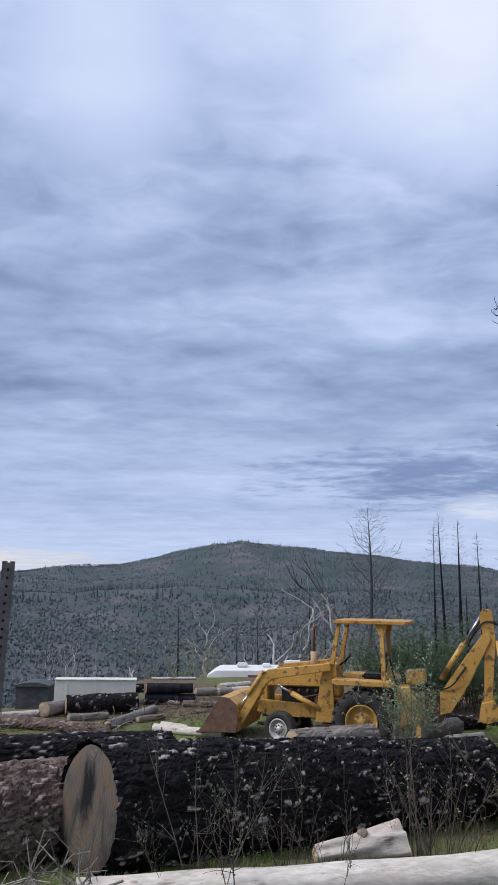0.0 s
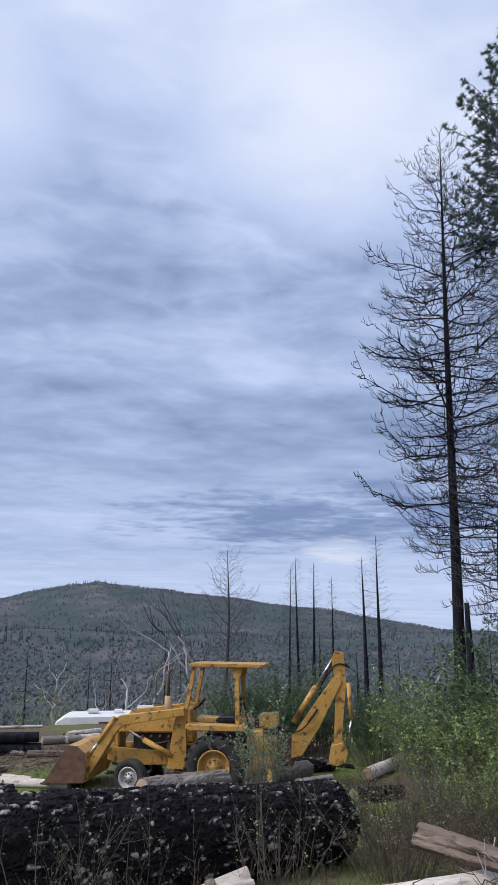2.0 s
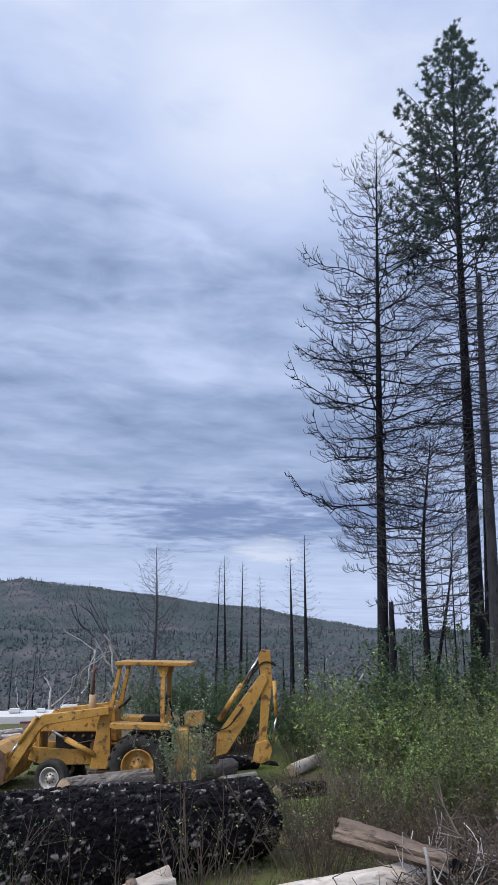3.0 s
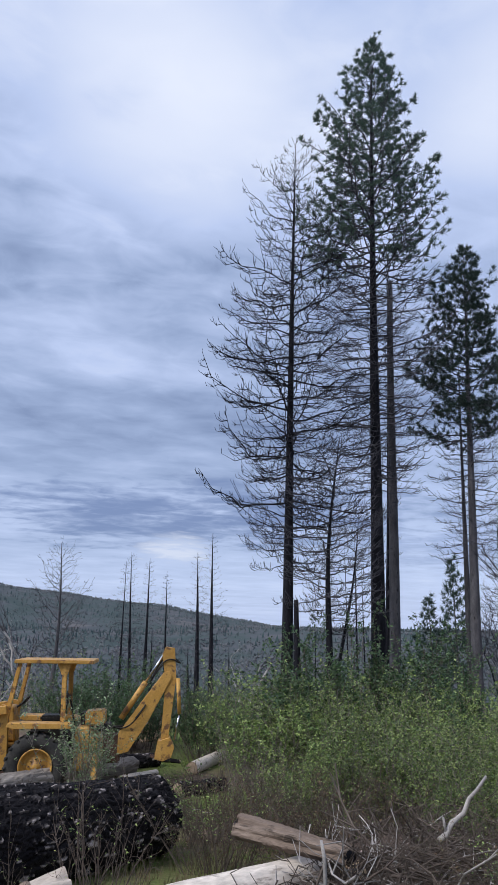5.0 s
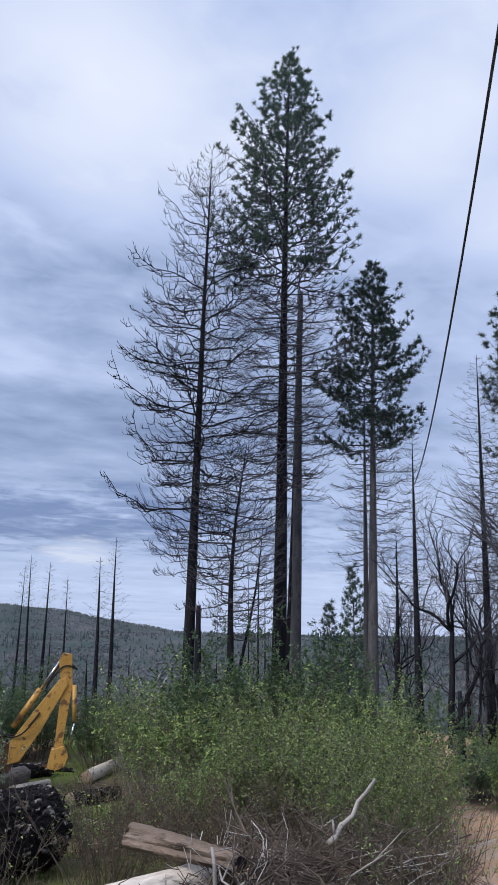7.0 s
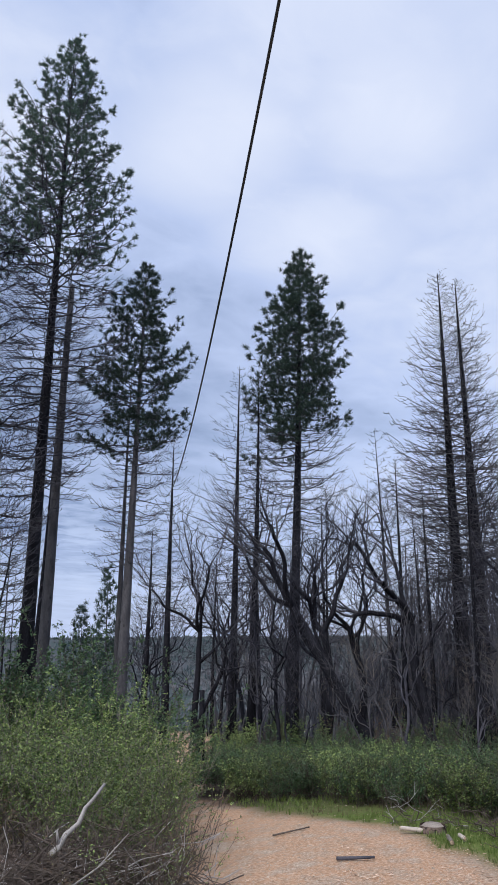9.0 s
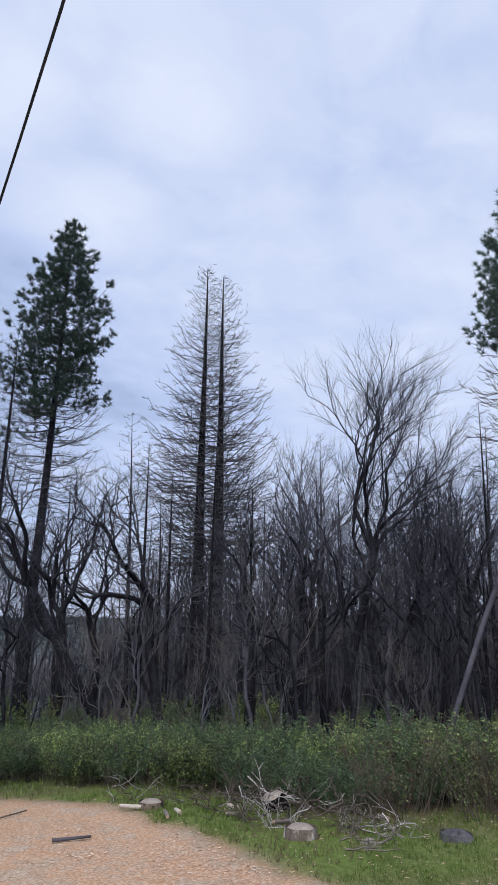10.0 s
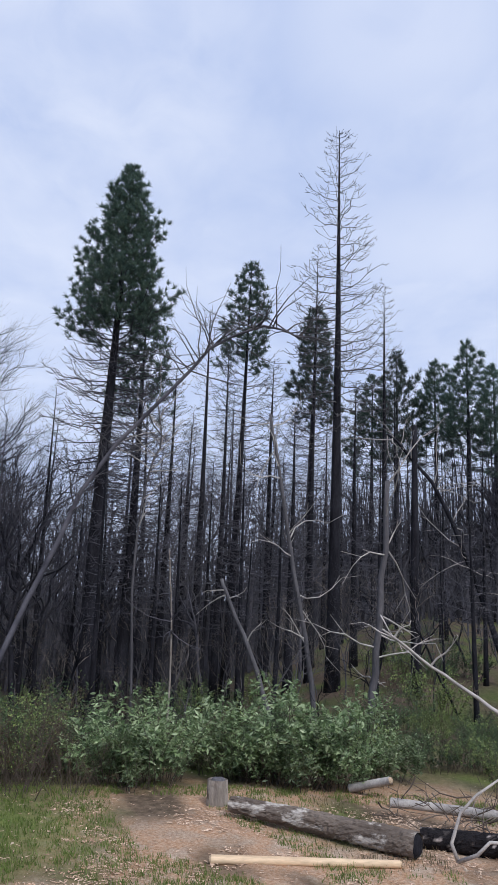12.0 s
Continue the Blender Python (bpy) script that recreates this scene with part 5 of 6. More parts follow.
limb_thing([sight(113.2, -15.2, 7.0), sight(112.8, -14.2, 7.0), sight(113.4, -12.4, 7.1), sight(114.4, -11.3, 7.1), sight(115.9, -10.2, 7.2)], 0.017, 0.009, M_TWIG_PALE, "bleached curved branch by the fallen log")
limb_thing([sight(113.2, -15.2, 7.0), sight(114.4, -14.7, 6.9), sight(115.2, -13.9, 6.9), sight(116.6, -13.8, 7.0)], 0.018, 0.011, M_TWIG_PALE, "bleached crooked branch on the ground")
limb_thing([polar(53.9, 7.95) + Vector((0, 0, 0.03)), polar(55.0, 7.98) + Vector((0, 0, 0.025)), polar(56.4, 8.05) + Vector((0, 0, 0.03))], 0.018, 0.012, M_TWIG, "charred stick lying on the track")
limb_thing([polar(49.5, 9.6) + Vector((0, 0, 0.02)), polar(50.8, 9.6) + Vector((0, 0, 0.02)), polar(52, 9.7) + Vector((0, 0, 0.02))], 0.011, 0.007, M_TWIG_BROWN, "thin stick lying on the track")

# right-hand clearing: fallen log, peeled pole, stumps
CLEAR = "logs and stumps at the wood's edge"
# flat ends coloured near black for the shaded inside of a hollow
log("fallen_log", rest(98.2, 8.3, 0.075) + Vector((0, 0, 0.04)), rest(110.7, 7.3, 0.105), 0.075, 0.108, M_LOG_PATCHY, 70, "fallen log with patchy bark, end faces darkened like a hollow", group=CLEAR, plates=0.012, nu=90, nv=40, cell=(6, 22), rough=0.2, bend=0.015, cut=M_CHAR)
log("charred_log", rest(110.9, 7.7, 0.08), rest(121, 7.6, 0.1), 0.09, 0.10, M_LOG_BARK, 71, "charred log end to end with the fallen one", group=CLEAR, plates=0.012, nu=60, nv=30, cell=(12, 20))
log("peeled_pole", rest(96.9, 6.85, 0.036), rest(109.5, 7.0, 0.03), 0.038, 0.03, M_WOOD_PEELED, 72, "peeled yellow pole lying on the ground", group=CLEAR, rough=0.05, nu=30, nv=16, cut=M_WOOD_PEELED)
log("bleached_pole", rest(109, 9.0, 0.05), rest(122, 8.9, 0.05), 0.05, 0.05, M_TWIG_PALE, 73, "bleached pole lying in the brush", group=CLEAR, nu=24, nv=12)
log("bleached_pole", rest(106.3, 9.6, 0.05), sight(109.0, -10.9, 9.3), 0.05, 0.04, M_TWIG_PALE, 74, "bleached pole propped in the brush", group=CLEAR, nu=24, nv=12)


def stump(az, d, r, h, seed, label, mat=M_LOG_BARK, cut=M_WOOD_CUT, tilt=(0, 0), rough=0.12):
    p = polar(az, d) - Vector((0, 0, 0.05))
    q = p + Vector((tilt[0], tilt[1], h + 0.05))
    ob = log("stump", p, q, r * 1.12, r, mat, seed, label, "stump", CLEAR, rough=rough, plates=0.004, nu=14, nv=36, cell=(10, 16), cut=cut)
    return ob


M_CUT_PALE = material("weathered_cut_face", (0.24, 0.20, 0.17), (0.36, 0.31, 0.27), 6, 0.85, bump=0.3, c3=(0.2, 0.16, 0.13))
stump(70.45, 8.05, 0.145, 0.09, 80, "low pine stump with a weathered sawn top", M_LOG_PATCHY, M_CUT_PALE)
stump(60.2, 9.25, 0.135, 0.08, 81, "low dark stump with a flat sawn top", M_LOG_RED, M_CUT_PALE)
stump(68.9, 9.1, 0.13, 0.17, 82, "tilted broken stump among the roots", cut=M_CUT_PALE, tilt=(-0.08, 0.05))
stump(80.7, 8.3, 0.15, 0.06, 83, "low grey weathered stump in the grass", M_BARK_GREY, M_BARK_GREY, rough=0.3)
stump(97.2, 8.7, 0.095, 0.25, 84, "upright grey stump beside the fallen log", M_WOOD_GREY, M_BARK_GREY, rough=0.4)
stump(75.0, 7.9, 0.05, 0.05, 85, "bleached root crown on the verge", M_WOOD_GREY, M_WOOD_GREY, rough=1.0)
twig_heap("brush_pile", polar(74.6, 8.0), (0.3, 0.35, 0.1), 15, 69, "bleached roots torn from the ground", M_WOOD_GREY, (0.2, 0.5), (0.006, 0.014))
for i in range(7):
    rr = random.Random(300 + i)
    az, d = rr.uniform(59, 77), rr.uniform(8.2, 9.2)
    p = polar(az, d) + Vector((0, 0, 0.025))
    log("wood_chunk", p, p + Vector((rr.uniform(-0.2, 0.2), rr.uniform(0.05, 0.2), 0.02)), 0.026, 0.02, M_WOOD_PALE if i % 2 else M_WOOD_GREY, 300 + i, "split chunk of pale wood on the verge", "wood", CLEAR, nu=6, nv=8, rough=0.3)


# ---------------------------------------------------------------- loader backhoe
def box_bm(size, at=(0, 0, 0), turn=(0, 0, 0), bevel=0.012, bm=None):
    own = bmesh.new()
    bmesh.ops.create_cube(own, size=1.0)
    bmesh.ops.scale(own, vec=size, verts=own.verts)
    if bevel:
        bmesh.ops.bevel(own, geom=own.edges[:], offset=min(bevel, min(size) * 0.3), segments=2, affect="EDGES")
    bmesh.ops.transform(own, matrix=pose(*at, *turn), verts=own.verts)
    if bm is None:
        return own
    me = bpy.data.meshes.new("tmp")
    own.to_mesh(me)
    own.free()
    bm.from_mesh(me)
    bpy.data.meshes.remove(me)
    return bm


def beam_bm(p, q, w, h, h2=None, bevel=0.012, bm=None):
    """A box beam in the plane of length and height, from p to q; w across, h its depth at p and h2 at q."""
    p, q = Vector(p), Vector(q)
    d = (q - p)
    side = Vector((0, 1, 0)) if abs(d.normalized().y) < 0.9 else Vector((1, 0, 0))
    up = d.cross(side).normalized()
    side = up.cross(d).normalized()
    own = bmesh.new()
    vs = []
    for pt, hh in ((p, h), (q, h2 or h)):
        for a, b in ((-1, -1), (1, -1), (1, 1), (-1, 1)):
            vs.append(own.verts.new(pt + side * (a * w / 2) + up * (b * hh / 2)))
    for fc in ((0, 1, 2, 3), (7, 6, 5, 4), (0, 4, 5, 1), (1, 5, 6, 2), (2, 6, 7, 3), (3, 7, 4, 0)):
        own.faces.new([vs[i] for i in fc])
    bmesh.ops.recalc_face_normals(own, faces=own.faces[:])
    if bevel:
        bmesh.ops.bevel(own, geom=own.edges[:], offset=min(bevel, min(w, h) * 0.25), segments=2, affect="EDGES")
    if bm is None:
        return own
    me = bpy.data.meshes.new("tmp")
    own.to_mesh(me)
    own.free()
    bm.from_mesh(me)
    bpy.data.meshes.remove(me)
    return bm


def rod(p, q, r, sides=14, r2=None):
    b = Buf()
    b.tube([p, q], [r, r if r2 is None else r2], sides)
    return b


def lathe(profile, sides=40, at=(0, 0, 0)):
    """Turns a profile of (radius, y) round the y axis."""
    b = Buf()
    n = len(profile)
    for k in range(sides):
        a = 2 * math.pi * k / sides
        for r, y in profile:
            b.v.append((at[0] + r * math.cos(a), at[1] + y, at[2] + r * math.sin(a)))
    for k in range(sides):
        m_ = (k + 1) % sides
        for i in range(n - 1):
            b.f.append((k * n + i, k * n + i + 1, m_ * n + i + 1, m_ * n + i))
    return b


def plate_bm(outline, y0, y1, bevel=0.01):
    """A plate cut to an outline in the x-z plane, from y0 to y1."""
    bm = bmesh.new()
    a = [bm.verts.new((x, y0, z)) for x, z in outline]
    b = [bm.verts.new((x, y1, z)) for x, z in outline]
    n = len(outline)
    bm.faces.new(a)
    bm.faces.new(b[::-1])
    for i in range(n):
        j = (i + 1) % n
        bm.faces.new((a[j], a[i], b[i], b[j]))
    bmesh.ops.recalc_face_normals(bm, faces=bm.faces[:])
    if bevel:
        bmesh.ops.bevel(bm, geom=bm.edges[:], offset=bevel, segments=1, affect="EDGES")
    return bm


def wheel(parent, x, y, r, w, rim_mat, rim_r, lugs, turn, side, name):
    hub = thing(name)
    hub.parent = parent
    hub.location = (x, y, r)
    hub.rotation_euler = (0, 0, turn)
    o = w / 2
    k = r - rim_r
    tyre = lathe([(rim_r, -o * 0.75), (rim_r + k * 0.35, -o), (r - k * 0.22, -o), (r - k * 0.05, -o * 0.7), (r, 0), (r - k * 0.05, o * 0.7), (r - k * 0.22, o), (rim_r + k * 0.35, o), (rim_r, o * 0.75), (rim_r, -o * 0.75)], 48)
    for i in range(lugs):
        a = 2 * math.pi * i / lugs
        for s in (-1, 1):
            a2 = a + (math.pi / lugs if s > 0 else 0)
            c0 = Vector((math.cos(a2) * (r - 0.005), 0.02 * s, math.sin(a2) * (r - 0.005)))
            a3 = a2 + 0.16
            c1 = Vector((math.cos(a3) * (r - 0.03), o * s * 1.0, math.sin(a3) * (r - 0.03)))
            tyre.tube([c0, c1], [0.035, 0.04], 4)
    part("tyre", tyre, M_TYRE, hub)
    f = o * side
    rim = lathe([(rim_r + 0.01, f * 0.78), (rim_r + 0.02, f * 0.9), (rim_r - 0.01, f * 0.88), (rim_r - 0.04, f * 0.5), (rim_r * 0.8, f * 0.28), (rim_r * 0.62, f * 0.22), (rim_r * 0.55, f * 0.5), (rim_r * 0.3, f * 0.55), (rim_r * 0.28, f * 0.8), (0.001, f * 0.8)], 36)
    part("rim", rim, rim_mat, hub, "yellow rim" if rim_mat is M_YELLOW else "dull grey steel rim")
    for i in range(8):
        a = 2 * math.pi * i / 8
        c = Vector((math.cos(a) * rim_r * 0.42, f * 0.52, math.sin(a) * rim_r * 0.42))
        part("bolt", rod(c, c + Vector((0, f * 0.16, 0)), 0.016, 6), M_RUST, hub)
    return hub


def build_backhoe():
    """x forward from the rear axle, y to its left, z up."""
    t = thing("loader_backhoe", (0, 0, 0), "old yellow tractor loader with backhoe, paint worn and rusty", "backhoe")
    wheel(t, 0, 0.78, 0.64, 0.42, M_YELLOW, 0.33, 20, 0, 1, "wheel")
    wheel(t, 0, -0.78, 0.64, 0.42, M_YELLOW, 0.33, 20, 0, -1, "wheel")
    wheel(t, 1.84, 0.72, 0.385, 0.26, M_RIM, 0.215, 0, radians(-16), 1, "wheel")
    wheel(t, 1.84, -0.72, 0.385, 0.26, M_RIM, 0.215, 0, radians(-16), -1, "wheel")
    part("rear_axle", rod((0, -0.7, 0.64), (0, 0.7, 0.64), 0.12), M_BLACK, t)
    part("front_axle", box_bm((0.16, 1.3, 0.16), (1.84, 0, 0.42)), M_BLACK, t)
    part("chassis", box_bm((2.9, 0.42, 0.32), (0.95, 0, 0.72)), M_BLACK, t, "greasy black iron")
    part("engine", box_bm((0.95, 0.5, 0.5), (1.45, 0, 1.05), bevel=0.04), M_BLACK, t, "black engine block")
    for i in range(4):
        part("exhaust_port", rod((1.1 + i * 0.2, 0.2, 1.18), (1.1 + i * 0.2, 0.33, 1.16), 0.035, 8), M_RUST, t)
    hood = plate_bm([(0.75, 1.25), (0.75, 1.6), (1.0, 1.66), (2.05, 1.56), (2.22, 1.46), (2.25, 1.25)], -0.33, 0.33, 0.03)
    part("hood", hood, M_YELLOW, t)
    for s in (1, -1):
        part("headlight", rod((2.3, s * 0.22, 1.4), (2.36, s * 0.22, 1.4), 0.07), M_RIM, t, "round headlight")
    part("battery_box", box_bm((0.3, 0.25, 0.22), (0.95, 0.42, 0.95)), M_RUST, t, "rusty battery box")
    part("step_plate", box_bm((0.35, 0.2, 0.04), (0.75, 0.58, 0.5)), M_RUST, t, "rusty step plate")
    part("fuel_pipe", rod((0.7, 0.3, 1.15), (1.5, 0.32, 1.0), 0.018, 8), M_RUST, t)
    part("oil_filter", rod((1.35, 0.28, 0.78), (1.35, 0.28, 1.0), 0.05, 12), M_BLACK, t)
    part("grille", box_bm((0.1, 0.62, 0.62), (2.28, 0, 1.05), bevel=0.03), M_YELLOW, t)
    part("side_rail", plate_bm([(0.65, 0.62), (0.65, 0.86), (2.35, 0.98), (2.45, 0.72), (2.1, 0.6)], 0.44, 0.5), M_YELLOW, t)
    part("side_rail", plate_bm([(0.65, 0.62), (0.65, 0.86), (2.35, 0.98), (2.45, 0.72), (2.1, 0.6)], -0.5, -0.44), M_YELLOW, t)
    part("muffler", rod((1.22, -0.12, 1.62), (1.22, -0.12, 2.0), 0.085, 16), M_MUFFLER, t, "heat-stained tan muffler")
    pipe = Buf()
    pipe.tube([(1.22, -0.12, 2.0), (1.22, -0.12, 2.45), (1.2, -0.12, 2.55), (1.14, -0.12, 2.6)], [0.035] * 4, 10)
    part("exhaust_pipe", pipe, M_RUST, t, "rusty exhaust pipe")
    # deck, fenders, seat, controls
    for s in (1, -1):
        part("fender", plate_bm([(0.62, 1.42), (0.6, 1.5), (-0.62, 1.46), (-0.72, 1.38), (-0.62, 1.36), (0.5, 1.38)], s * 0.52 - 0.0, s * 1.0), M_YELLOW, t)
    part("deck", box_bm((1.0, 0.95, 0.06), (0.35, 0, 1.0)), M_YELLOW, t)
    part("dashboard", plate_bm([(0.55, 1.05), (0.62, 1.75), (0.8, 1.78), (0.85, 1.05)], -0.28, 0.28, 0.03), M_YELLOW, t)
    seat = box_bm((0.48, 0.5, 0.12), (-0.18, 0, 1.5), bevel=0.05)
    box_bm((0.12, 0.48, 0.45), (-0.42, 0, 1.76), (0, -12, 0), 0.05, seat)
    part("seat", seat, M_BLACK, t, "black worn seat")
    part("seat_post", box_bm((0.3, 0.3, 0.5), (-0.2, 0, 1.22)), M_BLACK, t)
    sw = Buf()
    ring = [Vector((0.42 - 0.08 * math.sin(a), 0.2 * math.cos(a), 1.86 + 0.18 * math.sin(a) * 0.5)) for a in [2 * math.pi * i / 20 for i in range(21)]]
    sw.tube(ring, [0.016] * 21, 6, False)
    sw.tube([(0.6, 0, 1.72), (0.42, 0, 1.86)], [0.025, 0.02], 8)
    sw.tube([(0.42, -0.2, 1.86), (0.42, 0.2, 1.86)], [0.012, 0.012], 6)
    part("steering_wheel", sw, M_BLACK, t, "black steering wheel")
    for k in range(3):
        x = -0.62 - 0.03 * k
        part("lever", rod((x, -0.15 + 0.15 * k, 1.35), (x + 0.1, -0.15 + 0.15 * k, 1.85), 0.012, 6), M_BLACK, t)
    # canopy
    for s in (1, -1):
        part("canopy_post", beam_bm((0.78, s * 0.62, 1.15), (0.48, s * 0.62, 2.68), 0.08, 0.11, 0.08), M_YELLOW, t)
        part("canopy_post", beam_bm((-0.47, s * 0.62, 1.42), (-0.46, s * 0.62, 2.66), 0.07, 0.10, 0.10), M_YELLOW, t)
        part("gusset", plate_bm([(-0.6, 2.66), (-0.3, 2.66), (-0.4, 2.42), (-0.52, 2.42)], s * 0.62 - 0.02, s * 0.62 + 0.02, 0.004), M_YELLOW, t)
    roof = box_bm((1.66, 1.45, 0.04), (-0.24, 0, 2.71), (0, -1.2, 0), 0.02)
    for s in (1, -1):
        box_bm((1.66, 0.05, 0.07), (-0.24, s * 0.71, 2.69), (0, -1.2, 0), 0.012, roof)
    box_bm((0.05, 1.42, 0.07), (0.57, 0, 2.70), (0, 0, 0), 0.012, roof)
    box_bm((0.05, 1.42, 0.07), (-1.05, 0, 2.67), (0, 0, 0), 0.012, roof)
    part("canopy_roof", roof, M_YELLOW, t, "faded yellow steel canopy")
    # loader
    for s in (1, -1):
        y = s * 0.62
        part("loader_tower", plate_bm([(0.62, 0.55), (0.66, 1.8), (0.8, 1.84), (0.92, 1.5), (1.06, 0.55)], y - 0.06, y + 0.06), M_YELLOW, t)
        part("loader_arm", plate_bm([(0.66, 1.66), (0.68, 1.82), (2.1, 1.66), (2.34, 1.42), (2.92, 0.44), (2.78, 0.34), (2.14, 1.34), (1.98, 1.46)], y - 0.07 + s * 0.14, y + 0.07 + s * 0.14, 0.012), M_YELLOW, t)
        part("lift_cylinder", rod((0.95, y + s * 0.03, 0.82), (1.6, y + s * 0.03, 1.15), 0.06), M_YELLOW, t)
        part("lift_rod", rod((1.6, y + s * 0.03, 1.15), (1.92, y + s * 0.03, 1.32), 0.028), M_CHROME, t, "chromed rod")
        part("bucket_cylinder", rod((2.2, y + s * 0.2, 1.62), (2.56, y + s * 0.2, 1.1), 0.05), M_YELLOW, t)
        part("bucket_rod", rod((2.56, y + s * 0.2, 1.1), (2.8, y + s * 0.2, 0.78), 0.025), M_CHROME, t, "chromed rod")
    part("cross_tube", rod((2.5, -0.76, 1.05), (2.5, 0.76, 1.05), 0.06), M_YELLOW, t)
    bx = 2.8
    back = [(0, 0.3), (-0.04, 0.62), (0, 0.9), (0.18, 1.04), (0.38, 1.06), (0.36, 1.01), (0.2, 0.99), (0.06, 0.87), (0.02, 0.62), (0.06, 0.36), (0.86, 0.32), (0.9, 0.29)]
    part("bucket_shell", plate_bm([(bx + x, z) for x, z in back], -0.95, 0.95, 0.006), M_YELLOW, t, "worn yellow loader bucket")
    for s in (1, -1):
        part("bucket_side", plate_bm([(bx + x, z) for x, z in ((0, 0.3), (-0.04, 0.62), (0, 0.9), (0.18, 1.04), (0.38, 1.06), (0.9, 0.29))], s * 0.955 - 0.012, s * 0.955 + 0.012, 0.004), M_RUST, t, "rust-brown bucket cheek")
    part("bucket_edge", box_bm((0.16, 1.96, 0.03), (bx + 0.88, 0, 0.28), (0, -4, 0), 0.006), M_RUST, t, "rusty cutting edge")
    # backhoe
    part("rear_frame", plate_bm([(-0.72, 0.5), (-0.74, 1.34), (-1.0, 1.36), (-1.22, 1.0), (-1.24, 0.62), (-1.0, 0.5)], -0.68, 0.68, 0.03), M_YELLOW, t)
    part("valve_box", box_bm((0.42, 0.6, 0.3), (-1.12, 0.05, 1.5), (0, 4, 0), 0.03), M_YELLOW, t, "dented yellow valve box")
    part("valve_block", box_bm((0.3, 0.5, 0.16), (-1.3, 0.05, 1.3), bevel=0.02), M_BLACK, t)
    part("swing_post", box_bm((0.36, 0.3, 0.6), (-1.48, 0, 0.85), bevel=0.04), M_RUST, t, "rusty swing post")
    part("control_stand", plate_bm([(-0.8, 1.05), (-0.8, 1.62), (-1.02, 1.58), (-1.08, 1.05)], -0.2, 0.2, 0.03), M_BLACK, t)
    for s in (1, -1):
        part("stabiliser_leg", beam_bm((-1.15, s * 0.72, 1.15), (-1.2, s * 0.95, 0.22), 0.11, 0.12), M_YELLOW, t)
        part("stabiliser_foot", box_bm((0.4, 0.3, 0.06), (-1.2, s * 0.98, 0.16)), M_RUST, t, "rusty foot plate")
        part("boom_side", plate_bm([(-1.60, 0.72), (-1.62, 1.16), (-2.10, 1.80), (-2.58, 2.42), (-2.70, 2.46), (-2.76, 2.32), (-2.27, 1.42), (-1.84, 0.78)], s * 0.13 - 0.025, s * 0.13 + 0.025, 0.006), M_YELLOW, t)
        part("dipper_side", plate_bm([(-2.62, 2.98), (-2.54, 2.82), (-2.62, 2.2), (-2.54, 0.98), (-2.70, 0.96), (-2.86, 2.3), (-2.82, 2.95)], s * 0.1 - 0.025, s * 0.1 + 0.025, 0.006), M_YELLOW, t)
    part("boom_web", beam_bm((-1.72, 0, 0.95), (-2.64, 0, 2.34), 0.14, 0.16, 0.08), M_RUST, t)
    part("dipper_web", beam_bm((-2.70, 0, 2.8), (-2.62, 0, 1.05), 0.18, 0.10, 0.08), M_YELLOW, t)
    part("boom_cylinder", rod((-1.66, 0, 1.45), (-2.18, 0, 2.22), 0.065), M_YELLOW, t)
    part("boom_rod", rod((-2.18, 0, 2.22), (-2.62, 0, 2.88), 0.03), M_CHROME, t, "chromed rod")
    part("dipper_cylinder", rod((-2.90, 0.16, 2.3), (-2.94, 0.16, 1.55), 0.045), M_YELLOW, t)
    part("dipper_rod", rod((-2.94, 0.16, 1.55), (-2.84, 0.16, 1.0), 0.02), M_CHROME, t, "chromed rod")
    part("digging_bucket", plate_bm([(-2.48, 0.99), (-2.74, 1.06), (-2.84, 0.85), (-2.77, 0.65), (-2.59, 0.58), (-2.41, 0.63), (-2.43, 0.68), (-2.59, 0.67), (-2.66, 0.81), (-2.59, 0.94)], -0.18, 0.18, 0.012), M_YELLOW, t, "worn yellow digging bucket")
    for s in (1, -1):
        part("bucket_cheek", plate_bm([(-2.48, 0.99), (-2.74, 1.06), (-2.84, 0.85), (-2.77, 0.65), (-2.59, 0.58), (-2.41, 0.63)], s * 0.19 - 0.012, s * 0.23 + 0.012, 0.004), M_YELLOW, t)
    for k in range(5):
        part("tooth", beam_bm((-2.43, -0.15 + 0.075 * k, 0.645), (-2.32, -0.15 + 0.075 * k, 0.67), 0.04, 0.035, 0.015, 0.003), M_RUST, t)
    for k, (y, sag) in enumerate(((0.09, 0.25), (-0.09, 0.32), (0.0, 0.2))):
        h = Buf()
        a, b = Vector((-2.3, y, 2.25)), Vector((-2.95, y, 2.62))
        h.tube([a.lerp(b, u) + Vector((0, 0.05, sag * math.sin(math.pi * u))) for u in [i / 8 for i in range(9)]], [0.016] * 9, 6)
        part("hydraulic_hose", h, M_BLACK, t, "black hose")
        h = Buf()
        a, b = Vector((-1.5, y, 1.3)), Vector((-2.2, y + 0.12, 1.75))
        h.tube([a.lerp(b, u) + Vector((0, 0.06, -sag * 0.8 * math.sin(math.pi * u))) for u in [i / 8 for i in range(9)]], [0.016] * 9, 6)
        part("hydraulic_hose", h, M_BLACK, t, "black hose")
    return t


BH = polar(8.05, 16.7)
backhoe = build_backhoe()
# its nose points to the west and a little away from the standpoint
backhoe.matrix_basis = Matrix.Translation((BH.x, BH.y, lie(BH.x, BH.y) - 0.1)) @ Matrix.Rotation(radians(180 - 16), 4, "Z") @ Matrix.Rotation(radians(0.5), 4, "Y") @ Matrix.Scale(0.92, 4)


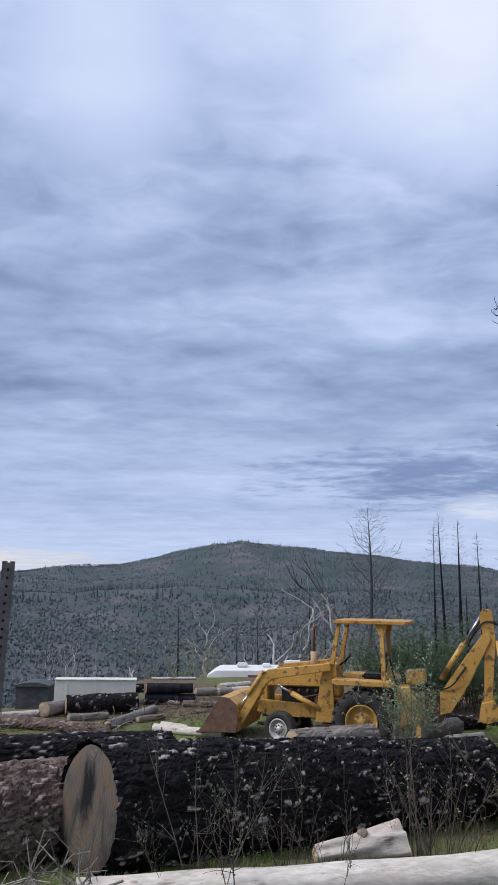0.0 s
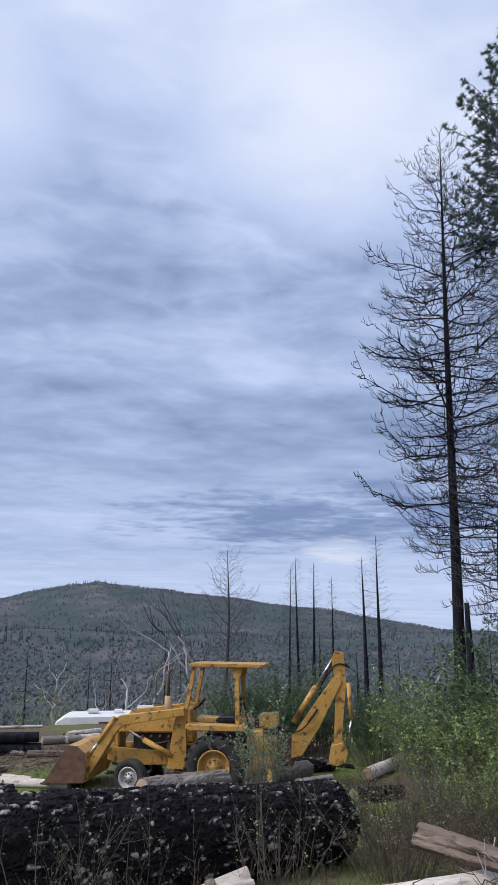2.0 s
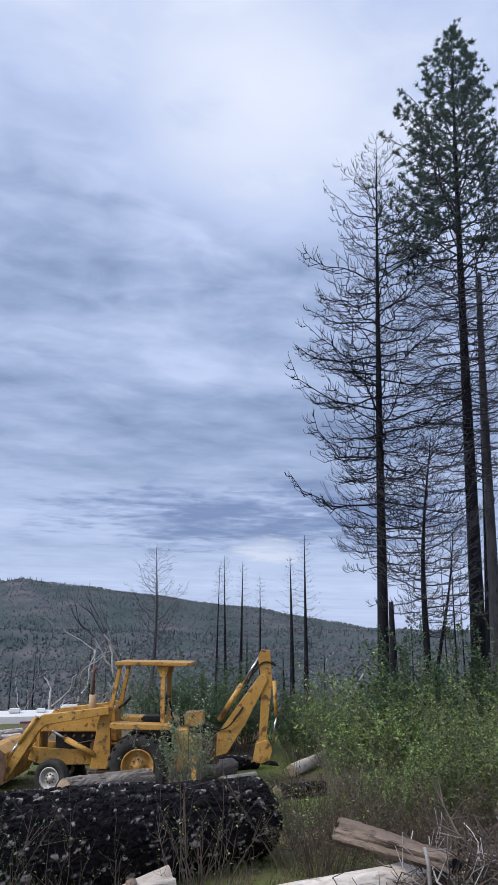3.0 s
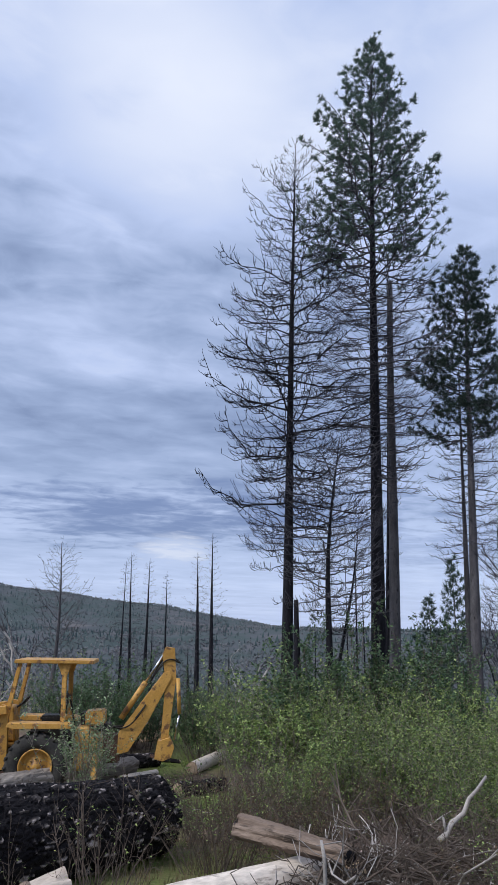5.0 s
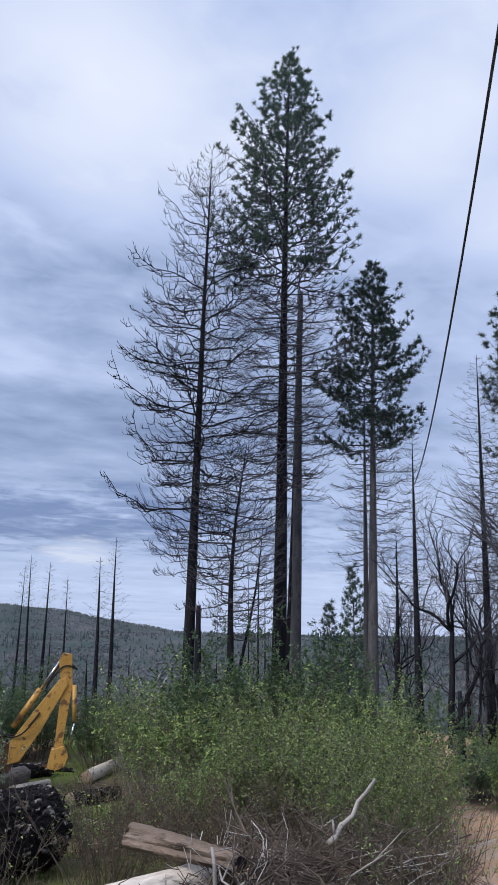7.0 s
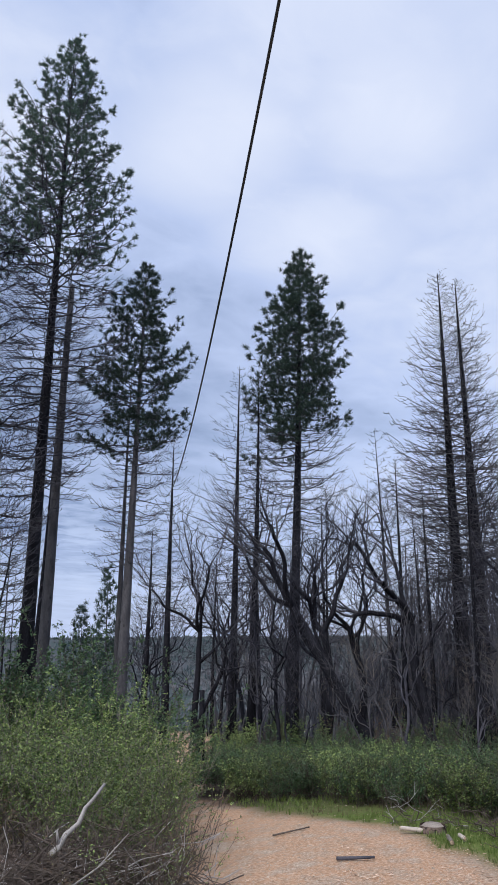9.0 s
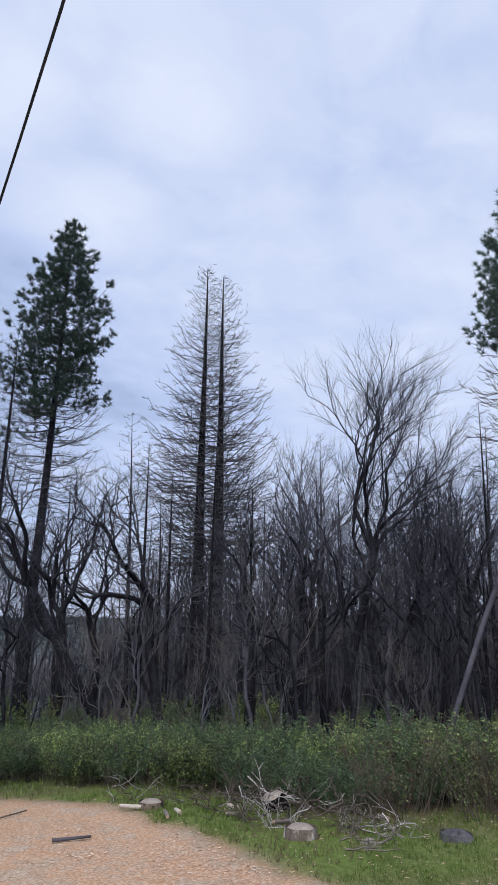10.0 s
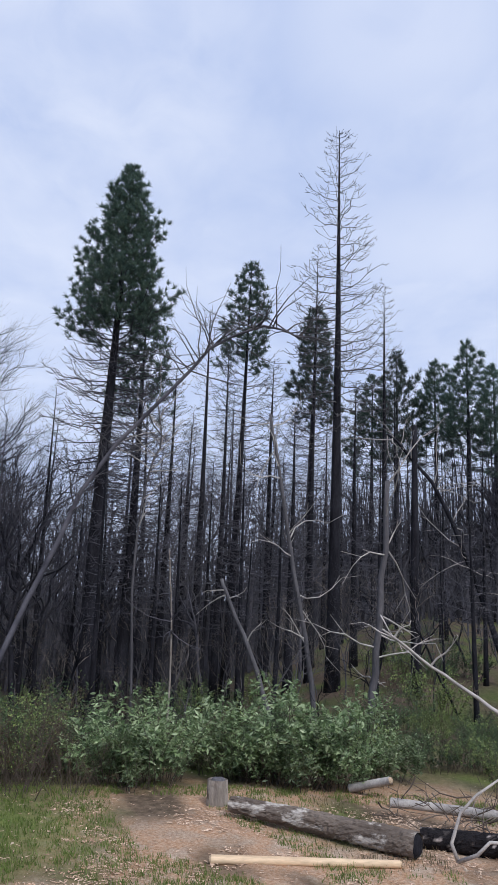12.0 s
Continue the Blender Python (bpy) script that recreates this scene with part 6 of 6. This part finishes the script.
# ---------------------------------------------------------------- trailer, shed, panel, post
def build_trailer():
    t = thing("camper_trailer", polar(1.3, 36), "white camper trailer with a maroon side and roof vents", "trailer")
    body = plate_bm([(-3.0, 0.55), (-3.05, 1.6), (-2.85, 2.25), (-2.5, 2.45), (2.7, 2.5), (2.95, 2.3), (3.0, 0.55)], -1.15, 1.15, 0.05)
    part("body", body, M_WHITE, t)
    part("side_panel", box_bm((3.9, 0.03, 0.75), (0.9, -1.165, 1.85), bevel=0.005), M_MAROON, t, "maroon side panel")
    for x in (-1.8, 0.2, 1.8):
        part("window", box_bm((0.9, 0.03, 0.5), (x, -1.185, 1.75), bevel=0.01), M_GLASS, t, "dark glass")
    for x, w, h in ((-1.4, 0.5, 0.16), (-0.3, 0.4, 0.14), (0.9, 0.75, 0.28), (2.1, 0.6, 0.18)):
        part("roof_vent", box_bm((w, 0.6, h), (x, 0, 2.48 + h / 2), bevel=0.05), M_WHITE, t)
    for x in (-0.4, 0.5):
        for s in (1, -1):
            part("tyre", lathe([(0.16, -0.1), (0.33, -0.11), (0.36, 0), (0.33, 0.11), (0.16, 0.1), (0.16, -0.1)], 24, (x, s * 1.02, 0.36)), M_TYRE, t)
    part("bumper", box_bm((0.1, 2.0, 0.12), (3.06, 0, 0.6)), M_RIM, t)
    t.rotation_euler = (0, 0, radians(-4))


def build_yard_objects():
    t = thing("cargo_box", polar(-11.4, 22), "long cream-white panel box standing behind the logs", "box")
    part("shell", box_bm((2.16, 0.5, 0.7), (0, 0, 0.35), bevel=0.02), M_CREAM, t)
    part("lid", box_bm((2.2, 0.54, 0.03), (0, 0, 0.715), bevel=0.01), M_CREAM, t)
    for x in (-0.75, 0, 0.75):
        part("rib", box_bm((0.03, 0.02, 0.66), (x, -0.255, 0.35), bevel=0.004), M_CREAM, t)
    t.rotation_euler = (0, radians(1.0), radians(8))
    s = thing("shed", polar(-15.5, 22.8), "low dark shed with a rounded roof", "shed")
    part("wall", box_bm((1.3, 1.2, 1.45), (0, 0, 0.7)), M_DARKROOF, s)
    part("roof", plate_bm([(-0.75, 1.42), (-0.72, 1.5), (-0.3, 1.68), (0.2, 1.7), (0.7, 1.52), (0.75, 1.42)], -0.7, 0.7, 0.01), M_DARKROOF, s, "rounded dark roof")
    s.scale = (0.68, 0.6, 0.42)
    # perforated sign post
    p = polar(-18.9, 4.0)
    post = thing("sign_post", p, "perforated galvanised steel channel post, bare of a sign", "post")
    hgt = 2.0 + 4.0 * math.tan(radians(2.15)) - p.z
    bm = bmesh.new()
    w, th, nh = 0.062, 0.004, int(hgt / 0.0254 / 1.6)
    # front flange with punched holes: bars between the holes and two strips beside them
    for sx in (-1, 1):
        box_bm(((w - 0.012) / 2, th, hgt), (sx * (w + 0.012) / 4, 0, hgt / 2), bevel=0, bm=bm)
        box_bm((th, 0.03, hgt), (sx * (w / 2 - th / 2), 0.017, hgt / 2), bevel=0, bm=bm)
    pitch = hgt / nh
    for i in range(nh):
        box_bm((0.012, th, pitch * 0.68), (0, 0, pitch * (i + 0.5)), bevel=0, bm=bm)
    part("channel", bm, M_GALV, post)
    # black strip added behind the punched holes to make them look shaded
    back = box_bm((0.016, 0.003, hgt * 0.995), (0, 0.03, hgt * 0.4975), bevel=0)
    part("back_strip", back, M_BLACK, post)
    post.rotation_euler = (0, radians(2.0), radians(18))
    # overhead wire
    b = Buf()
    far = polar(40.06, 60, 15.5)
    pts = []
    for i in range(49):
        u = i / 48
        q = Vector((-6.22, -9.36, 0)).lerp(Vector((far.x, far.y, 0)), u)
        r = math.hypot(q.x - 3.74, q.y - 2.95) * (1 if q.y > 2.95 else -1)
        q.z = WIRE[0] + WIRE[1] * r + WIRE[2] * r * r
        pts.append(q)
    b.tube(pts, [0.013] * len(pts), 6)
    ob = tagged(new("overhead_wire", b.mesh("overhead_wire", M_CABLE)), "black overhead service wire slanting across the sky", "wire", kind="structure")
    return ob


# height over the standpoint and how the wire sags with distance
WIRE = (6.5, -0.139, 0.0071)
build_trailer()
build_yard_objects()


# ---------------------------------------------------------------- shrubs and grass
def shrub(name, h, w, seed, leaf_mat, leaves, leaf_len=0.05, stems=26, label="", group="", stem_mat=M_TWIG_BROWN, upright=0.6, leaf_from=0.35, ratio=0.45):
    """A shrub of many thin stems from the ground, forked, with small single leaves."""
    rng = random.Random(seed)
    top = thing(name, (0, 0, 0), label, "shrub", group)
    sb, lb = Buf(), Buf()
    paths = []
    for i in range(stems):
        a = rng.uniform(0, 6.283)
        r0 = w * 0.35 * math.sqrt(rng.random())
        p = Vector((r0 * math.cos(a), r0 * math.sin(a), -0.05))
        d = Vector((math.cos(a) * (1 - upright) * rng.uniform(0.2, 1.3), math.sin(a) * (1 - upright) * rng.uniform(0.2, 1.3), 1)).normalized()
        ln = h * rng.uniform(0.5, 1.12)
        pts = [p]
        for k in range(5):
            d = (d + rv(rng, 0.16)).normalized()
            pts.append(pts[-1] + d * ln / 5)
        rr = rng.uniform(0.004, 0.009) * (h / 1.6) ** 0.5
        sb.tube(pts, [rr * (1 - 0.15 * k) for k in range(6)], 4, False)
        paths.append((pts, rr))
        for k in range(6):
            u = rng.uniform(0.3, 0.95)
            b0 = along(pts, u)
            d2 = (d * 0.7 + rv(rng, 0.8) + Vector((0, 0, 0.3))).normalized()
            l2 = ln * rng.uniform(0.15, 0.38)
            q = [b0, b0 + d2 * l2 * 0.5 + rv(rng, 0.02), b0 + d2 * l2 + rv(rng, 0.04)]
            sb.tube(q, [rr * 0.5, rr * 0.4, rr * 0.2], 3, False)
            paths.append((q, rr * 0.5))
    for i in range(leaves):
        pts, rr = paths[rng.randrange(len(paths))]
        u = 1 - 0.85 * rng.random() ** 1.35
        p = along(pts, u)
        if p.z < h * leaf_from * rng.uniform(0.6, 1.4):
            continue
        d = rv(rng)
        d.z *= 0.6
        d = (d.normalized() + Vector((0, 0, 0.2))).normalized()
        ll = leaf_len * rng.uniform(0.6, 1.3)
        lb.leaf(p + rv(rng, 0.02), d, rv(rng) + Vector((0, 0, 1)), ll, ll * ratio)
    part("stemwork", sb, stem_mat, top)
    if lb.v:
        part("foliage", lb.mesh("foliage", leaf_mat, False), leaf_mat, top)
    return top


def build_shrubs():
    rng = random.Random(77)
    G1 = "green brush beside the track"
    green = [shrub("shrub", 1.8, 1.4, 400 + i, M_LEAF, 7000, 0.05, 44, "leafy green shrub with thin grey stems", G1, M_WOOD_GREY, 0.68, 0.48, 0.5) for i in range(4)]
    dark = [shrub("shrub", 2.0, 1.7, 410 + i, M_LEAF_DARK, 11000, 0.042, 34, "dense dark green shrub", G1, M_TWIG_BROWN, 0.5, 0.1, 0.6) for i in range(2)]
    spots = []
    # main bank of brush: top line by bearing
    for k in range(54):
        az = rng.uniform(19.0, 42.0)
        d = rng.uniform(9.8, 14.5)
        if az > 36 and d < 9.4:
            d += 1.2
        if az < 22.3:
            d = rng.uniform(18.3, 21.0)
        elif az < 24.5 and d < 12.5:
            d = rng.uniform(12.5, 16.5)
        top_el = float(np.interp(az, (18, 21, 26, 31, 36, 40, 42), (-4.0, -3.4, -3.4, -2.6, -3.6, -4.6, -5.4))) - 4.2 * rng.random() ** 1.3 - max(0, 12 - d) * 1.0
        spots.append((0 if rng.random() < 0.96 or d < 12 else 1, az, d, top_el))
    for az, d, el in ((31, 14, -1.35), (30.2, 14.5, -1.9), (32, 14.2, -1.9), (37.2, 13.5, -2.9), (36.4, 14, -3.2), (40.5, 13, -4.6), (12.2, 20.5, -2.9), (10.8, 20.5, -3.4), (13.6, 21, -3.1), (9.8, 21, -4.0), (15, 22, -4.2), (17, 23, -4.0), (19.3, 19.5, -3.9), (14.6, 21.6, -4.6), (42.0, 14.5, -6.0)):
        spots.append((1, az, d, el))
    used = [0, 0]
    for kind, az, d, el in spots:
        pool = dark if kind else green
        h = max(0.6, EYE_Z + d * math.tan(radians(el)) - polar(az, d).z)
        s = h / (1.75 if kind else 1.85)
        n = used[kind]
        used[kind] += 1
        (put if n < len(pool) else again)(pool[n % len(pool)], az, d, rng.uniform(0, 6.28), s)
    # sparse reddish stems at the foot of the bank, next to the track
    G2 = "bare weeds and brush"
    dry = [shrub("dry_shrub", 0.9, 0.9, 420 + i, M_LEAF_DRY if i else M_LEAF, 420, 0.032, 15, "leafless brown brush with a few dry leaves", G2, M_TWIG_BROWN, 0.45, 0.1) for i in range(3)]
    n = 0
    for k in range(60):
        az = rng.uniform(18.5, 40.5)
        d = rng.uniform(8.2, 11.0) if az < 38 else rng.uniform(7.2, 9.5)
        (put if n < 3 else again)(dry[n % 3], az, d, rng.uniform(0, 6.28), rng.uniform(0.5, 1.1))
        n += 1
    for az, d, s in ((41.5, 6.6, 0.8), (42.5, 7.4, 0.9), (40.3, 6.3, 0.8), (43.2, 8.4, 1.0), (39.5, 7.3, 0.9)):
        again(dry[n % 3], az, d, rng.uniform(0, 6.28), s)
        n += 1
    for az, d, s in ((37.5, 8.6, 0.6), (39.2, 8.3, 0.62), (40.6, 9.4, 0.7), (41.8, 10.2, 0.66), (36.2, 9.0, 0.7), (38.4, 9.8, 0.75), (41.2, 8.4, 0.5)):
        again(green[n % 3], az, d, rng.uniform(0, 6.28), s)
        n += 1
    # across the road: low green band, brown brush, pale-leaved bushes
    low = [shrub("low_shrub", 0.8, 1.1, 430 + i, M_LEAF if i == 1 else M_LEAF_DARK, 3200, 0.036, 40, "low feathery green brush along the verge", "verge brush", M_TWIG_BROWN, 0.5, 0.08, 0.55) for i in range(3)]
    for k in range(130):
        az = rng.uniform(45, 79)
        d = float(np.interp(az, (45, 47, 52, 57, 67, 79), (14.6, 13.8, 12.2, 10.9, 9.5, 8.9))) + 4.5 * rng.random()
        el = -7.6 - rng.uniform(0, 0.9) - max(0, 11 - d) * 0.9
        h = max(0.45, EYE_Z + d * math.tan(radians(el)) - polar(az, d).z)
        (put if k < 3 else again)(low[k % 3], az, d, rng.uniform(0, 6.28), h / 0.66)
    for k in range(40):
        az = rng.uniform(75.5, 87.5)
        d = rng.uniform(8.9, 11.5)
        h = max(0.5, EYE_Z + d * math.tan(radians(-6.6 - rng.uniform(0, 2.2))) - polar(az, d).z)
        again(dry[k % 3], az, d, rng.uniform(0, 6.28), h / 0.95)
    for k in range(16):
        az, d = rng.uniform(75, 88), rng.uniform(9.6, 12)
        again(low[k % 3], az, d, rng.uniform(0, 6.28), rng.uniform(0.7, 1.2))
    pale = [shrub("leafy_bush", 1.05, 0.9, 440 + i, M_LEAF_PALE, 2600, 0.075, 24, "bush with glossy grey-green leaves", "verge brush", M_TWIG_BROWN, 0.5, 0.08, 0.42) for i in range(3)]
    n = 0
    for az, d, el in ((90.2, 9.7, -6.9), (92.3, 9.5, -6.6), (88.9, 9.9, -8.3), (98.6, 10.2, -6.2), (93.6, 9.9, -7.6), (91.2, 9.3, -8.6), (100.6, 10.0, -6.0), (104.3, 9.9, -5.7), (105.6, 9.8, -6.5), (103, 9.6, -7.0), (106.4, 9.7, -7.8), (101.5, 9.7, -7.7), (99.4, 10.2, -8), (108.2, 10, -8.3), (109.5, 10.2, -7.7)):
        h = max(0.5, EYE_Z + d * math.tan(radians(el)) - polar(az, d).z)
        (put if n < 3 else again)(pale[n % 3], az, d, rng.uniform(0, 6.28), h / 1.0 * rng.uniform(0.85, 1.1))
        n += 1
    for k in range(60):
        az = rng.uniform(86, 124)
        d = rng.uniform(10.2, 14.5)
        h = max(0.4, EYE_Z + d * math.tan(radians(-8.0 - rng.uniform(0, 1.2))) - polar(az, d).z)
        again(low[k % 3], az, d, rng.uniform(0, 6.28), h / 0.7)
    # undergrowth between the burnt trunks
    for k in range(110):
        az, d = rng.uniform(46, 124), rng.uniform(13.5, 30)
        again((low + dry)[k % 6], az, d, rng.uniform(0, 6.28), rng.uniform(0.5, 1.3))
    spray = shrub("dead_spray", 0.5, 0.35, 460, M_LEAF, 0, 0.03, 11, "upright spray of bleached dead twigs", G2, M_TWIG_PALE, 0.35, 0.3)
    put(spray, 69.0, 8.35, 0.0, 0.9)
    again(spray, 73.6, 8.3, 2.2, 0.6)
    again(spray, 66.2, 8.8, 4.0, 0.55)
    # sparse shrubs in front of the great log
    fore = shrub("sapling_shrub", 1.05, 0.5, 450, M_LEAF_DARK, 150, 0.032, 6, "thin shrub with first green leaves before the great log", G2, M_TWIG_BROWN, 0.55, 0.1)
    put(fore, -3.6, 5.5, 0.3, 0.9)
    again(fore, -0.4, 5.4, 2.0, 0.75)
    again(fore, -5.6, 5.6, 4.0, 0.6)
    bare = shrub("bare_shrub", 1.35, 0.5, 451, M_LEAF, 60, 0.03, 9, "leafless twiggy shrub before the great log", G2, M_TWIG_BROWN, 0.7, 0.3)
    put(bare, 12.3, 6.6, 0.0, 1.0)
    again(bare, 11.0, 6.9, 1.9, 0.85)
    again(bare, 5.6, 5.7, 3.0, 0.6)
    again(bare, 2.2, 5.9, 4.4, 0.7)
    again(bare, 13.4, 6.3, 5.1, 0.8)
    again(bare, -16.3, 5.4, 5.6, 0.5)
    grey = shrub("leafy_sapling", 1.75, 0.6, 452, M_LEAF_PALE, 1100, 0.055, 14, "slim shrub with grey-green leaves near the backhoe", G2, M_WOOD_GREY, 0.62, 0.3)
    put(grey, 10.5, 13.5, 0.0, 1.0)
    again(grey, 11.0, 12.9, 4.0, 0.8)
    again(grey, 11.6, 13.2, 2.0, 0.75)
    # thin willows over the valley edge
    will = shrub("willow", 4.2, 3.0, 453, M_LEAF, 1500, 0.09, 40, "open willow thicket with sparse new leaves", "valley edge brush", M_WOOD_GREY, 0.6, 0.2)
    put(will, -4.6, 38, 0, 1.0)
    for az, d, s in ((-7.2, 40, 0.8), (-2.6, 40, 0.9), (-1, 42, 0.7), (4.8, 38, 1.1), (7.0, 36, 1.0), (9.5, 38, 1.0), (-12, 44, 0.7), (22, 40, 1.1), (25, 38, 1.0), (29, 40, 1.1), (34, 38, 1.0)):
        again(will, az, d, az, s)


build_shrubs()


def build_grass():
    rng = random.Random(31)
    gb, db = Buf(), Buf()

    def tuft(b, p, h, n):
        for _ in range(n):
            d = Vector((rng.uniform(-0.6, 0.6), rng.uniform(-0.6, 0.6), 1)).normalized()
            q = p + Vector((rng.uniform(-0.05, 0.05), rng.uniform(-0.05, 0.05), 0))
            b.blade(q, q + d * h * rng.uniform(0.5, 1.2), 0.0028 + 0.0012 * p.length / 8)

    for k in range(15000):
        zone = rng.random()
        if zone < 0.42:
            az, d = rng.uniform(60, 124), rng.uniform(5.6, 9.6)
        elif zone < 0.62:
            az, d = rng.uniform(-18, 18), rng.uniform(9, 20)
        elif zone < 0.85:
            az, d = rng.uniform(-17, 44), rng.uniform(4.8, 10)
        else:
            az, d = rng.uniform(42, 80), rng.uniform(8, 14)
        p = polar(az, d)
        if dirt_share(p.x, p.y) > 0.35:
            continue
        if az > 84 and d < 9 and noise.noise((p.x * 0.5, p.y * 0.8, 23)) < -0.08:
            continue
        v = noise.noise((p.x * 0.6, p.y * 0.6, 33)) + (0.25 if zone < 0.62 else 0)
        if v > -0.05:
            tuft(gb, p, 0.05 if zone < 0.42 else 0.08, 9)
        elif rng.random() < 0.6:
            tuft(db, p, 0.06 if az > 44 else 0.14, 5)
    tagged(new("green_grass", gb.mesh("green_grass", M_GRASS, False)), "short green grass on the verge and yard", "grass", kind="stuff")
    tagged(new("dry_grass", db.mesh("dry_grass", M_GRASS_DRY, False)), "dry straw-coloured weeds between the logs", "grass", kind="stuff")
    # loose stones and chips
    sb, cb = Buf(), Buf()
    for k in range(20000):
        az = rng.uniform(38, 124)
        d = 4.6 + 7 * rng.random() ** 1.4
        p = polar(az, d)
        m_ = dirt_share(p.x, p.y)
        if m_ < 0.4 and rng.random() < 0.8:
            continue
        s = rng.uniform(0.005, 0.016) * (1.7 if rng.random() < 0.08 else 1)
        i = len(sb.v)
        e = [Vector((s * rng.uniform(0.7, 1.3), 0, 0)), Vector((0, s * rng.uniform(0.7, 1.3), 0)), Vector((-s, 0, 0)), Vector((0, -s, 0))]
        rot = Matrix.Rotation(rng.uniform(0, 6.28), 3, "Z")
        sb.v.append(tuple(p + Vector((0, 0, s * rng.uniform(0.3, 0.55)))))
        for q in e:
            sb.v.append(tuple(p + rot @ q + Vector((0, 0, -0.003))))
        for j in range(4):
            sb.f.append((i, i + 1 + j, i + 1 + (j + 1) % 4))
    for k in range(4200):
        az = rng.uniform(60, 124) if k % 3 else rng.uniform(-10, 20)
        d = rng.uniform(5.5, 9.5) if k % 3 else rng.uniform(9, 18)
        p = polar(az, d) + Vector((0, 0, 0.006))
        if az > 44 and dirt_share(p.x, p.y) < 0.3 and rng.random() < 0.7:
            continue
        a = rng.uniform(0, 6.28)
        ln = rng.uniform(0.015, 0.05)
        u = Vector((math.cos(a), math.sin(a), rng.uniform(-0.15, 0.3)))
        cb.tube([p, p + u * ln], [0.0035, 0.002], 4)
    for k in range(24000):
        az = rng.uniform(84, 124) if k % 4 else rng.uniform(44, 84)
        d = 4.8 + 3.9 * rng.random()
        p = polar(az, d) + Vector((0, 0, 0.008))
        if noise.noise((p.x * 1.3, p.y * 1.3, 44)) + 0.5 * noise.noise((p.x * 5, p.y * 5, 45)) < (0.0 if k % 4 else 0.15):
            continue
        if az < 86 and dirt_share(p.x, p.y) < 0.4:
            continue
        a = rng.uniform(0, 6.28)
        ln = rng.uniform(0.018, 0.055)
        u = Vector((math.cos(a), math.sin(a), rng.uniform(-0.1, 0.25)))
        cb.leaf(p, u, rv(rng, 0.5) + Vector((0, 0, 1)), ln, ln * 0.34)
    tagged(new("gravel", sb.mesh("gravel", M_STONE, False)), "loose gravel on the dirt track", "gravel", kind="stuff")
    tagged(new("bark_chips", cb.mesh("bark_chips", M_CHIP, False)), "scattered bark chips and splinters", "chips", kind="stuff")


build_grass()
